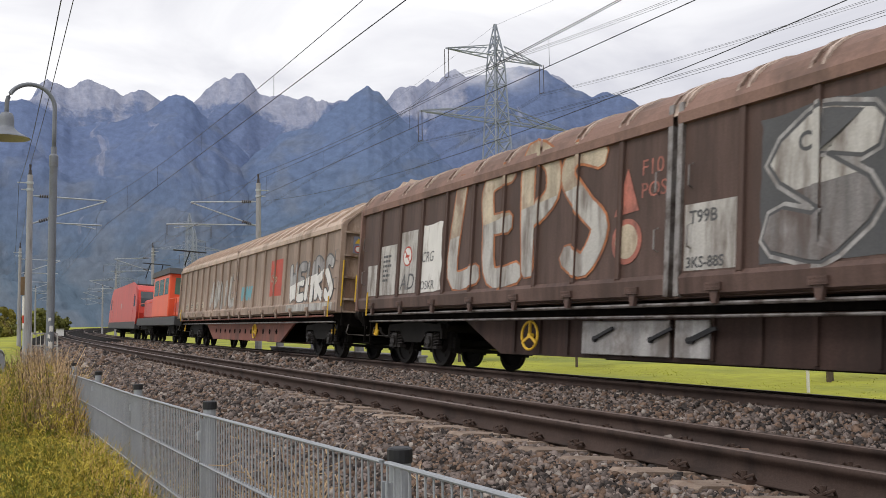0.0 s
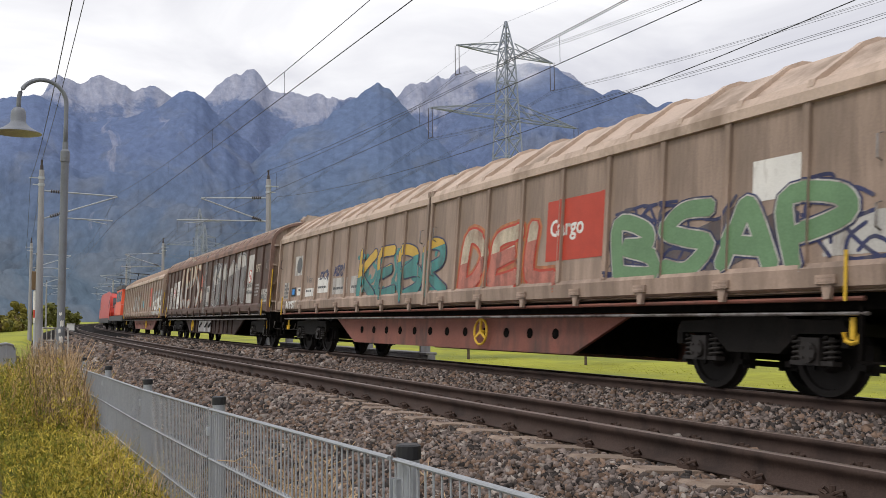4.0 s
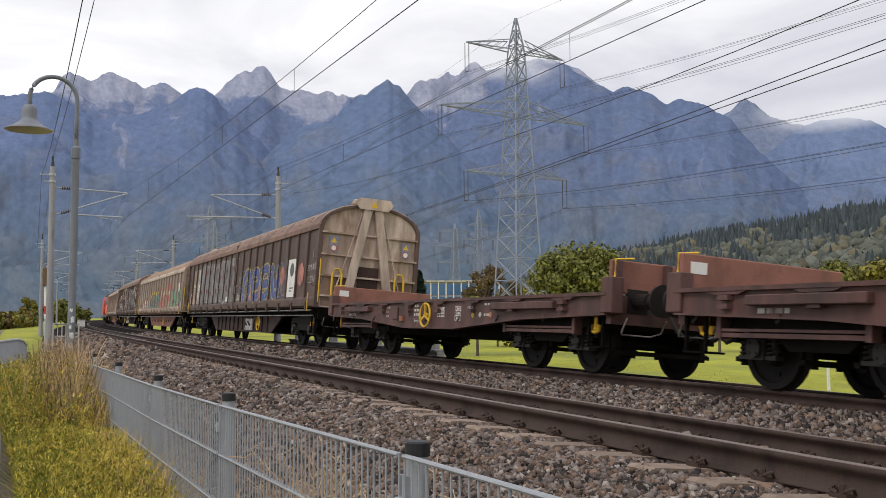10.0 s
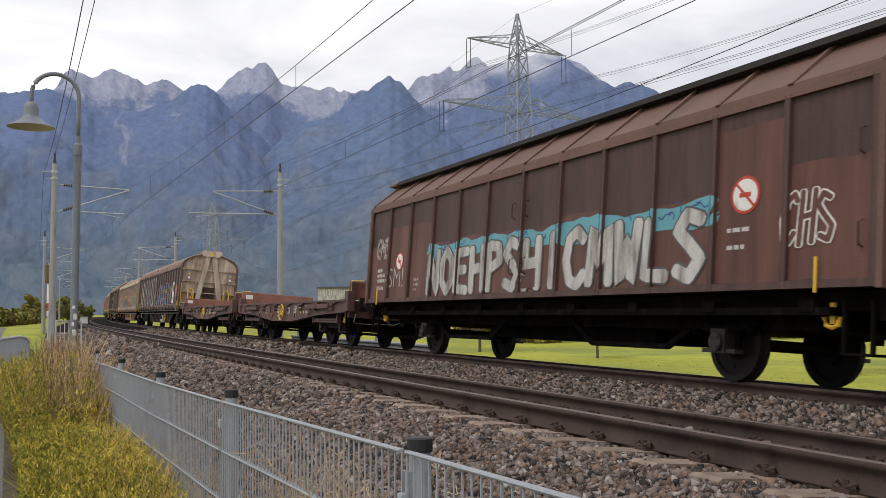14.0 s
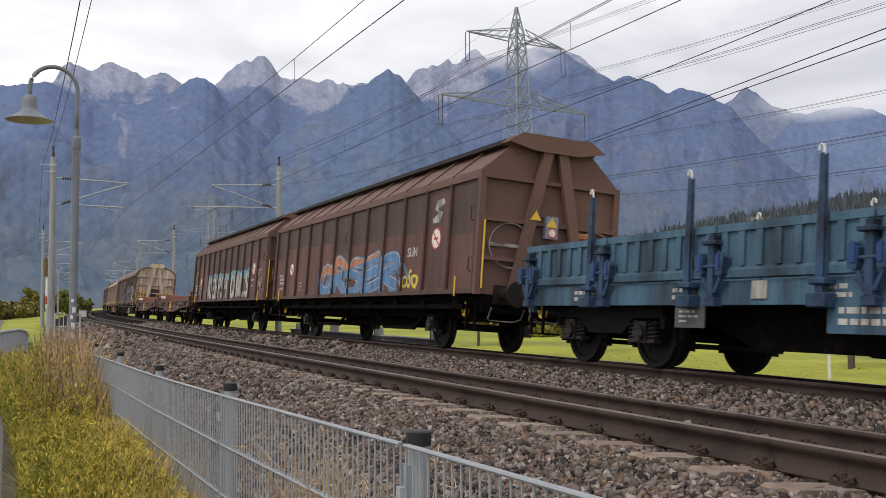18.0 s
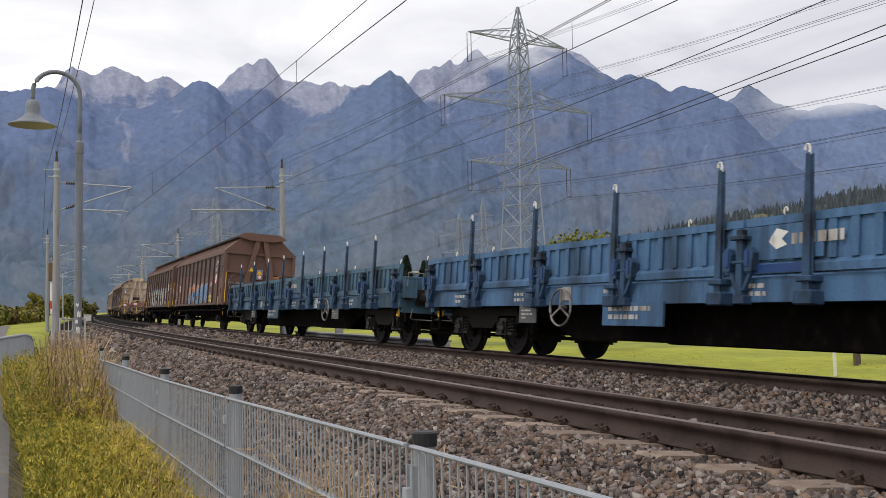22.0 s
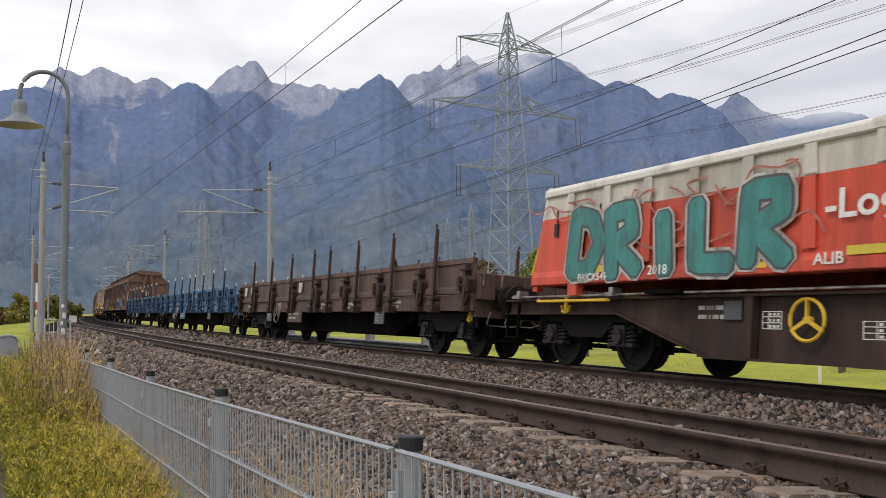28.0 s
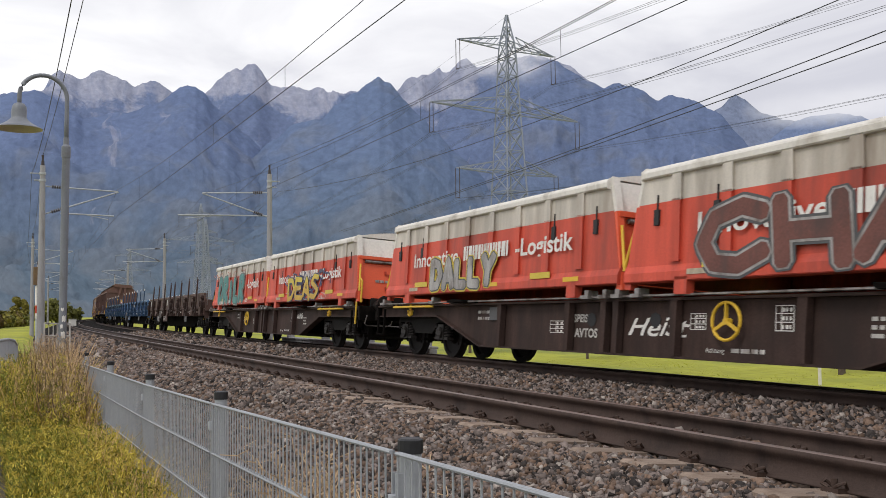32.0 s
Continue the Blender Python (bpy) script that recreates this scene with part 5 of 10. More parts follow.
def make_street_lamp():
    root = thing("street_lamp", "grey street lamp with a curved gooseneck and a bell-shaped shade", "street lamp")
    bm = B()
    tube(bm, (0, 0, 0), (0, 0, 3.40), 0.054, 0.053, seg=16)
    pole = part("pole", bm, M_LAMP, root, smooth=False)
    bm = B()
    tube(bm, (0, 0, 3.38), (0, 0, 3.53), 0.062, seg=16)
    tube(bm, (0, 0, 3.53), (0, 0, 3.56), 0.062, 0.040, seg=16)
    tube(bm, (0, 0, 3.56), (0, 0, 3.66), 0.038, seg=14)
    part("collar", bm, M_LAMP, root)
    bm = B()
    r = 0.312
    pts = [(0, 0, 3.55), (0, 0, 3.9), (0, 0, 4.21)] + [(-r + r * math.cos(a), 0, 4.21 + r * math.sin(a)) for a in np.linspace(0.15, math.pi, 18)] + [(-2 * r, 0, 4.16), (-2 * r, 0, 4.06)]
    path_tube(bm, pts, 0.030, 12)
    part("gooseneck", bm, M_LAMP, root, smooth=True)
    seg = 28

    def turned(prof, flip=False):
        q = B()
        rings = [[q.verts.new((-2 * r + rr * math.cos(2 * math.pi * i / seg), rr * math.sin(2 * math.pi * i / seg), z)) for i in range(seg)] for rr, z in prof]
        for a, b in zip(rings, rings[1:]):
            for i in range(seg):
                f = (a[i], b[i], b[(i + 1) % seg], a[(i + 1) % seg])
                q.faces.new(f[::-1] if flip else f)
        return q
    bm = turned([(0.036, 4.10), (0.070, 4.085), (0.094, 4.04), (0.100, 3.98), (0.098, 3.90), (0.104, 3.885), (0.118, 3.865), (0.150, 3.835), (0.200, 3.80), (0.260, 3.768), (0.305, 3.748), (0.315, 3.735)])
    shade = part("shade", bm, M_LAMP, root, smooth=True)
    bm = turned([(0.312, 3.733), (0.24, 3.77), (0.14, 3.80), (0.02, 3.81)], True)
    part("reflector", bm, M_LAMPIN, shade, "yellowed inner side of the shade", smooth=True)
    # small torn stickers, wrapped round part of the pole
    for z, h, a0, a1 in ((0.70, 0.07, 3.9, 4.9), (0.83, 0.09, 4.2, 5.2), (0.97, 0.05, 4.0, 4.6), (1.06, 0.08, 4.4, 5.3), (1.21, 0.04, 4.1, 4.8)):
        bm = B()
        rows = [[bm.verts.new((0.0575 * math.cos(a0 + (a1 - a0) * i / 5), 0.0575 * math.sin(a0 + (a1 - a0) * i / 5), z + h * q + 0.012 * math.sin(i * 2.3 + z * 9))) for i in range(6)] for q in (0, 1)]
        for i in range(5):
            bm.faces.new((rows[0][i], rows[0][i + 1], rows[1][i + 1], rows[1][i]))
        part("sticker", bm, M_WHITE, pole, "torn white sticker")
    root.matrix_basis = pose(0.835, 14.77, -0.30, 0, 0.4, 4)


def lattice_mast(name, label, x, y, height, base_w, arms, top_w=0.9, turn=0.0, r=0.07, bays=16):
    """A steel lattice pylon: four tapering legs, crossed bracing, cross-arms of (height, half width left, half width right)."""
    root = thing(name, label, "pylon")
    taper = [(0, 0.372), (0.264, 0.297), (0.48, 0.233), (0.70, 0.169), (0.89, 0.124), (1.0, 0.012)]

    def half(z):
        return base_w * lerp_table(taper, z / height)

    zs = [height * (1 - (1 - i / bays) ** 1.15) for i in range(bays + 1)]
    for sx in (-1, 1):
        for sy in (-1, 1):
            bm = B()
            path_tube(bm, [(sx * half(z), sy * half(z), z) for z in zs], r * 1.3, 4)
            part("leg", bm, M_LATTICE, root)
    bm = B()
    for z0, z1 in zip(zs, zs[1:]):
        a, b = half(z0), half(z1)
        for s in (-1, 1):
            for p, q in (((-a, s * a, z0), (b, s * b, z1)), ((a, s * a, z0), (-b, s * b, z1)), ((s * a, -a, z0), (s * b, b, z1)), ((s * a, a, z0), (s * b, -b, z1))):
                beam(bm, p, q, r, r)
        for p, q in (((-a, -a), (a, -a)), ((a, -a), (a, a)), ((a, a), (-a, a)), ((-a, a), (-a, -a))):
            if z0 > 0.1:
                beam(bm, (*p, z0), (*q, z0), r, r)
    tagged(part("bracing", bm, M_LATTICE, root), kind="stuff")
    for z, wl, wr in arms:
        h = half(z)
        for s, w in ((-1, wl), (1, wr)):
            bm = B()
            n = 5
            up = 0.09 * w + 0.9
            for sy in (-1, 1):
                beam(bm, (s * h, sy * h, z), (s * w, 0, z), r * 1.3, r * 1.3)
                beam(bm, (s * h, sy * h, z + up), (s * w, 0, z + 0.05), r * 1.1, r * 1.1)
                for k in range(n):
                    t0, t1 = k / n, (k + 1) / n
                    lo = Vector((s * h, sy * h, z)).lerp(Vector((s * w, 0, z)), t1)
                    hi = Vector((s * h, sy * h, z + up)).lerp(Vector((s * w, 0, z + 0.05)), t0)
                    beam(bm, lo, hi, r * 0.7, r * 0.7)
            for k in range(1, n):
                lo = Vector((s * h, -h, z)).lerp(Vector((s * w, 0, z)), k / n)
                lo2 = Vector((s * h, h, z)).lerp(Vector((s * w, 0, z)), (k + 0.6) / n)
                beam(bm, lo, lo2, r * 0.7, r * 0.7)
            arm = part("cross_arm", bm, M_LATTICE, root)
            bm = B()
            for dy in (-0.55, 0.55):
                tube(bm, (s * (w - 0.15), dy, z), (s * (w - 0.15), dy, z - 5.0), 0.065, seg=6)
            beam(bm, (s * (w - 0.15), -0.5, z - 5.0), (s * (w - 0.15), 0.5, z - 5.0), 0.12, 0.12)
            part("insulator_string", bm, M_INSUL, arm)
    root.matrix_basis = pose(x, y, -1.0, 0, 0, turn)
    return root


# the high-voltage line runs beside the railway: pylons, and bundles of two conductors on each arm
PYLON_ARMS = [(47.5, 10.8, 10.8), (36.2, 16.4, 16.4), (25.7, 11.2, 11.0)]
PYLONS = [(80.3, 148.9), (85.8, 461.1), (92.1, 784.5)]


def make_pylons():
    for x, y in PYLONS:
        lattice_mast("power_pylon", "tall grey steel lattice power pylon with three cross-arms", x, y, 53.4, 8.6, PYLON_ARMS, turn=11, r=0.125)
    small = [(31.0, 6, 6), (38.0, 8, 8), (45.0, 6, 6)]
    lattice_mast("power_pylon", "distant grey lattice pylon with three cross-arms", 209, 428, 53, 7.5, small, r=0.16)
    lattice_mast("power_pylon", "distant grey lattice pylon with three cross-arms", 199, 434, 46, 7.5, [(27, 9, 9), (35, 11, 11), (42, 8, 8)], r=0.16)
    lattice_mast("power_pylon", "distant grey lattice pylon with cross-arms", 100, 523, 52, 7.5, small, r=0.16)
    lattice_mast("power_pylon", "distant grey lattice pylon with cross-arms", 502, 457, 42, 7.5, [(24, 8, 8), (31, 9, 9), (37, 6, 6)], r=0.16)
    # each arm carries a bundle of three conductors; the next pylon towards the railway stands on higher ground
    spans = [((100.0, -80.0), PYLONS[0], 8.0, 6.0), (PYLONS[0], PYLONS[1], 0.0, 7.5), (PYLONS[1], PYLONS[2], 0.0, 7.5)]
    ca, sa = math.cos(radians(11)), math.sin(radians(11))
    for z, wl, wr in PYLON_ARMS:
        for s, w in ((-1, wl), (1, wr)):
            runs = []
            for (xa, ya), (xb, yb), up, sag in spans:
                for d, dz in ((-0.24, 0), (0.24, 0), (0, -0.38)):
                    q = s * (w - 0.15) + d
                    runs.append(((xa + q * ca, ya + q * sa, z - 6.1 + dz + up), (xb + q * ca, yb + q * sa, z - 6.1 + dz), sag))
            cable("high_voltage_line", "thin dark high-voltage conductor between pylons", runs, 0.022, group="high-voltage lines")
    cable("earth_wire", "thin earth wire between the pylon tops", [((xa, ya, 52.2 + up), (xb, yb, 52.2), sag * 0.7) for (xa, ya), (xb, yb), up, sag in spans], 0.018, group="high-voltage lines")
    cable("local_cable", "dark supply cable beyond the railway", [((20.6, 62.0, 6.24), (20.0, -12.0, 9.54), 0.5), ((20.9, 62.0, 6.23), (20.2, -12.0, 8.76), 0.2)], 0.016, group="supply cables")
    pole = thing("cable_pole", "wooden pole that carries the supply cables", "pole")
    bm = B()
    tube(bm, (0, 0, 0), (0, 0, 10.8), 0.14, 0.11, seg=10)
    part("pole", bm, M_BARK, pole)
    bm = B()
    beam(bm, (-0.5, 0, 10.35), (0.5, 0, 10.35), 0.1, 0.1)
    part("crossbar", bm, M_BARK, pole)
    pole.matrix_basis = pose(20.1, -12.0, -0.9)


make_fence()
make_overhead()
make_street_lamp()
make_pylons()

# ---- the goods train ----
M_BROWN = mat("brown_wagon_paint", (0.118, 0.073, 0.060), 0.6, 0, 0.22, 0.7, 40, 0.05, dirt=(0.080, 0.052, 0.043), amount=0.4, streak=3, grime=0.42)
M_HAZE = mat("thin_sprayed_haze", (0.115, 0.105, 0.115), 0.6, 0, 0.3, 2.0, 30, 0.02, dirt=(0.12, 0.08, 0.068), amount=0.55, grime=0.4)
M_BROWN_ROOF = mat("brown_roof_paint", (0.240, 0.146, 0.116), 0.7, 0, 0.2, 0.9, 30, 0.08, dirt=(0.13, 0.085, 0.068), amount=0.4, streak=1)
M_HOOP = mat("worn_pale_roof_hoop", (0.60, 0.48, 0.41), 0.7, 0, 0.25, 2.0, 30, 0.05, dirt=(0.18, 0.12, 0.095), amount=0.45)
M_BEIGE = mat("beige_wagon_paint", (0.375, 0.276, 0.217), 0.6, 0, 0.15, 0.7, 40, 0.05, dirt=(0.19, 0.142, 0.110), amount=0.45, streak=4, grime=0.42)
M_BEIGE_ROOF = mat("beige_roof_paint", (0.52, 0.40, 0.325), 0.65, 0, 0.15, 0.8, 30, 0.06, dirt=(0.27, 0.20, 0.15), amount=0.4, streak=1)
M_ENDBEIGE = mat("cream_end_wall_paint", (0.58, 0.462, 0.385), 0.6, 0, 0.18, 0.9, 40, 0.05, dirt=(0.21, 0.135, 0.09), amount=0.42, streak=2.5, grime=0.40)
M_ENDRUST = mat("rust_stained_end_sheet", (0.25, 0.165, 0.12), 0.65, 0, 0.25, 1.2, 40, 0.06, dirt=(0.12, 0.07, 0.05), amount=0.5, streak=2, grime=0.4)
M_SIGNBLUE = mat("grey_blue_sign_plate", (0.20, 0.21, 0.27), 0.5, 0, 0.15, 3, 40, 0.02)
M_OLDSILVER = mat("dirty_silver_spray_paint", (0.215, 0.20, 0.195), 0.5, 0.1, 0.3, 2.5, 40, 0.02, dirt=(0.12, 0.09, 0.08), amount=0.5, streak=2, grime=0.5)
M_PALEHAZE = mat("pale_blue_sprayed_haze", (0.21, 0.205, 0.235), 0.55, 0, 0.35, 2.5, 40, 0.02, dirt=(0.13, 0.09, 0.08), amount=0.55, grime=0.4)
M_INDIGO = mat("dark_indigo_spray_paint", (0.035, 0.040, 0.105), 0.5, 0, 0.3, 4, 40, 0.02, dirt=(0.10, 0.09, 0.10), amount=0.35, grime=0.3)
M_OXIDE = mat("faded_red_underframe", (0.234, 0.090, 0.066), 0.7, 0, 0.2, 1.2, 40, 0.08, dirt=(0.10, 0.06, 0.05), amount=0.35, streak=2)
M_UBROWN = mat("brown_underframe", (0.060, 0.037, 0.031), 0.7, 0, 0.25, 1.2, 40, 0.08, dirt=(0.035, 0.025, 0.022), amount=0.45, streak=2, spec=0.15, grime=0.35)
M_RUSTBR = mat("weathered_dark_brown_van_paint", (0.090, 0.050, 0.042), 0.6, 0, 0.2, 0.6, 40, 0.05, dirt=(0.065, 0.043, 0.036), amount=0.4, streak=2.5, grime=0.4)
M_LOWER = mat("repainted_red_brown", (0.130, 0.058, 0.046), 0.6, 0, 0.15, 0.6, 40, 0.05, dirt=(0.105, 0.052, 0.041), amount=0.35, streak=2.5, grime=0.35)
M_RUSTROOF = mat("reddish_brown_roof", (0.148, 0.080, 0.064), 0.65, 0, 0.18, 0.8, 30, 0.06, dirt=(0.12, 0.07, 0.055), amount=0.4)
M_FLAT = mat("dark_red_brown_flat_wagon", (0.115, 0.056, 0.048), 0.6, 0, 0.2, 1.0, 40, 0.06, dirt=(0.06, 0.036, 0.032), amount=0.45, streak=2, grime=0.4)
M_ENDWALL = mat("rusty_red_end_wall", (0.26, 0.115, 0.085), 0.75, 0, 0.15, 1.5, 30, 0.1, dirt=(0.17, 0.08, 0.06), amount=0.4)
M_PLANK = mat("worn_wagon_floor", (0.14, 0.11, 0.09), 0.9, 0, 0.3, 3, 30, 0.3)
M_BLUE = mat("blue_wagon_paint", (0.070, 0.145, 0.265), 0.6, 0, 0.2, 0.9, 40, 0.05, dirt=(0.024, 0.038, 0.060), amount=0.40, streak=3, spec=0.2, grime=0.4)
M_TEALBLUE = mat("faded_grey_blue_wagon_paint", (0.068, 0.130, 0.188), 0.6, 0, 0.2, 0.9, 40, 0.05, dirt=(0.024, 0.034, 0.046), amount=0.45, streak=3, spec=0.2, grime=0.45)
M_WASH = mat("thin_dark_spray_wash", (0.155, 0.062, 0.050), 0.55, 0, 0.3, 1.5, 40, 0.02, dirt=(0.085, 0.05, 0.045), amount=0.5)
M_BLUEWORN = mat("sooty_blue_paint", (0.036, 0.072, 0.135), 0.6, 0, 0.25, 2.0, 40, 0.06, dirt=(0.018, 0.022, 0.03), amount=0.5, spec=0.2)
M_BLUEDARK = mat("fresh_blue_paint", (0.016, 0.05, 0.17), 0.5, 0, 0.15, 2, 40, 0.03)
M_RESBROWN = mat("grey_brown_wagon_paint", (0.108, 0.062, 0.050), 0.65, 0, 0.22, 0.9, 40, 0.06, dirt=(0.06, 0.042, 0.036), amount=0.45, streak=3, grime=0.4)
M_CRED = mat("red_container_paint", (0.56, 0.078, 0.045), 0.5, 0, 0.12, 0.7, 40, 0.04, dirt=(0.25, 0.055, 0.04), amount=0.35, streak=3, grime=0.28)
M_CWHITE = mat("grey_white_container_paint", (0.55, 0.505, 0.445), 0.55, 0, 0.1, 0.7, 40, 0.04, dirt=(0.31, 0.26, 0.21), amount=0.38, streak=4, grime=0.3)
M_TARP = mat("white_tarpaulin", (0.67, 0.64, 0.59), 0.6, 0, 0.12, 1.5, 20, 0.1, dirt=(0.42, 0.38, 0.33), amount=0.3)
M_LOCO = mat("red_locomotive_paint", (0.50, 0.040, 0.026), 0.4, 0, 0.1, 0.8, 40, 0.02, dirt=(0.30, 0.03, 0.02), amount=0.2, streak=3)
M_LOCOO = mat("bright_red_paint", (0.74, 0.115, 0.05), 0.45, 0, 0.1, 0.8, 40, 0.02)
M_LOCOG = mat("dark_grey_loco_skirt", (0.06, 0.06, 0.062), 0.6, 0, 0.15, 2, 40, 0.03)
M_GLASS = mat("dark_window_glass", (0.02, 0.025, 0.03), 0.08, 0, 0.05, 1, 10, 0, spec=0.6)
M_GLASSG = mat("greenish_cab_glass", (0.10, 0.19, 0.15), 0.1, 0, 0.1, 1, 10, 0, spec=0.6)
M_BUFFER = mat("greasy_buffer_steel", (0.022, 0.018, 0.016), 0.6, 0.3, 0.2)
M_TEAL = mat("teal_spray_paint", (0.055, 0.215, 0.20), 0.5, 0, 0.2, 2, 40, 0.02, dirt=(0.05, 0.12, 0.115), amount=0.35, grime=0.3)
M_CYAN = mat("light_blue_spray_paint", (0.12, 0.33, 0.39), 0.5, 0, 0.15, 2, 40, 0.02)
M_SBLUE = mat("blue_spray_paint", (0.035, 0.075, 0.27), 0.5, 0, 0.25, 3, 40, 0.02, dirt=(0.05, 0.055, 0.10), amount=0.42, grime=0.4)
M_SYELL = mat("yellow_spray_paint", (0.58, 0.45, 0.06), 0.5, 0, 0.15, 2, 40, 0.02)
M_SORAN = mat("orange_spray_paint", (0.46, 0.17, 0.07), 0.5, 0, 0.25, 3, 40, 0.02, dirt=(0.25, 0.10, 0.06), amount=0.4, grime=0.35)
M_SPINK = mat("pale_red_spray_paint", (0.44, 0.155, 0.115), 0.5, 0, 0.25, 4, 40, 0.02, dirt=(0.22, 0.09, 0.07), amount=0.45, grime=0.3)
M_SGREEN = mat("green_spray_paint", (0.14, 0.25, 0.13), 0.5, 0, 0.2, 2, 40, 0.02)
M_SILVER = mat("silver_spray_paint", (0.36, 0.345, 0.335), 0.45, 0.2, 0.2, 2, 40, 0.02, dirt=(0.17, 0.145, 0.13), amount=0.45, grime=0.45)
M_CREAM = mat("cream_spray_paint", (0.50, 0.42, 0.31), 0.5, 0, 0.25, 2, 40, 0.02, dirt=(0.26, 0.17, 0.12), amount=0.42, grime=0.35)
M_SKYSIGN = mat("bright_blue_label", (0.02, 0.22, 0.62), 0.5, 0, 0.08)
M_SSKYPALE = mat("pale_blue_spray_lines", (0.30, 0.34, 0.44), 0.5, 0, 0.25, 3, 40, 0.02, dirt=(0.12, 0.11, 0.14), amount=0.4, grime=0.4)
M_SSKY = mat("sky_blue_spray_paint", (0.085, 0.21, 0.40), 0.5, 0, 0.2, 3, 40, 0.02, dirt=(0.06, 0.09, 0.16), amount=0.35, grime=0.3)
M_SOCHRE = mat("ochre_spray_paint", (0.52, 0.33, 0.05), 0.5, 0, 0.2, 3, 40, 0.02)
M_MAROON = mat("maroon_spray_dots", (0.119, 0.014, 0.017), 0.5, 0, 0.15)


def wheelset_mesh():
    bm = B()
    for s in (-1, 1):
        prof = [(0.82, 0.10), (0.80, 0.14), (0.745, 0.36), (0.70, 0.40), (0.685, 0.455), (0.715, 0.485)]
        ring = []
        outl = [(0.705, 0.490), (0.735, 0.487), (0.755, 0.462), (0.835, 0.455), (0.835, 0.385), (0.80, 0.37), (0.785, 0.20), (0.845, 0.155), (0.845, 0.09)]
        inn = [(0.705, 0.39), (0.765, 0.36), (0.765, 0.19), (0.69, 0.15), (0.69, 0.09)]
        seg = 28
        rows = [[bm.verts.new((s * x, r * math.cos(2 * math.pi * i / seg), r * math.sin(2 * math.pi * i / seg))) for i in range(seg)] for x, r in (inn[::-1] + outl)]
        for a, b in zip(rows, rows[1:]):
            for i in range(seg):
                q = (a[i], a[(i + 1) % seg], b[(i + 1) % seg], b[i])
                f = bm.faces.new(q if s < 0 else q[::-1])
                f.smooth = False
    tube(bm, (-0.99, 0, 0), (0.99, 0, 0), 0.075, seg=12)
    for s in (-1, 1):
        for k in range(3):
            a = 2 * math.pi * k / 3
            tube(bm, (s * 0.795, 0.28 * math.cos(a), 0.28 * math.sin(a)), (s * 0.812, 0.28 * math.cos(a), 0.28 * math.sin(a)), 0.03, seg=6)
    return bm


SHARED = {}


def shared(key, name, make, material, parent, m=None, bevel=0.0):
    """A part whose mesh is built once and used again."""
    if key not in SHARED:
        SHARED[key] = part(name, make(), material, parent, bevel=bevel)
        o = SHARED[key]
        if m is not None:
            o.matrix_basis = m
        return o
    return again(name, SHARED[key], parent, m)


WHEELS = []


def axle_box_mesh():
    bm = B()
    box(bm, -1.10, -0.92, -0.13, 0.13, 0.33, 0.62)
    tube(bm, (-1.10, 0, 0.46), (-1.145, 0, 0.46), 0.11, seg=14)
    for k in range(4):
        a = math.pi / 4 + k * math.pi / 2
        tube(bm, (-1.145, 0.075 * math.cos(a), 0.46 + 0.075 * math.sin(a)), (-1.16, 0.075 * math.cos(a), 0.46 + 0.075 * math.sin(a)), 0.018, seg=6)
    box(bm, -1.08, -0.95, -0.30, 0.30, 0.33, 0.38)
    return bm


def spring_mesh():
    bm = B()
    pts = [(0.075 * math.cos(a), 0.075 * math.sin(a), 0.25 * a / (2 * math.pi * 4.5)) for a in np.linspace(0, 2 * math.pi * 4.5, 46)]
    path_tube(bm, pts, 0.017, 5)
    tube(bm, (0, 0, 0), (0, 0, 0.25), 0.035, seg=8)
    return bm


def bogie_mesh():
    bm = B()
    for s in (-1, 1):
        prism_x(bm, [(-1.38, 0.66), (-1.30, 0.80), (-0.55, 0.82), (-0.35, 0.92), (0.35, 0.92), (0.55, 0.82), (1.30, 0.80), (1.38, 0.66), (0.70, 0.66), (0.42, 0.44), (-0.42, 0.44), (-0.70, 0.66)], s * 1.06, s * 0.94) if s > 0 else prism_x(bm, [(-1.38, 0.66), (-1.30, 0.80), (-0.55, 0.82), (-0.35, 0.92), (0.35, 0.92), (0.55, 0.82), (1.30, 0.80), (1.38, 0.66), (0.70, 0.66), (0.42, 0.44), (-0.42, 0.44), (-0.70, 0.66)], -1.06, -0.94)
        for y in (-1.33, 1.33, -0.47, 0.47):
            box(bm, s * 1.0 - 0.05, s * 1.0 + 0.05, y - 0.05, y + 0.05, 0.52, 0.72)
        box(bm, s * 1.0 - 0.11, s * 1.0 + 0.11, -0.22, 0.22, 0.90, 0.98)
    box(bm, -0.95, 0.95, -0.25, 0.25, 0.50, 0.90)
    for y in (-1.34, 1.34):
        box(bm, -0.95, 0.95, y - 0.05, y + 0.05, 0.66, 0.78)
    for y in (-0.38, 0.38, -1.42, 1.42):
        box(bm, -0.90, 0.90, y - 0.04, y + 0.04, 0.30, 0.36)
        for s in (-1, 1):
            box(bm, s * 0.76 - 0.05, s * 0.76 + 0.05, y - 0.05, y + 0.05, 0.26, 0.56)
    return bm


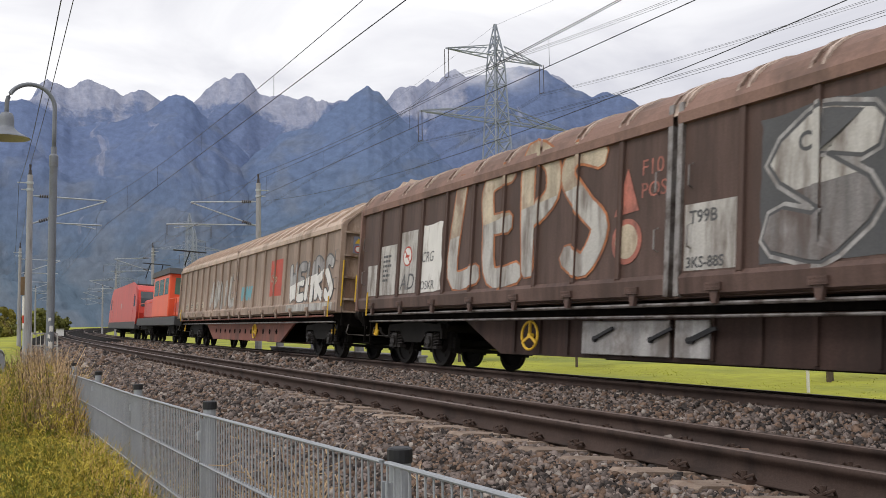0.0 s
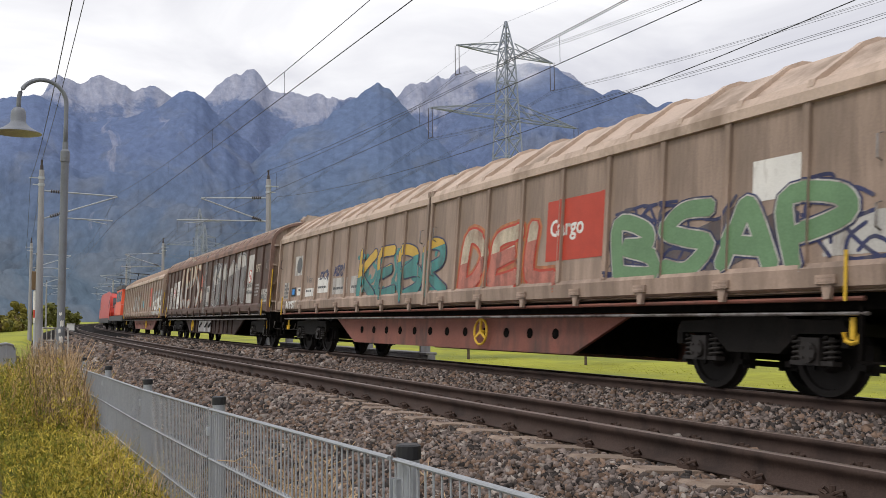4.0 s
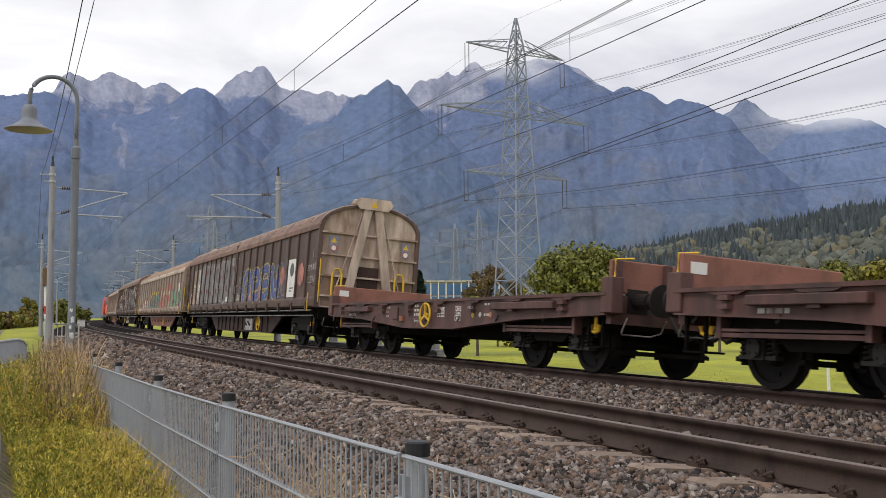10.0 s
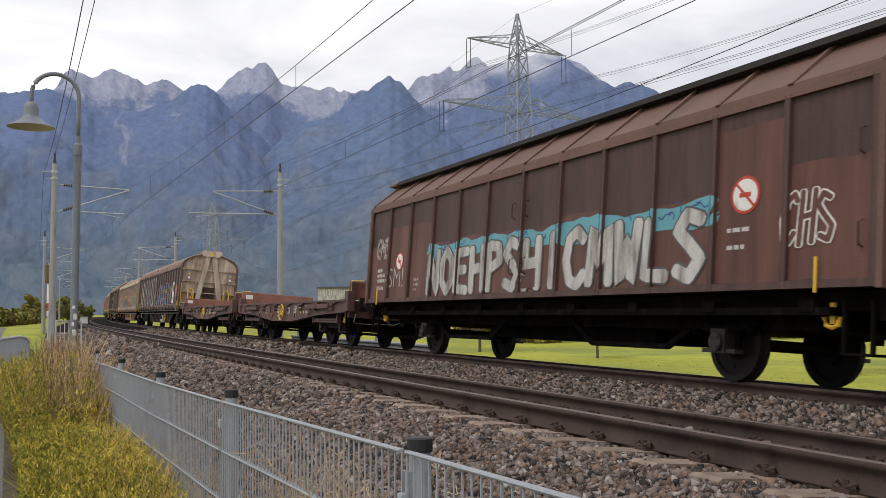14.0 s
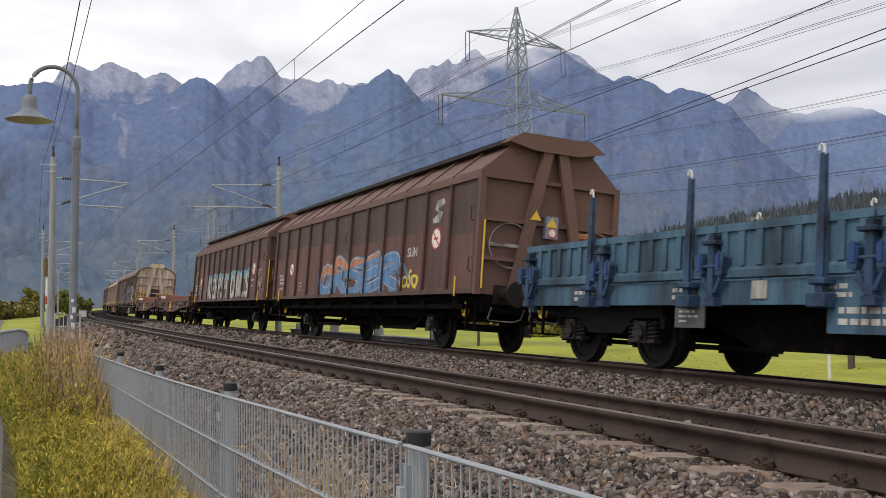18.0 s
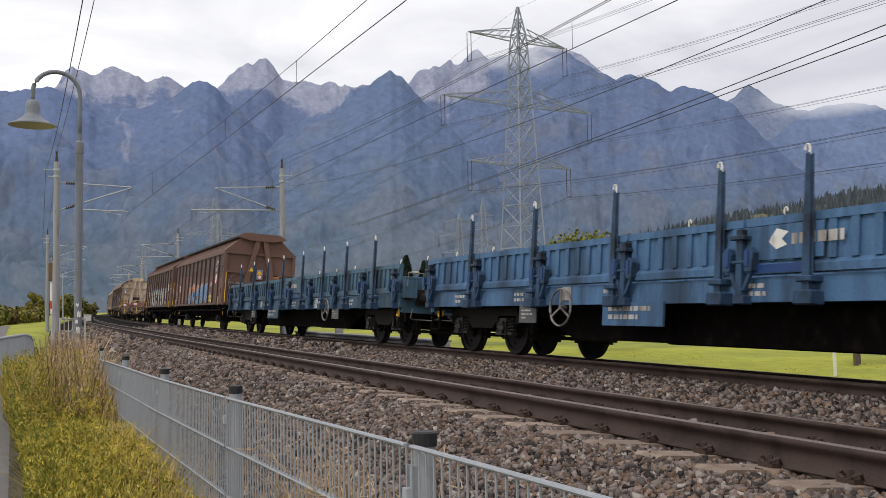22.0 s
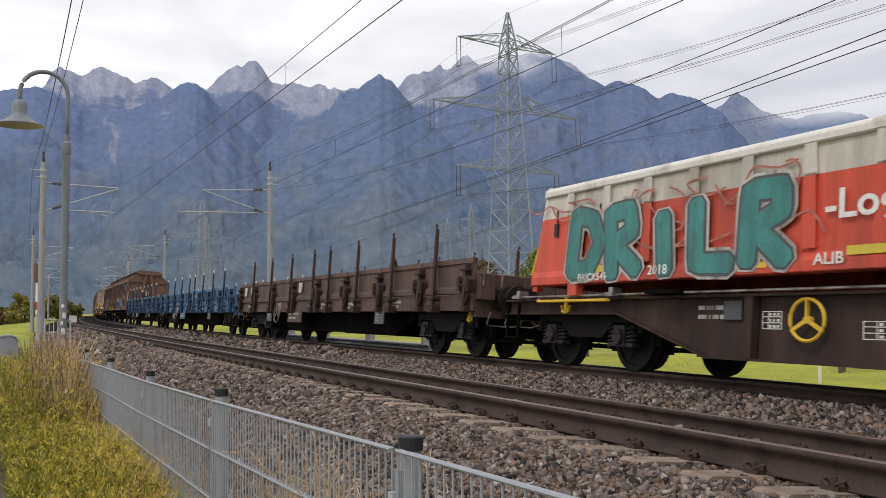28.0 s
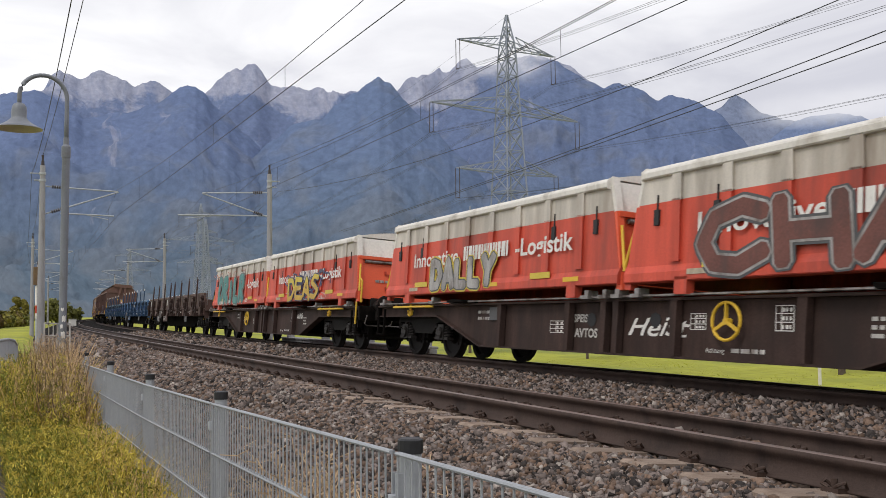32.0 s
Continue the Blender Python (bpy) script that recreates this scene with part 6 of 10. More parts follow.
def bogie(wagon, y):
    """A two-axle bogie: frame, wheelsets that turn, axle boxes and coil springs."""
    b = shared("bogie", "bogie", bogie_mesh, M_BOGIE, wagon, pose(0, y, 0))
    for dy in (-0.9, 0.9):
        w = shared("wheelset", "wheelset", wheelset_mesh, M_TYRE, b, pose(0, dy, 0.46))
        WHEELS.append(w)
        for rz in (0, 180):
            shared("axle_box", "axle_box", axle_box_mesh, M_SPRING, b, pose(0, dy, 0, 0, 0, rz))
            for k in (-0.22, 0.22):
                x = -1.015 if rz == 0 else 1.015
                shared("spring", "spring", spring_mesh, M_SPRING, b, pose(x, dy + k, 0.38))
    return b


def buffer_mesh():
    bm = B()
    tube(bm, (0, 0, 1.04), (0, 0.32, 1.04), 0.115, seg=14)
    tube(bm, (0, 0.30, 1.04), (0, 0.58, 1.04), 0.085, seg=14)
    tube(bm, (0, 0.58, 1.04), (0, 0.62, 1.04), 0.225, seg=20)
    box(bm, -0.17, 0.17, -0.04, 0.02, 0.87, 1.21)
    return bm


def coupling_mesh():
    bm = B()
    tube(bm, (0, -0.05, 1.02), (0, 0.30, 1.00), 0.05, seg=8)
    for s in (-0.06, 0.06):
        path_tube(bm, [(s, 0.28, 1.02), (s, 0.34, 0.85), (s, 0.42, 0.78), (s, 0.60, 0.93)], 0.022, 6)
    path_tube(bm, [(-0.35, 0.02, 0.92), (-0.38, 0.28, 0.66), (-0.33, 0.48, 0.56), (-0.30, 0.62, 0.60)], 0.028, 7)
    path_tube(bm, [(0.35, 0.02, 0.92), (0.38, 0.28, 0.66), (0.33, 0.48, 0.56), (0.30, 0.62, 0.60)], 0.028, 7)
    return bm


def step_mesh():
    """A shunter's step under the wagon's corner, with its handrail."""
    bm = B()
    box(bm, -1.34, -1.02, -0.20, 0.20, 0.44, 0.47)
    for y in (-0.18, 0.18):
        box(bm, -1.32, -1.28, y - 0.02, y + 0.02, 0.45, 1.1)
    return bm


def coupler_rail_mesh():
    bm = B()
    path_tube(bm, [(-1.20, 0.0, 0.95), (-1.20, 0.12, 0.72), (-1.10, 0.26, 0.68), (-0.62, 0.26, 0.68), (-0.55, 0.12, 0.74), (-0.55, 0, 0.95)], 0.014, 6)
    return bm


def ends(wagon, half, steps=True):
    """Buffers, screw coupling and hoses, shunter's rails and steps at both ends."""
    for s, rz in ((1, 0), (-1, 180)):
        e = half - 0.62
        m = pose(0, s * e, 0, 0, 0, rz)
        for x in (-0.875, 0.875):
            shared("buffer", "buffer", buffer_mesh, M_BUFFER, wagon, pose(x, s * e, 0, 0, 0, rz))
        shared("coupling", "coupling", coupling_mesh, M_BUFFER, wagon, m)
        shared("shunter_rail", "shunter_rail", coupler_rail_mesh, M_PIPE, wagon, pose(0, s * (e - 0.0), 0) if s > 0 else pose(0, -e - 0.26, 0))
        if steps:
            shared("step", "step", step_mesh, M_UNDER, wagon, pose(0, s * (e - 0.35), 0))
    return wagon


def flat_on_side(ob_name, verts, faces, x, y0, z0, material, parent, ribs=(), proud=0.0, label=""):
    """A painted outline on the near side: u runs towards -Y (as one reads it), v upwards. Where ribs stand proud it lies on them."""
    bm = B()
    vs = [bm.verts.new((x - (d[0] if d else 0.0), y0 - u, z0 + v)) for u, v, *d in verts]
    for f in faces:
        if len(set(f)) > 2:
            try:
                bm.faces.new([vs[i] for i in f])
            except ValueError:
                pass
    if ribs:
        ys = [v.co.y for v in bm.verts]
        lo, hi = min(ys), max(ys)
        for a, b in ribs:
            for c in (a, b):
                if lo < c < hi:
                    r = bmesh.ops.bisect_plane(bm, geom=bm.verts[:] + bm.edges[:] + bm.faces[:], plane_co=(0, c, 0), plane_no=(0, 1, 0))
                    cut = [g for g in r["geom_cut"] if isinstance(g, bmesh.types.BMEdge)]
                    bmesh.ops.split_edges(bm, edges=cut)
        done = set()
        for f in bm.faces:
            c = f.calc_center_median().y
            if any(a < c < b for a, b in ribs):
                for v in f.verts:
                    if v not in done:
                        v.co.x -= proud
                        done.add(v)
    for f in bm.faces:
        f.normal_update()
        if f.normal.x > 0:
            f.normal_flip()
    return part(ob_name, bm, material, parent, label)


def word(parent, text, y0, z0, size, material, x, bold=0.0, squeeze=1.0, shear=0.0, ribs=(), proud=0.0, name="lettering", label="", width=0.0, wild=0.0):
    v, f = letters(text, size, bold, shear, squeeze, width, wild)
    return flat_on_side(name, v, f, x, y0, z0, material, parent, ribs, proud, label)


# letters as a spraying arm draws them: strokes in a unit square
GLYPHS = {
    "A": [[(0, 0), (0.35, 0.7), (0.5, 1), (0.68, 0.7), (1, 0)], [(0.22, 0.35), (0.8, 0.32)]], "B": [[(0.1, 0), (0.08, 1), (0.75, 0.92), (0.8, 0.66), (0.2, 0.54), (0.92, 0.42), (0.9, 0.08), (0.1, 0.02)]],
    "C": [[(0.95, 0.82), (0.6, 1), (0.15, 0.85), (0, 0.45), (0.2, 0.08), (0.6, 0), (1, 0.2)]], "D": [[(0.1, 0), (0.08, 1), (0.7, 0.9), (1, 0.5), (0.7, 0.06), (0.1, 0.02)]],
    "E": [[(0.95, 0.95), (0.12, 0.92), (0.06, 0.5), (0.1, 0.05), (1, 0.02)], [(0.1, 0.5), (0.8, 0.52)]], "F": [[(0.95, 0.95), (0.1, 0.92), (0.1, 0)], [(0.1, 0.5), (0.75, 0.52)]],
    "G": [[(0.95, 0.85), (0.5, 1), (0.05, 0.7), (0.05, 0.25), (0.5, 0), (0.95, 0.15), (0.95, 0.48), (0.55, 0.48)]], "H": [[(0.05, 1), (0.08, 0)], [(0.92, 1), (0.95, 0)], [(0.06, 0.5), (0.94, 0.52)]],
    "I": [[(0.5, 1), (0.5, 0)]], "K": [[(0.1, 1), (0.1, 0)], [(0.95, 1), (0.2, 0.5), (1, 0)]], "L": [[(0.1, 1), (0.06, 0.08), (0.95, 0.04)]], "M": [[(0, 0), (0.1, 1), (0.5, 0.35), (0.9, 1), (1, 0)]],
    "N": [[(0.05, 0), (0.08, 1), (0.92, 0), (0.95, 1)]], "O": [[(0.5, 1), (0.08, 0.75), (0.05, 0.25), (0.5, 0), (0.95, 0.25), (0.92, 0.75), (0.45, 1)]], "P": [[(0.1, 0), (0.08, 0.98), (0.8, 0.94), (0.92, 0.62), (0.15, 0.45)]],
    "R": [[(0.1, 0), (0.08, 0.98), (0.8, 0.94), (0.88, 0.62), (0.2, 0.48), (1, 0)]], "S": [[(0.95, 0.88), (0.4, 1), (0.06, 0.75), (0.5, 0.52), (0.94, 0.28), (0.55, 0), (0.02, 0.12)]], "T": [[(0, 0.95), (1, 0.97)], [(0.5, 0.95), (0.5, 0)]],
    "U": [[(0.08, 1), (0.06, 0.25), (0.45, 0), (0.9, 0.22), (0.95, 1)]], "W": [[(0, 1), (0.22, 0), (0.5, 0.7), (0.78, 0), (1, 1)]], "Y": [[(0, 1), (0.5, 0.5), (1, 1)], [(0.5, 0.5), (0.45, 0)]],
    "n": [[(0.05, 0), (0.02, 0.6), (0.35, 1), (0.85, 0.85), (0.95, 0)]], "e": [[(0.1, 0.48), (0.9, 0.52), (0.75, 0.95), (0.25, 0.95), (0.02, 0.45), (0.3, 0.02), (0.95, 0.12)]],
    "u": [[(0.2, 1), (0.05, 0.75), (0.3, 0.15), (0.75, 0.05), (0.9, 0.5), (0.8, 0.95)]], "i": [[(0.5, 0.85), (0.5, 0)]],
}


def glide(pts, n=5):
    """A smooth line through points."""
    out = []
    for i in range(len(pts) - 1):
        p0, p1, p2, p3 = pts[max(i - 1, 0)], pts[i], pts[i + 1], pts[min(i + 2, len(pts) - 1)]
        for k in range(n):
            t = k / n
            out.append(tuple(0.5 * (2 * b + (c - a) * t + (2 * a - 5 * b + 4 * c - d) * t * t + (3 * b - a - 3 * c + d) * t ** 3) for a, b, c, d in zip(p0, p1, p2, p3)))
    return out + [pts[-1]]


def ribbon(pts, w):
    """The outline of a stroke of width w with blunt round ends."""
    v, f = [], []
    n = len(pts)
    for i, (x, y) in enumerate(pts):
        (ax, ay), (bx, by) = pts[max(i - 1, 0)], pts[min(i + 1, n - 1)]
        d = math.hypot(bx - ax, by - ay) or 1.0
        nx, ny = -(by - ay) / d * w / 2, (bx - ax) / d * w / 2
        ex, ey = (bx - ax) / d * w * 0.3, (by - ay) / d * w * 0.3
        if i == 0:
            v += [(x - ex + nx * 0.55, y - ey + ny * 0.55), (x - ex - nx * 0.55, y - ey - ny * 0.55)]
        v += [(x + nx, y + ny), (x - nx, y - ny)]
        if i == n - 1:
            v += [(x + ex + nx * 0.55, y + ey + ny * 0.55), (x + ex - nx * 0.55, y + ey - ny * 0.55)]
    for i in range(len(v) // 2 - 1):
        f.append((2 * i, 2 * i + 1, 2 * i + 3, 2 * i + 2))
    return v, f


def strokes(text, size, width, wild, seed, block, w):
    """The strokes of a sprayed word, letter by letter, leaning and crowding each other."""
    rng = random.Random(seed)
    pitch = width / len(text)
    out = []
    for i, ch in enumerate(text):
        x0 = (i + 0.5) * pitch
        sx, sy = max(pitch * 0.42, pitch * rng.uniform(0.98, 1.10) - w * 0.9), size * rng.uniform(1 - 0.12 * min(wild, 1), 1.0)
        lean, dz, tip = rng.uniform(-0.16, 0.22) * min(wild, 1.4), rng.uniform(-0.04, 0.05) * size * min(wild, 1), rng.uniform(-0.10, 0.10) * wild
        letter = []
        for st in GLYPHS[ch]:
            pts = [(x0 + (u - 0.5) * sx + lean * (v - 0.5) * sy * 0.6, dz + v * sy + tip * (u - 0.5) * sx) for u, v in st]
            pts = [(u + 0.05 * wild * size * noise.noise((u * 1.7, v * 1.7, seed)), v + 0.05 * wild * size * noise.noise((u * 1.7, v * 1.7, seed + 5))) for u, v in pts]
            if block:
                q = []
                for a, b in zip(pts, pts[1:]):
                    q += [a, (a[0] * 0.9 + b[0] * 0.1, a[1] * 0.9 + b[1] * 0.1), (a[0] * 0.1 + b[0] * 0.9, a[1] * 0.1 + b[1] * 0.9)]
                letter.append(q + [pts[-1]])
            else:
                letter.append(glide(pts))
        out.append(letter)
    return out


def sprayed(parent, lines, w, material, x, y0, z0, name, ribs=(), proud=0.0, label=""):
    """Strokes of paint of width w, each bit of a stroke laid a hair over the last."""
    v, f = [], []
    total = sum(len(line) + 2 for line in lines)
    for line in lines:
        a, b = ribbon(line, w)
        f += [tuple(i + len(v) for i in q) for q in b]
        k = len(v)
        v += [(p[0], p[1], 0.0018 * (k + 2 * (i // 2)) / (2 * total)) for i, p in enumerate(a)]
    return flat_on_side(name, v, f, x, y0, z0, material, parent, ribs, proud, label)


def piece(parent, text, y0, z0, size, fill, edge, x, width, fat=0.05, rim=0.05, ribs=(), proud=0.0, glow=None, label="", wild=1.0, shade=None, block=False, thick=0.17, curl=False):
    """A sprayed piece: fat bent letters with an outline and a halo behind; shade: a second colour that fills their lower halves."""
    w = thick * size + fat
    for i, letter in enumerate(strokes(text, size - w * 0.8, width, wild, len(text) * 7 + ord(text[0]), block, w)):
        lines = [[(u, v + w * 0.4) for u, v in ln] for ln in letter]
        xi = x - 0.0019 * (i % 2)
        if glow:
            sprayed(parent, lines, w + rim * 4.2, glow, xi, y0, z0, "graffiti_halo", ribs, proud)
        sprayed(parent, lines, w + rim * 2, edge, xi - 0.004, y0, z0, "graffiti_outline", ribs, proud)
        ob = sprayed(parent, lines, w, fill, xi - 0.008, y0, z0, "graffiti_letter", ribs, proud, label)
        if curl:
            edges = []
            for ln in lines:
                for sd in (-1, 1):
                    pts = []
                    for j in range(len(ln) * 4 - 4):
                        t, f = divmod(j, 4)
                        (ax, ay), (bx, by) = ln[t], ln[t + 1]
                        d = math.hypot(bx - ax, by - ay) or 1.0
                        off = sd * (w / 2 + rim * 0.6 + rim * 0.9 * math.sin(j * 1.9))
                        pts.append((ax + (bx - ax) * f / 4 - (by - ay) / d * off, ay + (by - ay) * f / 4 + (bx - ax) / d * off))
                    edges.append(pts)
            sprayed(parent, edges, rim * 0.8, edge, xi - 0.012, y0, z0, "graffiti_curl", ribs, proud)
        if shade:
            bm = B()
            bm.from_mesh(ob.data)
            bmesh.ops.bisect_plane(bm, geom=bm.verts[:] + bm.edges[:] + bm.faces[:], plane_co=(0, y0, z0 + size * 0.42), plane_no=(0, 0.12, 1), clear_outer=True)
            for v in bm.verts:
                v.co.x -= 0.004
            part("graffiti_shade", bm, shade, parent)


def squiggles(parent, y0, y1, z0, z1, material, x, n, w, reach=0.3, seed=0, ribs=(), proud=0.0, name="overspray"):
    """Loose curling lines and flicks of spray."""
    rng = random.Random(seed)
    lines = []
    for _ in range(n):
        u, v, a = rng.uniform(0, y0 - y1), rng.uniform(0, z1 - z0), rng.uniform(0, 6.3)
        pts = [(u, v)]
        for _ in range(rng.randint(2, 4)):
            a += rng.uniform(-1.5, 1.5)
            u, v = u + reach * math.cos(a) * rng.uniform(0.4, 1), min(max(v + reach * math.sin(a) * rng.uniform(0.4, 1), 0), z1 - z0)
            pts.append((u, v))
        lines.append(glide(pts, 4))
    return tagged(sprayed(parent, lines, w, material, x, y0, z0, name, ribs, proud), kind="stuff")


def patch(parent, y0, y1, z0, z1, material, x, ribs=(), proud=0.0, name="painted_patch", wob=0.0, seed=0):
    """A painted rectangle on the near side, its edge a little uneven if wob is given."""
    n = max(12, int((y0 - y1) * 5)) if wob else 1
    k = (y0 - y1) * 1.6
    pts = []
    for a, b in (((0, 0), (1, 0)), ((1, 0), (1, 1)), ((1, 1), (0, 1)), ((0, 1), (0, 0))):
        for i in range(n):
            t = i / n
            u, v = a[0] + (b[0] - a[0]) * t, a[1] + (b[1] - a[1]) * t
            w = wob * noise.fractal((u * k + seed, v * 5, seed * 1.7), 0.9, 2.0, 4)
            pts.append((u * (y0 - y1) + w, v * (z1 - z0) + w))
    return flat_on_side(name, pts, [tuple(range(len(pts)))], x, y0, z0, material, parent, ribs, proud)


def bars(parent, y0, z0, rows, x, material=None, h=0.07, gap=0.05, seed=1, name="stencilling"):
    """Small stencilled writing that cannot be read: rows of short bars; rows: their lengths."""
    rng = random.Random(seed)
    v, f = [], []
    for r, length in enumerate(rows):
        u = 0.0
        while u < length - 0.03:
            w = min(rng.uniform(0.05, 0.16), length - u)
            z = -r * (h + gap)
            k = len(v)
            v += [(u, z), (u + w, z), (u + w, z + h), (u, z + h)]
            f.append((k, k + 1, k + 2, k + 3))
            u += w + 0.03
    return tagged(flat_on_side(name, v, f, x, y0, z0, material or M_DIRTYWHITE, parent), kind="stuff")


def sign_round(parent, y, z, r, x, crossed=True):
    bm = B()
    disc_x(bm, x, y, z, r, 0.004, 24)
    s = part("round_sign", bm, M_REDP, parent, "round red and white warning sign")
    bm = B()
    disc_x(bm, x - 0.003, y, z, r * 0.84, 0.004, 24)
    part("sign_field", bm, M_WHITE, s)
    if crossed:
        bm = B()
        beam(bm, (x - 0.009, y + r * 0.6, z + r * 0.6), (x - 0.009, y - r * 0.6, z - r * 0.6), 0.003, r * 0.14)
        box(bm, x - 0.0095, x - 0.008, y - r * 0.4, y + r * 0.4, z - r * 0.12, z + r * 0.12)
        part("sign_mark", bm, M_REDP, s)


def brake_wheel(parent, y, z, x, r=0.27):
    bm = B()
    ring_x(bm, x - 0.06, y, z, r, 0.022)
    for k in range(3):
        a = math.pi / 2 + 2 * math.pi * k / 3
        beam(bm, (x - 0.06, y, z), (x - 0.06, y + r * math.cos(a), z + r * math.sin(a)), 0.02, 0.045)
    tube(bm, (x, y, z), (x - 0.075, y, z), 0.045, seg=10)
    part("brake_wheel", bm, M_YELLOW, parent, "yellow three-spoked brake handwheel")


def label_frame(parent, y0, z0, w, h, x, seed=0):
    """A white-framed data table: frame, and rows of unreadable writing."""
    t = 0.012
    v, f = [], []
    for a, b, c, d in ((0, 0, w, t), (0, h - t, w, h), (0, 0, t, h), (w - t, 0, w, h), (0, h * 0.33, w, h * 0.33 + t), (0, h * 0.66, w, h * 0.66 + t), (w * 0.3, 0, w * 0.3 + t, h)):
        k = len(v)
        v += [(a, b), (c, b), (c, d), (a, d)]
        f.append((k, k + 1, k + 2, k + 3))
    rng = random.Random(seed)
    for r in range(3):
        for c in range(3):
            u, z = w * (0.36 + 0.2 * c), h * (0.09 + 0.33 * r)
            k = len(v)
            q = w * rng.uniform(0.08, 0.15)
            v += [(u, z), (u + q, z), (u + q, z + h * 0.15), (u, z + h * 0.15)]
            f.append((k, k + 1, k + 2, k + 3))
    return flat_on_side("data_table", v, f, x, y0, z0, M_WHITE, parent, label="white-framed load table")


def yellow_hook(parent, y, z, x):
    bm = B()
    box(bm, x - 0.03, x, y - 0.03, y + 0.03, z, z + 0.26)
    path_tube(bm, [(x - 0.02, y - 0.11, z + 0.08), (x - 0.02, y - 0.08, z - 0.02), (x - 0.02, y, z - 0.05), (x - 0.02, y + 0.08, z - 0.02), (x - 0.02, y + 0.11, z + 0.08)], 0.03, 6)
    part("rope_hook", bm, M_YELLOW, parent, "yellow rope hook")


def handrail(parent, pts, r=0.02, material=None, name="handrail"):
    bm = B()
    path_tube(bm, pts, r, 7)
    part(name, bm, material or M_YELLOW, parent)


# ---- bogie sliding-wall van: 23.24 m, arched roof ----
SW_BODY = 11.05
SW_PANELS = {True: 9, False: 10}   # beige vans, brown vans


ROOF = {"folded": False, "round": False}


def arch(w, z0, rise, n=14, inset=0.0):
    """Points of the roof's arch from the near eave to the far one."""
    if ROOF["folded"]:
        half = [(w - inset, 0.0), (w - inset - 0.02, 0.10), (0.74, 0.74), (0.55, 0.84), (0.2, 0.88)]
        pts = [(-x, z0 + z) for x, z in half]
        return pts + [(-x, z) for x, z in pts[::-1]]
    pts = []
    if ROOF["round"]:
        for i in range(n + 1):
            a = math.pi * i / n
            pts.append((-(w - inset) * math.cos(a), z0 + (rise * 0.80 - inset) * math.sin(a)))
        return pts
    for i in range(n + 1):
        a = math.pi * i / n
        c = math.cos(a)
        pts.append((-(w - inset) * math.copysign(abs(c) ** 0.8, c), z0 + (rise - inset) * math.sin(a) ** 0.75))
    return pts


SHELL = {"body", "wall_panel", "wall_rib", "lower_rail", "eaves_rail", "rail_bracket", "roof_hoop", "roof", "middle_post", "door_handle", "end_frame", "end_wall", "end_rib", "end_sheet", "gear_niche",
         "stay", "a_frame", "strut_foot", "ridge_cap", "handrail", "warning_sign", "triangle", "disc", "disc_field", "ridge", "roof_rib", "end_handwheel"}
WIDE = set()


def heighten(van, rise):
    """The brown vans are taller than the beige ones."""
    for ob in van.children_recursive:
        if ob.type != "MESH" or ob.name.split(".")[0] not in SHELL:
            continue
        if ob.data.name not in WIDE:
            WIDE.add(ob.data.name)
            for v in ob.data.vertices:
                if v.co.z > 1.65:
                    v.co.z = 1.65 + (v.co.z - 1.65) * rise


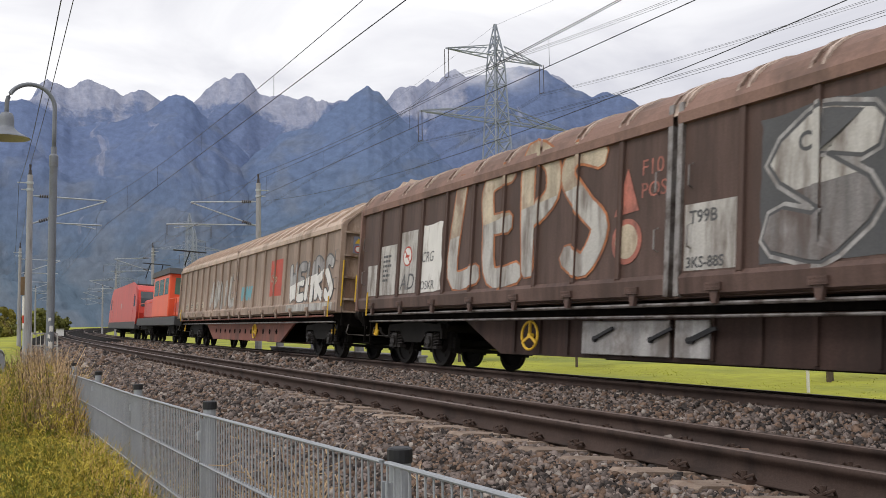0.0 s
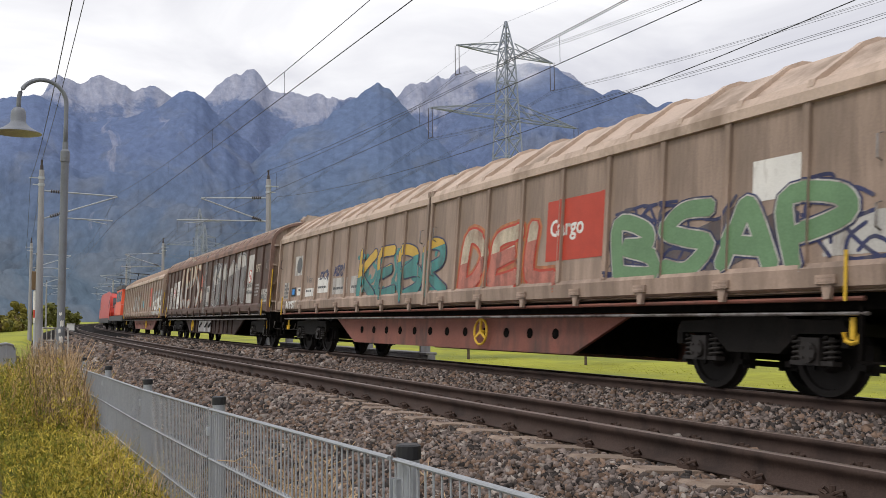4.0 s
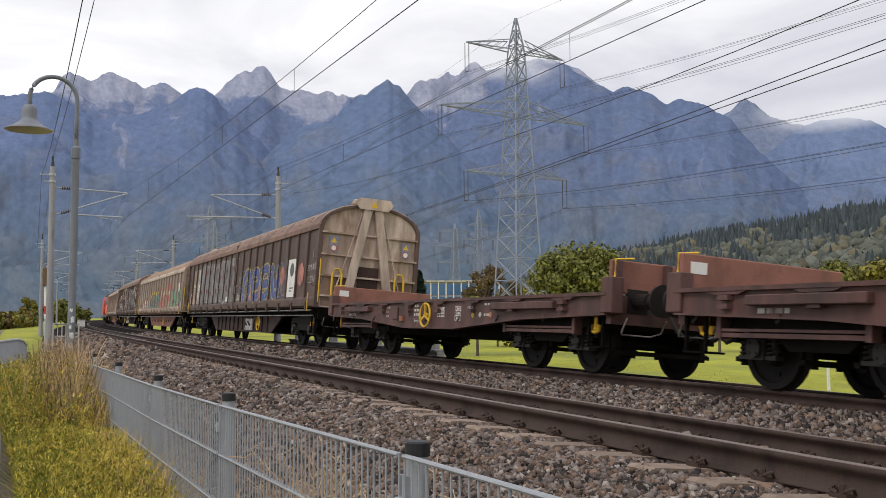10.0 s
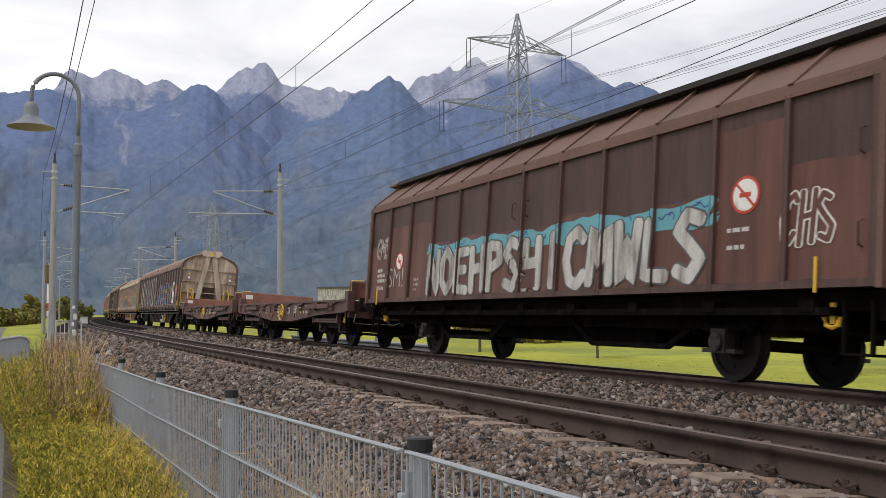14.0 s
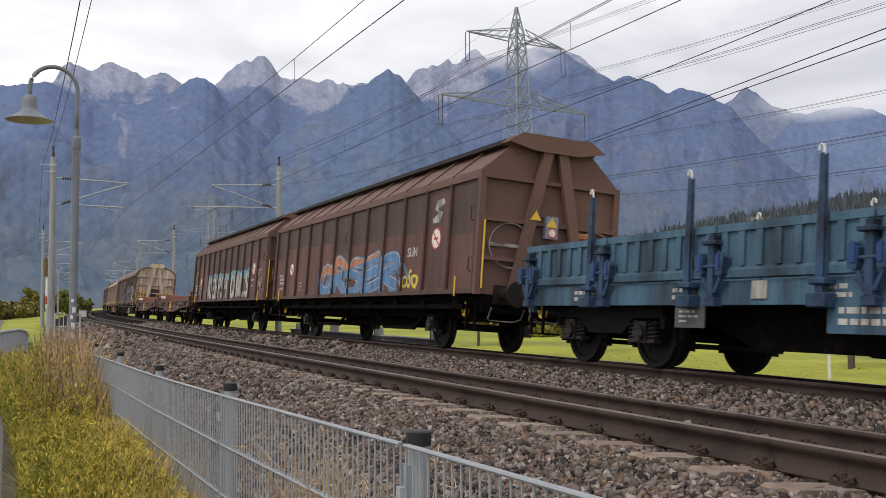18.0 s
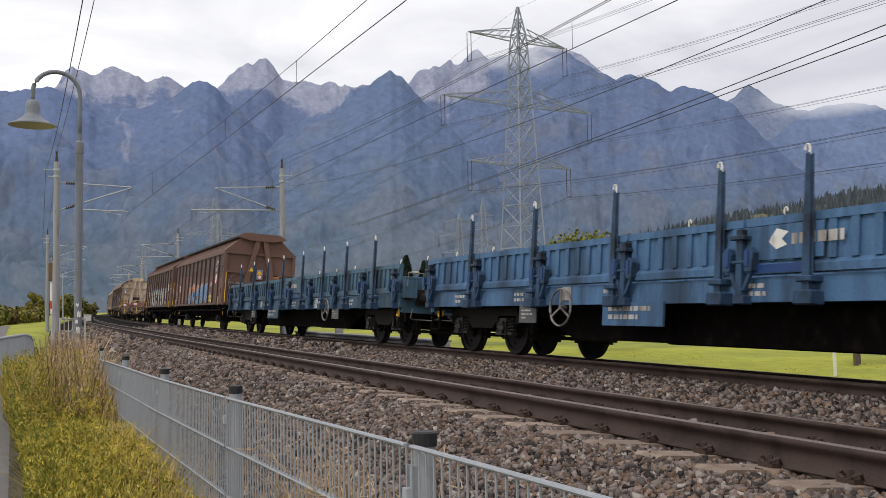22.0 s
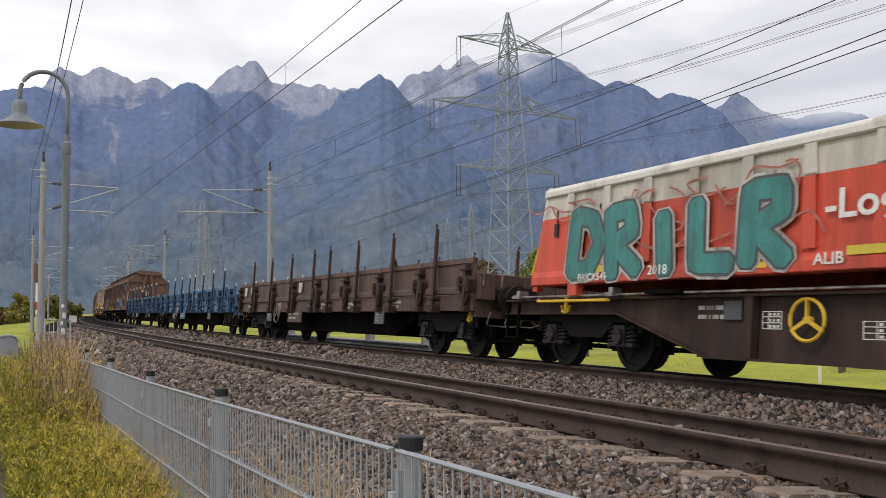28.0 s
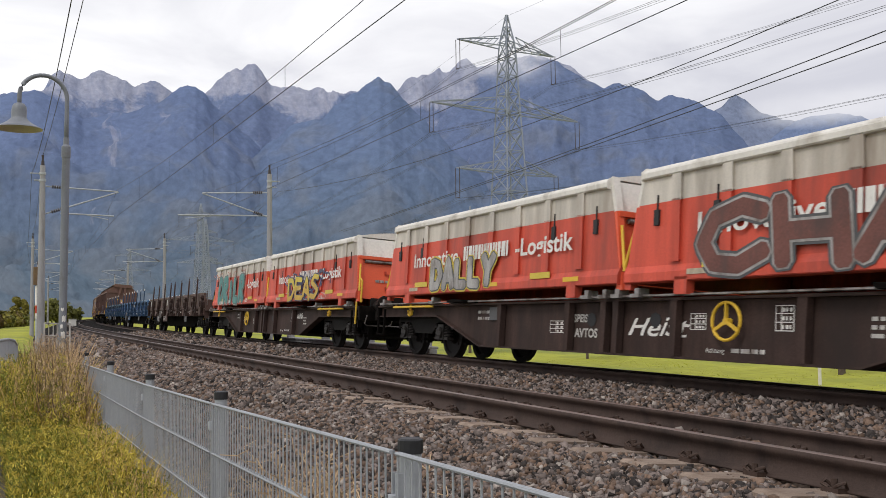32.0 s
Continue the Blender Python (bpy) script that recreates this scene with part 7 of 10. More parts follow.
def sliding_wall_van(side, roof, under, label, holes, wheel_at):
    ROOF["folded"], ROOF["round"] = holes, not holes
    van = thing("sliding_wall_van", label, "goods wagon", "wagons of the goods train")
    L, W, Z0, ZE = SW_BODY, 1.40, 1.30, 3.72
    bm = B()
    box(bm, -W + 0.06, W - 0.06, -L + 0.05, L - 0.05, Z0 - 0.02, ZE + 0.02)
    prism_y(bm, arch(W - 0.03, ZE, 0.92), -L + 0.02, L - 0.02)
    part("body", bm, side, van)
    # sliding walls: panels between proud ribs, two leaves a side
    span = (L - 0.10) / SW_PANELS[holes]
    ribs = []
    for leaf in (0, 1):
        y_top = L - 0.05 if leaf == 0 else -0.08
        for i in range(SW_PANELS[holes]):
            a = y_top - i * span
            for s in (-1, 1):
                k = ("sw_panel", side.name)

                def mk():
                    q = B()
                    box(q, -W, -W + 0.05, -span + 0.045, -0.045, 1.62, 3.66)
                    return q
                shared(k, "wall_panel", mk, side, van, pose(0, a, 0) if s < 0 else pose(0, a - span, 0, 0, 0, 180))
            if i:
                ribs.append((a - 0.045, a + 0.045))
    for a, b in ribs:
        for s in (-1, 1):
            k = ("sw_rib", side.name)

            def mk2():
                q = B()
                prism_y(q, [(-W - 0.035, 1.60), (-W - 0.035, 3.68), (-W + 0.04, 3.68), (-W + 0.04, 1.60)], -0.045, 0.045)
                return q
            shared(k, "wall_rib", mk2, side, van, pose(0, (a + b) / 2, 0) if s < 0 else pose(0, (a + b) / 2, 0, 0, 0, 180), bevel=0.012)
    for s in (-1, 1):
        bm = B()
        for ya, yb in ((0.06, L), (-L, -0.06)):
            prism_y(bm, [(s * (W - 0.02), 1.30), (s * (W + 0.03), 1.33), (s * (W + 0.05), 1.56), (s * (W + 0.01), 1.63), (s * (W - 0.02), 1.63)][::s], ya, yb)
        part("lower_rail", bm, side, van)
        bm = B()
        for ya, yb in ((0.05, L), (-L, -0.05)):
            prism_y(bm, [(s * (W - 0.04), 3.64), (s * (W + 0.055), 3.66), (s * (W + 0.06), 3.80), (s * (W + 0.0), 3.93), (s * (W - 0.06), 3.93)][::s], ya, yb)
        part("eaves_rail", bm, roof, van)
        # bolted brackets along the lower rail
        for i in range(14):
            y = -L + 0.9 + i * (2 * L - 1.8) / 13

            def mk3():
                q = B()
                box(q, -W - 0.075, -W - 0.02, -0.13, 0.13, 1.36, 1.47)
                prism_x(q, [(-0.07, 1.36), (0.07, 1.36), (0.04, 1.18), (-0.04, 1.18)], -W - 0.05, -W)
                for dy in (-0.09, -0.03, 0.03, 0.09):
                    for z in (1.39, 1.44):
                        tube(q, (-W - 0.07, dy, z), (-W - 0.085, dy, z), 0.012, seg=5)
                return q
            if s < 0:
                shared(("sw_bracket", side.name), "rail_bracket", mk3, side, van, pose(0, y, 0))
    # roof hoops
    n_hoop = 10
    for leaf in (0, 1):
        for i in range(n_hoop + 1):
            y = (L - 0.10) * (1 - i / n_hoop) + 0.06 * (i / n_hoop)
            y = y if leaf == 0 else -y

            def mk4():
                q = B()
                out, inn = arch(W + 0.045, ZE + (0.125 if holes else 0.06), 0.94 if holes else 0.945, 14), arch(W - 0.02, ZE + 0.05, 0.88, 14)
                for (lo, hi), (p, r), (p2, r2) in ((w, *pr) for w in (((-0.11, -0.06), (0.06, 0.11)) if not holes else ((-0.045, 0.045),)) for pr in zip(zip(out, inn), zip(out[1:], inn[1:]))):
                    vs = [q.verts.new((c[0], yy, c[1])) for yy in (lo, hi) for c in (p, p2, r2, r)]
                    for f in ((0, 1, 2, 3), (7, 6, 5, 4), (0, 4, 5, 1), (2, 6, 7, 3)):
                        q.faces.new([vs[j] for j in f])
                bmesh.ops.remove_doubles(q, verts=q.verts, dist=1e-4)
                return q
            shared(("sw_hoop", roof.name), "roof_hoop", mk4, M_HOOP if roof is M_BROWN_ROOF else roof, van, pose(0, y, 0))
    bm = B()
    for ya, yb in ((0.05, L - 0.06), (-L + 0.06, -0.05)):
        prism_y(bm, arch(W + 0.0, ZE + 0.06, 0.92, 16), ya, yb)
    part("roof", bm, roof, van)
    # middle post and door handles
    for s in (-1,):
        bm = B()
        box(bm, -W - 0.05, -W + 0.05, -0.14, -0.05, 1.30, 3.95)
        box(bm, -W - 0.05, -W + 0.05, 0.05, 0.14, 1.30, 3.95)
        part("middle_post", bm, M_PIPE if "beige" not in label else side, van)
        for y in (0.32, -0.32, L - 0.28, -L + 0.28):
            for z in (1.95, 2.75):
                handrail(van, [(-W - 0.02, y, z), (-W - 0.08, y, z + 0.03), (-W - 0.08, y, z + 0.30), (-W - 0.02, y, z + 0.33)], 0.012, M_PIPE, "door_handle")
    # end walls: hoop frame, cross ribs, the raised A-frame of the sliding gear
    for s in (-1, 1):
        bm = B()
        out, inn = arch(W + 0.05, ZE + 0.02, 0.95, 16), arch(W - 0.06, ZE + 0.02, 0.86, 16)
        ya, yb = s * (L - 0.03), s * (L + 0.06)
        for (p, r), (p2, r2) in zip(zip(out, inn), zip(out[1:], inn[1:])):
            vs = [bm.verts.new((c[0], yy, c[1])) for yy in (ya, yb) for c in (p, p2, r2, r)]
            for f in ((0, 1, 2, 3), (7, 6, 5, 4), (0, 4, 5, 1), (2, 6, 7, 3)):
                bm.faces.new([vs[j] for j in f])
        for sx in (-1, 1):
            box(bm, sx * W - 0.07, sx * W + 0.05, min(ya, yb), max(ya, yb), 1.28, ZE + 0.05)
        frame_ob = part("end_frame", bm, roof if "beige" not in label else side, van)
        bm = B()
        prism_y(bm, [(-W + 0.08, 1.3), *[(x * 0.97, z) for x, z in arch(W - 0.02, ZE, 0.9, 14)], (W - 0.08, 1.3)], s * (L - 0.05), s * (L + 0.0))
        end = part("end_wall", bm, M_ENDBEIGE, van, "dirty cream end wall with rust stains")
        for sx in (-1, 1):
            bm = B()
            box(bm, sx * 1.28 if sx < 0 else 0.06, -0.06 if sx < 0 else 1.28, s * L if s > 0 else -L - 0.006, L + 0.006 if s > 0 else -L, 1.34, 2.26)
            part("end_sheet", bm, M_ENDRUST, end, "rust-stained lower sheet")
        bm = B()
        box(bm, -0.30, 0.30, s * L if s > 0 else -L - 0.02, L + 0.02 if s > 0 else -L, 1.98, 2.62)
        part("gear_niche", bm, M_UBROWN, end, "dark niche of the sliding gear", bevel=0.01)
        for sx in (-1, 1):
            bm = B()
            beam(bm, (sx * 0.95, s * (L + 0.075), 1.75), (sx * 0.30, s * (L + 0.075), 4.25), 0.045, 0.03)
            part("stay", bm, M_ENDBEIGE, end)
        for z in (1.64, 2.25, 2.88, 3.54):
            bm = B()
            box(bm, -W + 0.02, W - 0.02, s * L - (0 if s > 0 else 0.09), s * L + (0.09 if s > 0 else 0), z, z + 0.055)
            part("end_rib", bm, M_ENDBEIGE, end)
        bm = B()
        y = s * (L + 0.10)
        for sx in (-1, 1):
            beam(bm, (sx * 0.64, y, 1.34), (sx * 0.15, y, 4.34), 0.10, 0.23)
        beam(bm, (-0.56, y, 1.55), (0.56, y, 1.55), 0.12, 0.08)
        a_frame = part("a_frame", bm, M_ENDBEIGE, van, "slanting beige struts of the end wall")
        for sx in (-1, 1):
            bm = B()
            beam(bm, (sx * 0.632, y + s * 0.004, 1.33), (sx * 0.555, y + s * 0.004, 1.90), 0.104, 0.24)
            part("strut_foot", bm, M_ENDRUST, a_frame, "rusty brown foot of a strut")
        bm = B()
        prism_y(bm, [(-0.40, 4.38), (-0.52, 4.54), (-0.44, 4.66), (0.44, 4.66), (0.52, 4.54), (0.40, 4.38)], s * (L - 0.25), s * (L + 0.18))
        cap = part("ridge_cap", bm, M_ENDBEIGE, van, bevel=0.03)
        for sx in (-1, 1):
            handrail(van, [(sx * 0.90 - 0.13, y, 1.60), (sx * 0.90 - 0.13, y, 2.34), (sx * 0.90 - 0.06, y, 2.48), (sx * 0.90 + 0.06, y, 2.48), (sx * 0.90 + 0.13, y, 2.34), (sx * 0.90 + 0.13, y, 1.60)], 0.030)
            bm = B()
            box(bm, sx * 1.04 - 0.12, sx * 1.04 + 0.12, y - 0.055, y - 0.035, 2.98, 3.46) if s > 0 else box(bm, sx * 1.04 - 0.12, sx * 1.04 + 0.12, y + 0.035, y + 0.055, 2.98, 3.46)
            w = part("warning_sign", bm, M_SIGNBLUE, end, "grey-blue plate with yellow triangle and red-ringed disc")
            ys = y + s * (-0.056 if s > 0 else -0.056) * (1 if s > 0 else 1)
            ys = s * (L + 0.068)
            bm = B()
            vs = [bm.verts.new((sx * 1.04 + a, ys, b)) for a, b in ((-0.09, 3.26), (0.09, 3.26), (0, 3.42))]
            bm.faces.new(vs)
            part("triangle", bm, M_YELLOW, w)
            bm = B()
            tube(bm, (sx * 1.04, ys, 3.10), (sx * 1.04, ys + 0.002 * s, 3.10), 0.09, seg=16)
            part("disc", bm, M_REDP, w)
            bm = B()
            tube(bm, (sx * 1.04, ys + 0.002 * s, 3.10), (sx * 1.04, ys + 0.005 * s, 3.10), 0.067, seg=16)
            part("disc_field", bm, M_WHITE, w)
        handrail(van, [(-W + 0.02, y, 1.45), (-W + 0.02, y, 2.75)], 0.018)
        bm = B()
        vs = [bm.verts.new((a, s * (L + 0.183), b)) for a, b in ((-0.11, 4.42), (0.11, 4.42), (0, 4.62))]
        bm.faces.new(vs)
        part("triangle", bm, M_YELLOW, cap)
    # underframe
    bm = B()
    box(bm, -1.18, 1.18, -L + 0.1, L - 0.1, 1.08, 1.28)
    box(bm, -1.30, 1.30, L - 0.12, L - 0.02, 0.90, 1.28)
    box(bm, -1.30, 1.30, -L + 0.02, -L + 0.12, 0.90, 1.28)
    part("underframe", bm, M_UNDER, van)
    for z, x, r in ((1.19, -1.36, 0.030), (1.02, -1.30, 0.024)):
        bm = B()
        tube(bm, (x, -L + 0.5, z), (x, L - 0.5, z), r, seg=8)
        part("control_rod", bm, under if z > 1.1 and holes else M_PIPE, van)
    for s in (-1, 1):
        bm = B()
        prism_x(bm, [(-6.4, 1.08), (-4.9, 0.36), (4.9, 0.36), (6.4, 1.08)], s * 1.06 - 0.03, s * 1.06 + 0.03)
        g = part("girder", bm, under, van)
        if s < 0:
            for i in range(12):
                y = -4.4 + i * 0.8
                bm = B()
                if holes:
                    tube(bm, (-1.092, y, 0.72), (-1.096, y, 0.72), 0.10, seg=12)
                else:
                    box(bm, -1.13, -1.09, y - 0.03, y + 0.03, 0.40, 1.06)
                part("lightening_hole" if holes else "stiffener", bm, M_UNDER if holes else under, g)
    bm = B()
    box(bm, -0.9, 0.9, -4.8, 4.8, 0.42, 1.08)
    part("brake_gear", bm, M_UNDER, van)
    brake_wheel(van, wheel_at, 0.72, -1.12, 0.24)
    for y in (8.70, -8.70):
        bogie(van, y)
    for y in (10.3, -10.3):
        yellow_hook(van, y, 0.72, -1.22)
        handrail(van, [(-W - 0.06, y * 1.01, 1.15), (-W - 0.06, y * 1.01, 1.75)], 0.018)
    ends(van, 11.62)
    heighten(van, 1.0 if holes else 1.09)
    ROOF["folded"], ROOF["round"] = False, False
    return van, ribs


# ---- two-axle van with folded roof ----
def two_axle_van(label):
    van = thing("sliding_wall_van", label, "goods wagon", "wagons of the goods train")
    side, roof = M_RUSTBR, M_RUSTROOF
    L, W, ZE = 7.28, 1.40, 3.66
    bm = B()
    box(bm, -W + 0.06, W - 0.06, -L + 0.05, L - 0.05, 1.26, ZE)
    part("body", bm, side, van)
    prof = [(-W - 0.02, ZE), (-W - 0.01, ZE + 0.14), (-0.78, 4.40), (-0.60, 4.48), (0.60, 4.48), (0.78, 4.40), (W + 0.01, ZE + 0.14), (W + 0.02, ZE)]
    for ya, yb in ((0.03, L - 0.02), (-L + 0.02, -0.03)):
        bm = B()
        prism_y(bm, prof, ya, yb)
        part("roof", bm, roof, van)
    bm = B()
    prism_y(bm, [(-0.96, 4.40), (-0.94, 4.50), (-0.3, 4.62), (0.3, 4.62), (0.94, 4.50), (0.96, 4.40)], -L + 0.16, L - 0.16)
    part("ridge", bm, M_SOOTY, van, "dark overhanging roof ridge")
    span = (L - 0.08) / 6
    ribs = []
    for leaf in (0, 1):
        top = L - 0.04 if leaf == 0 else -0.04
        for i in range(6):
            a = top - i * span
            for s in (-1, 1):
                def mk():
                    q = B()
                    box(q, -W, -W + 0.05, -span + 0.04, -0.04, 1.30, ZE - 0.04)
                    return q
                shared("tv_panel", "wall_panel", mk, side, van, pose(0, a, 0) if s < 0 else pose(0, a - span, 0, 0, 0, 180))
            ribs.append((a - 0.04, a + 0.04))

            def mk5():
                q = B()
                beam(q, (-W - 0.02, 0, ZE + 0.12), (-0.80, 0, 4.42), 0.07, 0.05)
                return q
            shared("tv_roofrib", "roof_rib", mk5, roof, van, pose(0, a, 0))
    ribs.append((-L + 0.0, -L + 0.08))
    for a, b in ribs:
        for s in (-1, 1):
            def mk2():
                q = B()
                prism_y(q, [(-W - 0.045, 1.27), (-W - 0.045, ZE - 0.02), (-W + 0.03, ZE - 0.02), (-W + 0.03, 1.27)], -0.04, 0.04)
                return q
            shared("tv_rib", "wall_rib", mk2, side, van, pose(0, (a + b) / 2, 0) if s < 0 else pose(0, (a + b) / 2, 0, 0, 0, 180), bevel=0.012)
    for s in (-1, 1):
        bm = B()
        box(bm, s * W - 0.05, s * W + 0.06, -L, L, ZE - 0.05, ZE + 0.07)
        part("eaves_rail", bm, roof, van)
        bm = B()
        box(bm, s * W - 0.05, s * W + 0.05, -L, L, 1.24, 1.34)
        part("lower_rail", bm, side, van)
        y = s * L
        bm = B()
        prism_y(bm, [(-W - 0.03, 1.24), (-W - 0.03, ZE + 0.1), (-0.80, 4.42), (0.80, 4.42), (W + 0.03, ZE + 0.1), (W + 0.03, 1.24)], min(y, y - s * 0.05), max(y, y - s * 0.05))
        end = part("end_wall", bm, roof, van)
        for z in (1.95, 2.75, 3.62):
            bm = B()
            box(bm, -W, W, min(y, y + s * 0.09), max(y, y + s * 0.09), z, z + 0.08)
            part("end_rib", bm, roof, end)
        bm = B()
        prism_y(bm, [(-0.45, 4.30), (-0.97, 4.42), (-0.72, 4.60), (0.72, 4.60), (0.97, 4.42), (0.45, 4.30)], min(y - s * 0.16, y + s * 0.2), max(y - s * 0.16, y + s * 0.2))
        part("ridge_cap", bm, roof, van, bevel=0.02)
        ys = y + s * 0.165
        for x, z, m in ((-0.36, 2.95, M_YELLOW), (-0.02, 2.84, M_YELLOW)):
            bm = B()
            prism_y(bm, [(x - 0.11, z - 0.10), (x + 0.11, z - 0.10), (x, z + 0.10)], min(ys, ys + s * 0.006), max(ys, ys + s * 0.006))
            part("triangle", bm, m, van, "yellow warning triangle")
        bm = B()
        box(bm, -0.13, 0.11, min(y + s * 0.03, ys), max(y + s * 0.03, ys), 2.50, 2.96)
        plate = part("warning_sign", bm, M_SIGNBLUE, end, "plate that carries a warning sign")
        for r, d, m, nm in ((0.10, 0.002, M_REDP, "disc"), (0.072, 0.005, M_WHITE, "disc_field")):
            bm = B()
            tube(bm, (-0.01, ys, 2.62), (-0.01, ys + s * d, 2.62), r, seg=16)
            part(nm, bm, m, plate)
        bm = B()
        box(bm, 0.55, 0.80, min(y, y + s * 0.16), max(y, y + s * 0.16), 2.60, 2.74)
        part("tail_lamp", bm, M_SORAN, van, "orange tail lamp holder", bevel=0.02)
        bm = B()
        for sx in (-1, 1):
            beam(bm, (sx * 0.72, y + s * 0.10, 1.30), (sx * 0.13, y + s * 0.10, 4.40), 0.12, 0.20)
            box(bm, sx * W - 0.06, sx * W + 0.06, min(y, y + s * 0.08), max(y, y + s * 0.08), 1.22, ZE + 0.08)
        beam(bm, (-0.5, y + s * 0.10, 2.2), (0.5, y + s * 0.10, 2.2), 0.08, 0.14)
        part("a_frame", bm, roof, van)
        bm = B()
        ring = [(-0.80 + 0.42 * math.cos(a), y + s * 0.07, 2.28 + 0.42 * math.sin(a)) for a in np.linspace(0, 2 * math.pi, 25)]
        path_tube(bm, ring, 0.016, 5)
        beam(bm, (-1.2, y + s * 0.07, 2.28), (-0.4, y + s * 0.07, 2.28), 0.03, 0.06)
        part("end_handwheel", bm, M_PIPE, van, "worn steel handwheel ring")
        bm = B()
        path_tube(bm, [(x + 1.75, yy, z) for x, yy, z in ring], 0.016, 5)
        part("end_handwheel", bm, M_PIPE, van, "worn steel handwheel ring")
        handrail(van, [(-W + 0.05, y + s * 0.12, 1.35), (-W + 0.05, y + s * 0.12, 2.75)], 0.018)
        for dy in (0.35,):
            yy = y - s * 0.75
            handrail(van, [(-W - 0.07, yy, 1.18), (-W - 0.07, yy, 1.62)], 0.02)
            yellow_hook(van, yy, 0.82, -1.20)
    for y in (0.22, -0.22, L - 0.2, -L + 0.2):
        for z in (1.7, 2.75):
            handrail(van, [(-W - 0.02, y, z), (-W - 0.08, y, z + 0.03), (-W - 0.08, y, z + 0.28), (-W - 0.02, y, z + 0.31)], 0.012, M_UBROWN, "door_handle")
    bm = B()
    box(bm, -1.15, 1.15, -L + 0.05, L - 0.05, 0.98, 1.22)
    box(bm, -1.25, 1.25, L - 0.12, L - 0.02, 0.86, 1.22)
    box(bm, -1.25, 1.25, -L + 0.02, -L + 0.12, 0.86, 1.22)
    box(bm, -0.95, 0.95, -6.4, 6.4, 0.74, 0.96)
    box(bm, -0.55, 0.55, -2.6, 2.6, 0.50, 0.76)
    part("underframe", bm, M_UNDER, van)
    bm = B()
    box(bm, -1.32, -1.20, -L + 0.7, L - 0.7, 0.92, 1.02)
    for i in range(9):
        y = -L + 1.0 + i * (2 * L - 2) / 8
        box(bm, -1.34, -1.18, y - 0.10, y + 0.10, 0.96, 1.12)
    part("running_rail", bm, M_UNDER, van)
    for y0 in (-2.6, 2.6):
        bm = B()
        beam(bm, (-1.0, y0 - 1.7, 0.95), (-1.0, y0 - 0.9, 0.45), 0.05, 0.09)
        beam(bm, (-1.0, y0 + 1.7, 0.95), (-1.0, y0 + 0.9, 0.45), 0.05, 0.09)
        beam(bm, (-1.0, y0 - 0.9, 0.45), (-1.0, y0 + 0.9, 0.45), 0.05, 0.09)
        part("truss", bm, M_UNDER, van)
    for y in (4.6, -4.6):
        bm = B()
        prism_x(bm, [(y - 0.32, 0.98), (y - 0.2, 0.36), (y + 0.2, 0.36), (y + 0.32, 0.98)], -0.95, -0.91)
        g = part("axle_guard", bm, M_UNDER, van)
        for s in (-1, 1):
            for k in (-0.55, 0.55):
                bm = B()
                beam(bm, (s * 1.0, y + k, 1.0), (s * 1.0, y + k * 0.9, 0.55), 0.06, 0.12)
                part("spring_hanger", bm, M_UNDER, g)
            bm = B()
            ds = np.linspace(-0.62, 0.62, 9)
            prism_x(bm, [(y + d, 0.675 - 0.10 * (1 - (d / 0.62) ** 2)) for d in ds] + [(y + d, 0.765 - 0.10 * (1 - (d / 0.62) ** 2)) for d in ds[::-1]], s * 1.0 - 0.05, s * 1.0 + 0.05)
            part("leaf_spring", bm, M_UNDER, g)
        w = shared("wheelset", "wheelset", wheelset_mesh, M_TYRE, g, pose(0, y, 0.46))
        WHEELS.append(w)
        for rz in (0, 180):
            shared("axle_box", "axle_box", axle_box_mesh, M_UNDER, g, pose(0, y, 0, 0, 0, rz))
    ends(van, 7.92)
    heighten(van, 1.055)
    return van, ribs


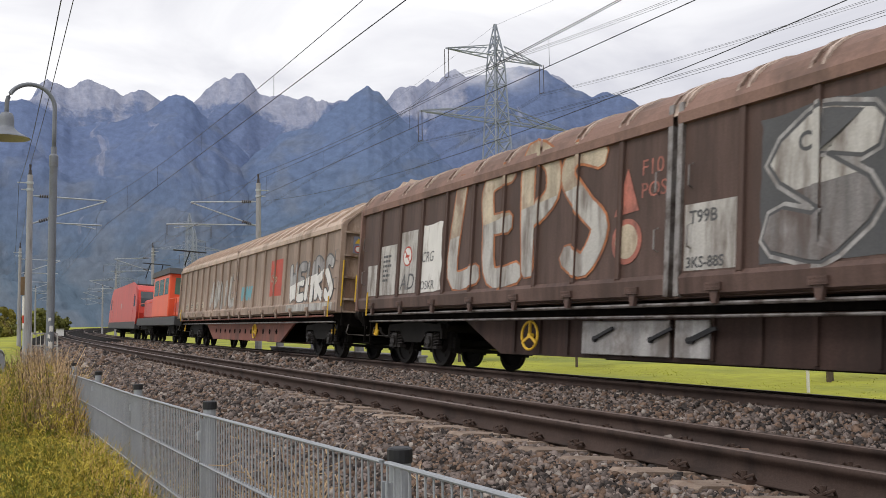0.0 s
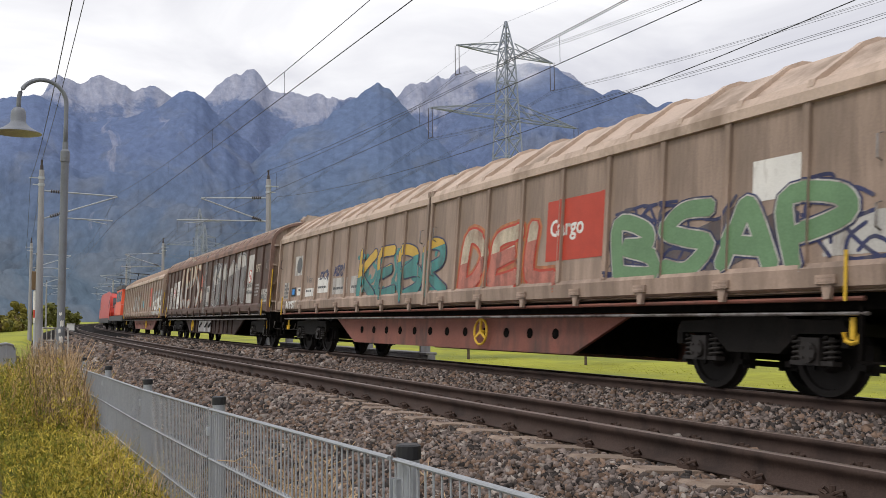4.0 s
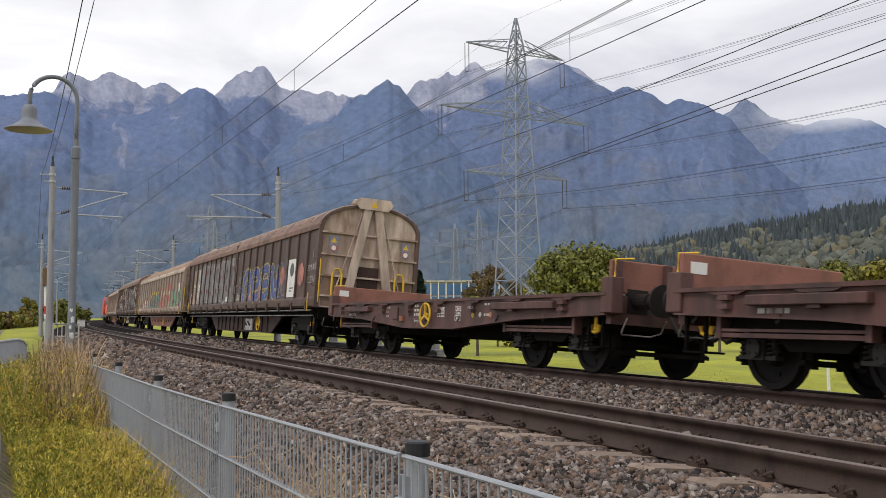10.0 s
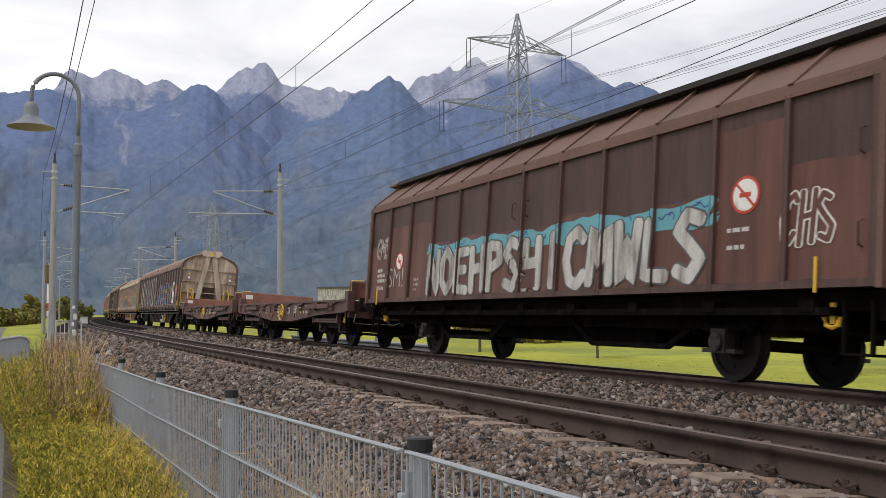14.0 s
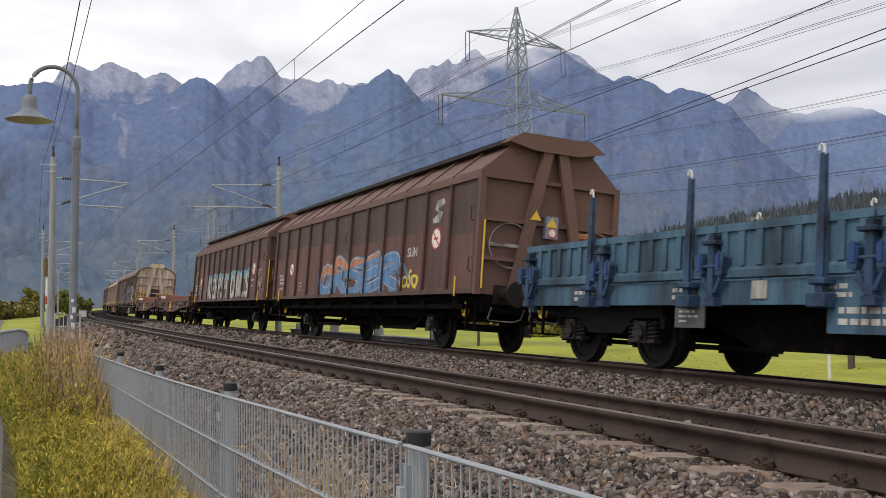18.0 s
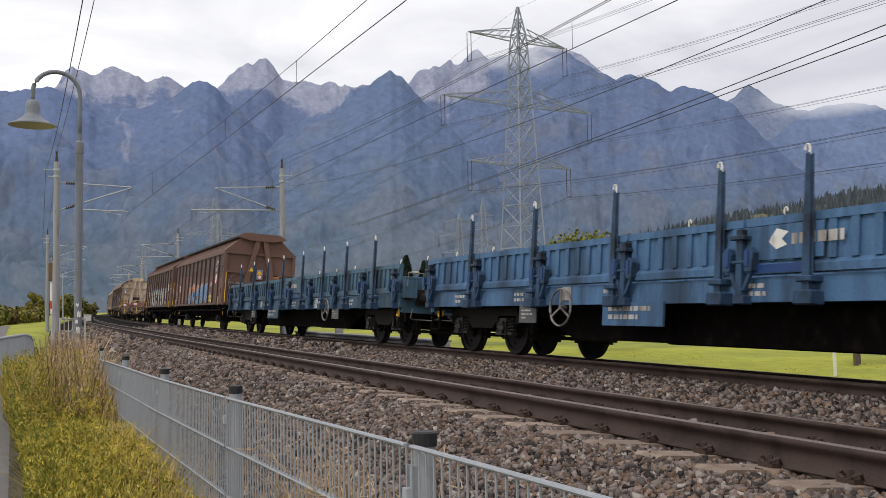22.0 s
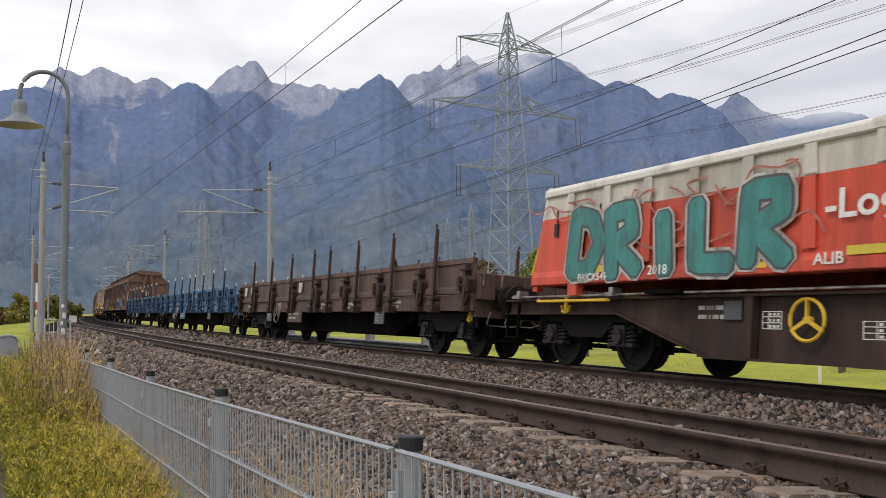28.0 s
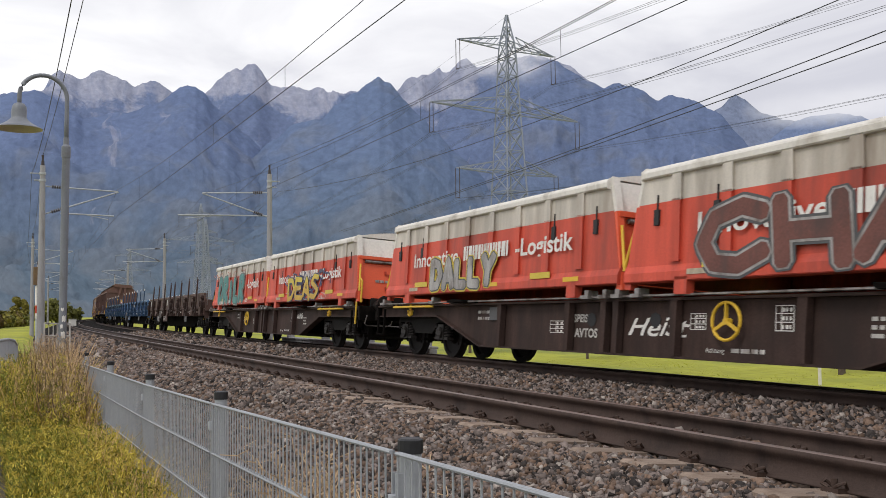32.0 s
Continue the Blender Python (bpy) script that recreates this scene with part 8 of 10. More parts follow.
# ---- flat wagon with low end walls ----
def flat_wagon(label):
    w = thing("flat_wagon", label, "goods wagon", "wagons of the goods train")
    L = 6.35
    bm = B()
    for s in (-1, 1):
        prism_x(bm, [(-L, 1.33), (-L, 1.0), (-3.9, 0.92), (-1.2, 0.70), (1.2, 0.70), (3.9, 0.92), (L, 1.0), (L, 1.33)], s * 1.32 - 0.03, s * 1.32 + 0.03)
    part("side_beam", bm, M_FLAT, w)
    for s in (-1, 1):
        bm = B()
        box(bm, s * 1.32 - 0.09, s * 1.32 + 0.09, -L, L, 1.31, 1.37)
        part("top_flange", bm, M_FLAT, w)
        bm = B()
        pts = [(-L, 1.0), (-3.9, 0.92), (-1.2, 0.70), (1.2, 0.70), (3.9, 0.92), (L, 1.0)]
        for (a, z), (b, z2) in zip(pts, pts[1:]):
            beam(bm, (s * 1.32, a, z), (s * 1.32, b, z2), 0.16, 0.03)
        part("bottom_flange", bm, M_FLAT, w)
    for i in range(32):
        def mk():
            q = B()
            box(q, -1.29, 1.29, -0.19, 0.19, 1.29, 1.345)
            return q
        shared("fw_plank", "floor_plank", mk, M_PLANK, w, pose(0, -L + 0.2 + i * (2 * L - 0.4) / 31, 0))
    for s in (-1, 1):
        bm = B()
        y = s * (L + 0.02)
        box(bm, -1.33, 1.33, min(y, y - s * 0.07), max(y, y - s * 0.07), 1.37, 1.92)
        e = part("end_wall", bm, M_ENDWALL, w, "rusty red folding end wall", bevel=0.015)
        for x in (-1.25, -0.42, 0.42, 1.25):
            bm = B()
            box(bm, x - 0.05, x + 0.05, min(y, y + s * 0.09), max(y, y + s * 0.09), 1.2, 1.90)
            part("stiffener", bm, M_FLAT, e)
        bm = B()
        box(bm, -1.36, -1.22, y - 0.30 * s - 0.12, y - 0.30 * s + 0.12, 1.05, 1.90) if False else box(bm, -1.40, -1.20, y - 0.14, y + 0.14, 1.02, 1.62)
        part("corner_box", bm, M_FLAT, w, bevel=0.01)
        bm = B()
        box(bm, -1.2, -0.95, y - s * 0.075 - 0.002, y - s * 0.07, 1.62, 1.80)
        part("paper_label", bm, M_WHITE, e)
        handrail(w, [(-1.30, y + 0.05 * s, 1.62), (-1.30, y + 0.05 * s, 1.92), (-1.0, y + 0.05 * s, 1.96)], 0.02)
        bm = B()
        box(bm, -1.3, 1.3, min(y, y - s * 0.12), max(y, y - s * 0.12), 0.85, 1.33)
        part("headstock", bm, M_FLAT, w)
    # fittings on the near side
    for i, y in enumerate((-5.2, -3.6, -2.05, -0.55, 0.95, 2.5, 4.0, 5.4)):
        bm = B()
        for z in (1.06, 1.18):
            box(bm, -1.44, -1.34, y - 0.09, y + 0.09, z, z + 0.07)
        part("stake_pocket", bm, M_FLAT, w)
        bm = B()
        prism_x(bm, [(y - 0.35, 1.31), (y + 0.35, 1.31), (y + 0.22, 1.26), (y - 0.22, 1.26)], -1.40, -1.35)
        part("lashing_pocket", bm, M_FLAT, w)
        bm = B()
        path_tube(bm, [(-1.36, y + 0.55, 0.98), (-1.40, y + 0.50, 0.92), (-1.40, y + 0.55, 0.86), (-1.36, y + 0.60, 0.92)], 0.014, 5)
        part("lashing_ring", bm, M_BUFFER, w)
    for y0, y1 in ((-5.0, -2.9), (3.3, 5.0)):
        bm = B()
        box(bm, -1.46, -1.35, y0, y1, 1.10, 1.24)
        part("stowed_stake", bm, M_FLAT, w, bevel=0.01)
    for y0, y1 in ((-5.4, -3.2), (3.4, 5.6)):
        bm = B()
        box(bm, -1.30, -1.18, y0, y1, 0.68, 0.74)
        box(bm, -1.30, -1.18, y0, y1, 0.76, 0.80)
        for y in (y0, y1):
            box(bm, -1.31, -1.17, y - 0.04, y + 0.04, 0.66, 1.0)
        part("step_board", bm, M_FLAT, w)
    brake_wheel(w, 0.02, 1.0, -1.35, 0.25)
    bm = B()
    box(bm, -1.38, -1.345, 1.62, 1.92, 0.90, 1.22)
    part("hatch", bm, M_FLAT, w, bevel=0.01)
    bm = B()
    box(bm, -1.40, -1.35, 1.28, 1.46, 0.86, 0.98)
    part("reflector_box", bm, M_SORAN, w, "small orange box")
    bars(w, 0.72, 1.20, (0.20, 0.30, 0.38), -1.356, h=0.06, gap=0.045, seed=3)
    word(w, "Smms", 0.72, 0.84, 0.11, M_WHITE, -1.356)
    label_frame(w, -1.28, 0.88, 0.26, 0.32, -1.357, 2)
    label_frame(w, -0.46, 0.96, 0.34, 0.22, -1.357, 4)
    label_frame(w, -1.82, 1.12, 0.22, 0.14, -1.357, 5)
    bars(w, 2.35, 1.18, (0.22, 0.14, 0.20), -1.356, h=0.05, gap=0.06, seed=8)
    bars(w, -2.5, 1.2, (0.2, 0.0, 0.2), -1.356, h=0.05, gap=0.06, seed=9)
    bars(w, 4.9, 1.0, (0.5,), -1.356, h=0.07, seed=10)
    for y, c in ((-2.05, M_YELLOW), (-2.35, M_DIRTYWHITE), (-2.75, M_SORAN)):
        bm = B()
        disc_x(bm, -1.35, y, 1.0, 0.05, 0.01, 12)
        part("round_plate", bm, c, w)
    bm = B()
    box(bm, -1.0, 1.0, -3.3, 3.3, 0.55, 1.28)
    box(bm, -1.2, 1.2, -L + 0.1, L - 0.1, 1.05, 1.29)
    part("underframe", bm, M_UNDER, w)
    for y in (4.3, -4.3):
        bogie(w, y)
    for y in (5.9, -5.9):
        yellow_hook(w, y, 0.75, -1.22)
    ends(w, 6.98, steps=True)
    return w


# ---- bogie flat wagon with drop sides and stakes ----
def stake_wagon(paint, label, hooks):
    w = thing("stake_wagon", label, "goods wagon", "wagons of the goods train")
    L = 9.25
    bm = B()
    box(bm, -1.28, 1.28, -L, L, 1.17, 1.25)
    part("floor", bm, M_PLANK, w)
    for s in (-1, 1):
        bm = B()
        box(bm, s * 1.34 - 0.04, s * 1.34 + 0.04, -L, L, 0.97, 1.30)
        part("side_sill", bm, paint, w)
    worn = M_BLUEWORN if paint is not M_RESBROWN else M_UBROWN
    n = 8
    flap = 2 * L / n
    stakes = [-7.74, -5.60, -3.59, -1.47, 0.85, 2.92, 5.05, 7.25] if paint is M_TEALBLUE else [-7.71, -5.44, -3.19, -1.04, 0.35, 2.55, 4.82, 7.15]
    for i in range(n):
        a = -L + i * flap
        for s in (-1, 1):
            def mk():
                q = B()
                box(q, -1.385, -1.335, 0.02, flap - 0.02, 1.33, 2.08)
                box(q, -1.42, -1.325, 0.02, flap - 0.02, 1.98, 2.09)
                prism_y(q, [(-1.43, 1.34), (-1.43, 1.44), (-1.37, 1.52), (-1.37, 1.34)], 0.02, flap - 0.02)
                k = 8
                for j in range(0 if paint is M_RESBROWN else k):
                    y = 0.14 + j * (flap - 0.28) / (k - 1)
                    box(q, -1.415, -1.38, y - 0.05, y + 0.05, 1.50, 1.98)
                return q
            shared(("st_flap", paint.name), "drop_side", mk, paint, w, pose(0, a, 0) if s < 0 else pose(0, a + flap, 0, 0, 0, 180))
    for y in stakes:
        for s in (-1, 1):
            def mk2():
                q = B()
                prism_x(q, [(-0.042, 0.93), (0.042, 0.93), (0.036, 2.0), (0.020, 2.80), (-0.020, 2.80), (-0.036, 2.0)], -1.51, -1.455)
                box(q, -1.56, -1.36, -0.13, 0.13, 0.92, 1.10)
                box(q, -1.55, -1.36, -0.11, 0.11, 1.20, 1.28)
                return q
            st = shared(("st_stake", paint.name), "stake", mk2, worn, w, pose(0, y, 0) if s < 0 else pose(0, y, 0, 0, 0, 180), bevel=0.012)

            def mk3():
                q = B()
                path_tube(q, [(-1.485, 0.0, 2.76), (-1.485, 0.0, 2.88), (-1.485, 0.015, 2.925), (-1.485, 0.042, 2.935), (-1.485, 0.066, 2.91), (-1.485, 0.068, 2.86)], 0.014, 7)
                return q
            shared(("st_hook", hooks.name), "stake_hook", mk3, hooks, st, Matrix())
    # toggle clamps that hold the drop sides
    dark = M_BLUEDARK if paint is not M_RESBROWN else M_UBROWN
    for i in range(n + 1):
        y = -L + i * flap
        y = max(min(y, L - 0.2), -L + 0.2)

        def mk4():
            q = B()
            box(q, -1.50, -1.38, -0.05, 0.05, 1.05, 1.95)
            for d in (-0.18, 0.18):
                prism_x(q, [(d - 0.05, 1.38), (d + 0.05, 1.38), (d + 0.07, 1.62), (d, 1.70), (d - 0.07, 1.62)], -1.52, -1.42)
                beam(q, (-1.46, d, 1.40), (-1.46, d * 0.3, 1.12), 0.05, 0.05)
            box(q, -1.54, -1.40, -0.12, 0.12, 1.80, 1.86)
            tube(q, (-1.48, -0.20, 1.50), (-1.48, 0.20, 1.50), 0.03, seg=7)
            box(q, -1.50, -1.36, -0.09, 0.09, 0.94, 1.06)
            return q
        shared(("st_clamp", paint.name), "side_clamp", mk4, worn, w, pose(0, y, 0), bevel=0.008)

        def mk5():
            q = B()
            box(q, -1.535, -1.46, -0.03, 0.03, 1.44, 1.66)
            return q
        for d in (-0.16, 0.16):
            shared(("st_pad", dark.name), "clamp_pad", mk5, dark, w, pose(0, y + d, 0))
    for s in (-1, 1):
        bm = B()
        y = s * L
        box(bm, -1.33, 1.33, min(y, y - s * 0.08), max(y, y - s * 0.08), 1.25, 1.78)
        e = part("end_flap", bm, paint, w, bevel=0.015)
        for x in (-1.0, -0.35, 0.35, 1.0):
            bm = B()
            box(bm, x - 0.06, x + 0.06, min(y, y + s * 0.08), max(y, y + s * 0.08), 1.15, 1.75)
            part("stiffener", bm, paint, e)
        bm = B()
        box(bm, -1.32, 1.32, min(y, y - s * 0.14), max(y, y - s * 0.14), 0.85, 1.24)
        for sx in (-1, 1):
            box(bm, sx * 1.2 - 0.14, sx * 1.2 + 0.14, min(y, y + s * 0.18), max(y, y + s * 0.18), 1.22, 1.68)
        part("headstock", bm, paint, w)
        handrail(w, [(-1.30, y + s * 0.2, 1.50), (-1.30, y + s * 0.22, 1.86), (-0.95, y + s * 0.22, 1.86), (-0.95, y + s * 0.2, 1.50)], 0.02, M_PIPE)
    for s in (-1, 1):
        bm = B()
        prism_x(bm, [(-5.9, 0.98), (-4.4, 0.38), (4.4, 0.38), (5.9, 0.98)], s * 0.90 - 0.03, s * 0.90 + 0.03)
        part("girder", bm, M_UNDER, w)
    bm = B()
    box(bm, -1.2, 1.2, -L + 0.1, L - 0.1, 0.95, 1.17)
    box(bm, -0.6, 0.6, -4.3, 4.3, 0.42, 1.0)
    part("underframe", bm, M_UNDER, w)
    for y in (7.42, -7.42):
        bogie(w, y)
    for y in (8.9, -8.9):
        yellow_hook(w, y, 0.80, -1.24)
    ends(w, 9.95)
    # small fittings and tables
    for y, mt in ((3.9, M_DIRTYWHITE), (-2.2, M_DIRTYWHITE)):
        bm = B()
        box(bm, -1.40, -1.385, y - 0.12, y + 0.12, 1.05, 1.29)
        part("paper_label", bm, mt, w)
    return w


# ---- container wagon and its open-top containers ----
def container_wagon(label, wheel_at):
    w = thing("container_wagon", label, "goods wagon", "wagons of the goods train")
    L = 9.25
    for s in (-1, 1):
        bm = B()
        prism_x(bm, [(-L, 1.17), (-L, 0.92), (-6.0, 0.92), (-4.15, 0.30), (4.15, 0.30), (6.0, 0.92), (L, 0.92), (L, 1.17)], s * 1.16 - 0.03, s * 1.16 + 0.03)
        g = part("side_girder", bm, M_UBROWN, w, bevel=0.01)
        bm = B()
        pts = [(-L, 0.92), (-6.0, 0.92), (-4.15, 0.30), (4.15, 0.30), (6.0, 0.92), (L, 0.92)]
        for (a, z), (b, z2) in zip(pts, pts[1:]):
            beam(bm, (s * 1.20, a, z), (s * 1.20, b, z2), 0.18, 0.03)
        box(bm, s * 1.20 - 0.09, s * 1.20 + 0.09, -L, L, 1.15, 1.19)
        part("flange", bm, M_UBROWN, g)
        for y in (-3.4, -1.25, 0.0, 0.3, 1.25, 3.4):
            bm = B()
            prism_x(bm, [(y - 0.05, 0.32), (y + 0.05, 0.32), (y + 0.07, 1.15), (y - 0.07, 1.15)], s * 1.26 - 0.05, s * 1.26 + 0.05)
            part("stiffener", bm, M_UBROWN, g)
    for y in (0.75, -0.75):
        bm = B()
        tube(bm, (-1.192, y, 0.86), (-1.198, y, 0.86), 0.12, seg=8)
        part("girder_hole", bm, M_BLACK, w)
    bm = B()
    tube(bm, (-1.36, -L + 0.4, 1.22), (-1.36, L - 0.4, 1.22), 0.02, seg=7)
    part("edge_bar", bm, M_PIPE, w)
    for y in (-8.6, -6.0, -0.6, -0.15, 0.15, 0.6, 6.0, 8.6):
        bm = B()
        box(bm, -1.44, -1.22, y - 0.10, y + 0.10, 1.19, 1.25)
        box(bm, -1.40, -1.24, y - 0.05, y + 0.05, 1.25, 1.34)
        part("container_lock", bm, M_PIPE, w)
    for y in (4.8, -4.8):
        bm = B()
        box(bm, -1.50, -1.16, y - 0.30, y + 0.30, 1.20, 1.25)
        beam(bm, (-1.45, y - 0.35, 1.22), (-1.30, y + 0.45, 1.27), 0.10, 0.05)
        part("stowed_lock", bm, M_UNDER, w)
    brake_wheel(w, wheel_at, 0.84, -1.22, 0.24)
    label_frame(w, wheel_at + 0.75, 0.72, 0.30, 0.24, -1.195, 6)
    bars(w, -4.2, 0.86, (0.3, 0.24, 0.34), -1.195, h=0.05, seed=4)
    bars(w, 4.4, 0.98, (0.7, 0.8), -1.195, M_DIRTYWHITE, h=0.06, gap=0.07, seed=5)
    label_frame(w, 1.9, 0.62, 0.55, 0.22, -1.195, 7)
    label_frame(w, -2.9, 0.72, 0.28, 0.34, -1.195, 8)
    bars(w, -2.2, 0.41, (0.6,), -1.195, h=0.06, seed=6)
    word(w, "Achtung", -1.75, 0.40, 0.10, M_WHITE, -1.195)
    bm = B()
    box(bm, -1.23, -1.19, 3.6, 3.9, 0.84, 1.10)
    part("tool_box", bm, M_SGREY, w)
    bm = B()
    box(bm, -1.1, 1.1, -L + 0.1, L - 0.1, 0.95, 1.15)
    box(bm, -0.5, 0.5, -4.2, 4.2, 0.40, 1.0)
    for s in (-1, 1):
        box(bm, -1.3, 1.3, s * L - 0.06, s * L + 0.06, 0.82, 1.22)
    part("underframe", bm, M_UNDER, w)
    for y in (7.10, -7.10):
        bogie(w, y)
        handrail(w, [(-1.30, y - 0.95, 1.14), (-1.40, y - 0.85, 1.13), (-1.40, y + 0.85, 1.13), (-1.30, y + 1.0, 1.17)], 0.028)
        yellow_hook(w, y + 0.2, 0.98, -1.28)
    handrail(w, [(-1.35, -L + 0.1, 0.7), (-1.35, -L + 0.1, 1.9), (-1.35, -L - 0.05, 1.98), (-1.35, -L - 0.2, 1.9), (-1.35, -L - 0.2, 1.3)], 0.022)
    ends(w, 9.87)
    return w


CON_L = 4.42



def container(parent, yc, logo=True):
    """An open-top container under a domed cover, grey-white over red, with slanting end walls."""
    c = thing("bulk_container", "red and grey-white open-top container with a domed tarpaulin cover", "container", "containers on the wagons")
    c.parent = None
    L, W, Z0, ZT, ZS = CON_L, 1.36, 1.42, 3.14, 2.63
    for s in (-1, 1):
        bm = B()
        prism_x(bm, [(-L + 0.12, Z0), (-L + 0.34, ZS), (L - 0.34, ZS), (L - 0.12, Z0)], s * W - 0.04, s * W + 0.02)
        part("lower_side", bm, M_CRED, c)
        bm = B()
        prism_x(bm, [(-L + 0.34, ZS), (-L + 0.46, ZT - 0.02), (L - 0.46, ZT - 0.02), (L - 0.34, ZS)], s * W - 0.04, s * W + 0.02)
        part("upper_side", bm, M_CWHITE, c)
        for i in range(8):
            y = -L + 1.15 + i * (2 * L - 2.3) / 7
            for z0, z1, m in ((Z0 + 0.30, ZS, M_CRED), (ZS, ZT - 0.05, M_CWHITE)):
                bm = B()
                x = s * (W + 0.02)
                prism_x(bm, [(y - 0.09, z0), (y + 0.09, z0), (y + 0.07, z1), (y - 0.07, z1)], min(x, x + s * 0.06), max(x, x + s * 0.06))
                part("side_post", bm, m, c, bevel=0.012)
        bm = B()
        prism_y(bm, [(s * (W - 0.02), Z0 - 0.02), (s * (W + 0.08), Z0), (s * (W + 0.08), Z0 + 0.14), (s * (W + 0.02), Z0 + 0.30), (s * (W - 0.02), Z0 + 0.30)][::s], -L + 0.12, L - 0.12)
        part("bottom_rail", bm, M_CRED, c, bevel=0.01)
        bm = B()
        prism_y(bm, [(s * (W - 0.06), ZT - 0.14), (s * (W + 0.09), ZT - 0.12), (s * (W + 0.09), ZT - 0.01), (s * (W + 0.02), ZT + 0.06), (s * (W - 0.06), ZT + 0.06)][::s], -L + 0.44, L - 0.44)
        part("top_rail", bm, M_TARP, c, bevel=0.015)
    for s in (-1, 1):
        bm = B()
        prism_x(bm, [(s * (L - 0.12), Z0), (s * (L - 0.34), ZS), (s * (L - 0.42), ZS), (s * (L - 0.20), Z0)][::s], -W, W)
        e = part("lower_end", bm, M_LOCOO if s < 0 else M_CRED, c, "red lower end door")
        for z in (1.68, 2.12):
            bm = B()
            y = s * (L - 0.12 - 0.22 * (z - Z0) / (ZS - Z0))
            box(bm, -0.72, -0.30, min(y - s * 0.03, y + s * 0.03), max(y - s * 0.03, y + s * 0.03), z, z + 0.03)
            box(bm, -0.72, -0.68, min(y - s * 0.03, y + s * 0.03), max(y - s * 0.03, y + s * 0.03), z, z + 0.11)
            box(bm, -0.34, -0.30, min(y - s * 0.03, y + s * 0.03), max(y - s * 0.03, y + s * 0.03), z, z + 0.11)
            part("pull_handle", bm, M_CRED, e)
        for z, x0, w, h in ((1.90, -0.95, 0.85, 0.07), (1.86, 0.15, 0.95, 0.12)):
            bm = B()
            y = s * (L - 0.10 - 0.22 * (z - Z0) / (ZS - Z0))
            for k in range(7):
                box(bm, x0 + k * w / 7, x0 + (k + 0.75) * w / 7, min(y, y - s * 0.03), max(y, y - s * 0.03), z, z + h)
            tagged(part("stencilling", bm, M_DIRTYWHITE, e), kind="stuff")
        bm = B()
        y = s * (L - 0.27)
        tube(bm, (-W + 0.15, y, ZS - 0.16), (W - 0.15, y, ZS - 0.16), 0.045, seg=10)
        part("tarpaulin_roller", bm, M_PIPE, e, "grey steel roller under the cover")
        bm = B()
        y = s * (L - 0.335)
        box(bm, 0.62, 0.92, min(y, y - s * 0.05), max(y, y - s * 0.05), ZS + 0.06, ZS + 0.36)
        sign = part("warning_plate", bm, M_SGREY, e, "dark plate with yellow warning triangle")
        bm = B()
        bm.faces.new([bm.verts.new((0.77 + a, y + s * 0.004, ZS + b)) for a, b in ((-0.10, 0.20), (0.10, 0.20), (0, 0.34))])
        part("triangle", bm, M_YELLOW, sign)
        bm = B()
        prism_x(bm, [(s * (L - 0.34), ZS), (s * (L - 0.46), ZT), (s * (L - 0.54), ZT), (s * (L - 0.42), ZS)][::s], -W, W)
        part("upper_end", bm, M_TARP, c)
        bm = B()
        y = s * (L - 0.28)
        beam(bm, (-W, y, ZS - 0.05), (W, y, ZS - 0.05), 0.07, 0.09)
        for sx in (-1, 1):
            beam(bm, (sx * (W - 0.02), s * (L - 0.14), Z0 - 0.10), (sx * (W - 0.02), s * (L - 0.34), ZS - 0.02), 0.13, 0.11)
        part("end_frame", bm, M_LOCOO if s < 0 else M_CRED, c)
        for sx in (-1, 1):
            bm = B()
            beam(bm, (sx * (W - 0.02), s * (L - 0.34), ZS - 0.02), (sx * (W - 0.02), s * (L - 0.46), ZT + 0.03), 0.13, 0.11)
            part("corner_post", bm, M_TARP, c)
        handrail(c, [(-W - 0.03, s * (L - 0.04), 1.62), (-W + 0.02, s * (L - 0.22), 2.38)], 0.022)
    bm = B()
    n = 14
    prof = [(-W - 0.05 + (2 * W + 0.1) * i / n, ZT + 0.03 + 0.22 * math.sin(math.pi * i / n) ** 0.8) for i in range(n + 1)]
    prism_y(bm, prof, -L + 0.46, L - 0.46)
    part("cover", bm, M_TARP, c, "domed white tarpaulin cover")
    for y in (-L + 1.3, L - 1.3):
        for x in (-W - 0.02, W + 0.02):
            bm = B()
            box(bm, x - 0.06, x + 0.06, y - 0.12, y + 0.12, 1.22, 1.48)
            part("corner_fitting", bm, M_CRED, c)
    for y in (L - 0.75, L - 1.9, -L + 0.75, -L + 1.9):
        bm = B()
        box(bm, -W - 0.07, -W - 0.02, y - 0.05, y + 0.05, 2.28, 2.52)
        tube(bm, (-W - 0.05, y, 2.5), (-W - 0.05, y, 2.75), 0.012, seg=6)
        part("tarpaulin_latch", bm, M_BLACK, c)
    for y in (L - 2.0, -L + 2.2):
        bm = B()
        box(bm, -W - 0.09, -W - 0.082, y - 0.3, y + 0.3, Z0 + 0.17, Z0 + 0.28)
        part("reflective_strip", bm, M_SYELL, c)
    x = -W - 0.026
    if logo:
        v = [(0, 0), (0.42, 0.04), (0.52, 0.26), (0.08, 0.22)]
        flat_on_side("company_sign", v, [(0, 1, 2, 3)], x, 1.95, 2.64, M_REDP, c)
        bars(c, 2.35, 2.72, (0.32,), x, M_SGREY, h=0.10, seed=2)
        bars(c, 1.35, 2.78, (0.55,), x, M_SGREY, h=0.10, seed=3)
    return c


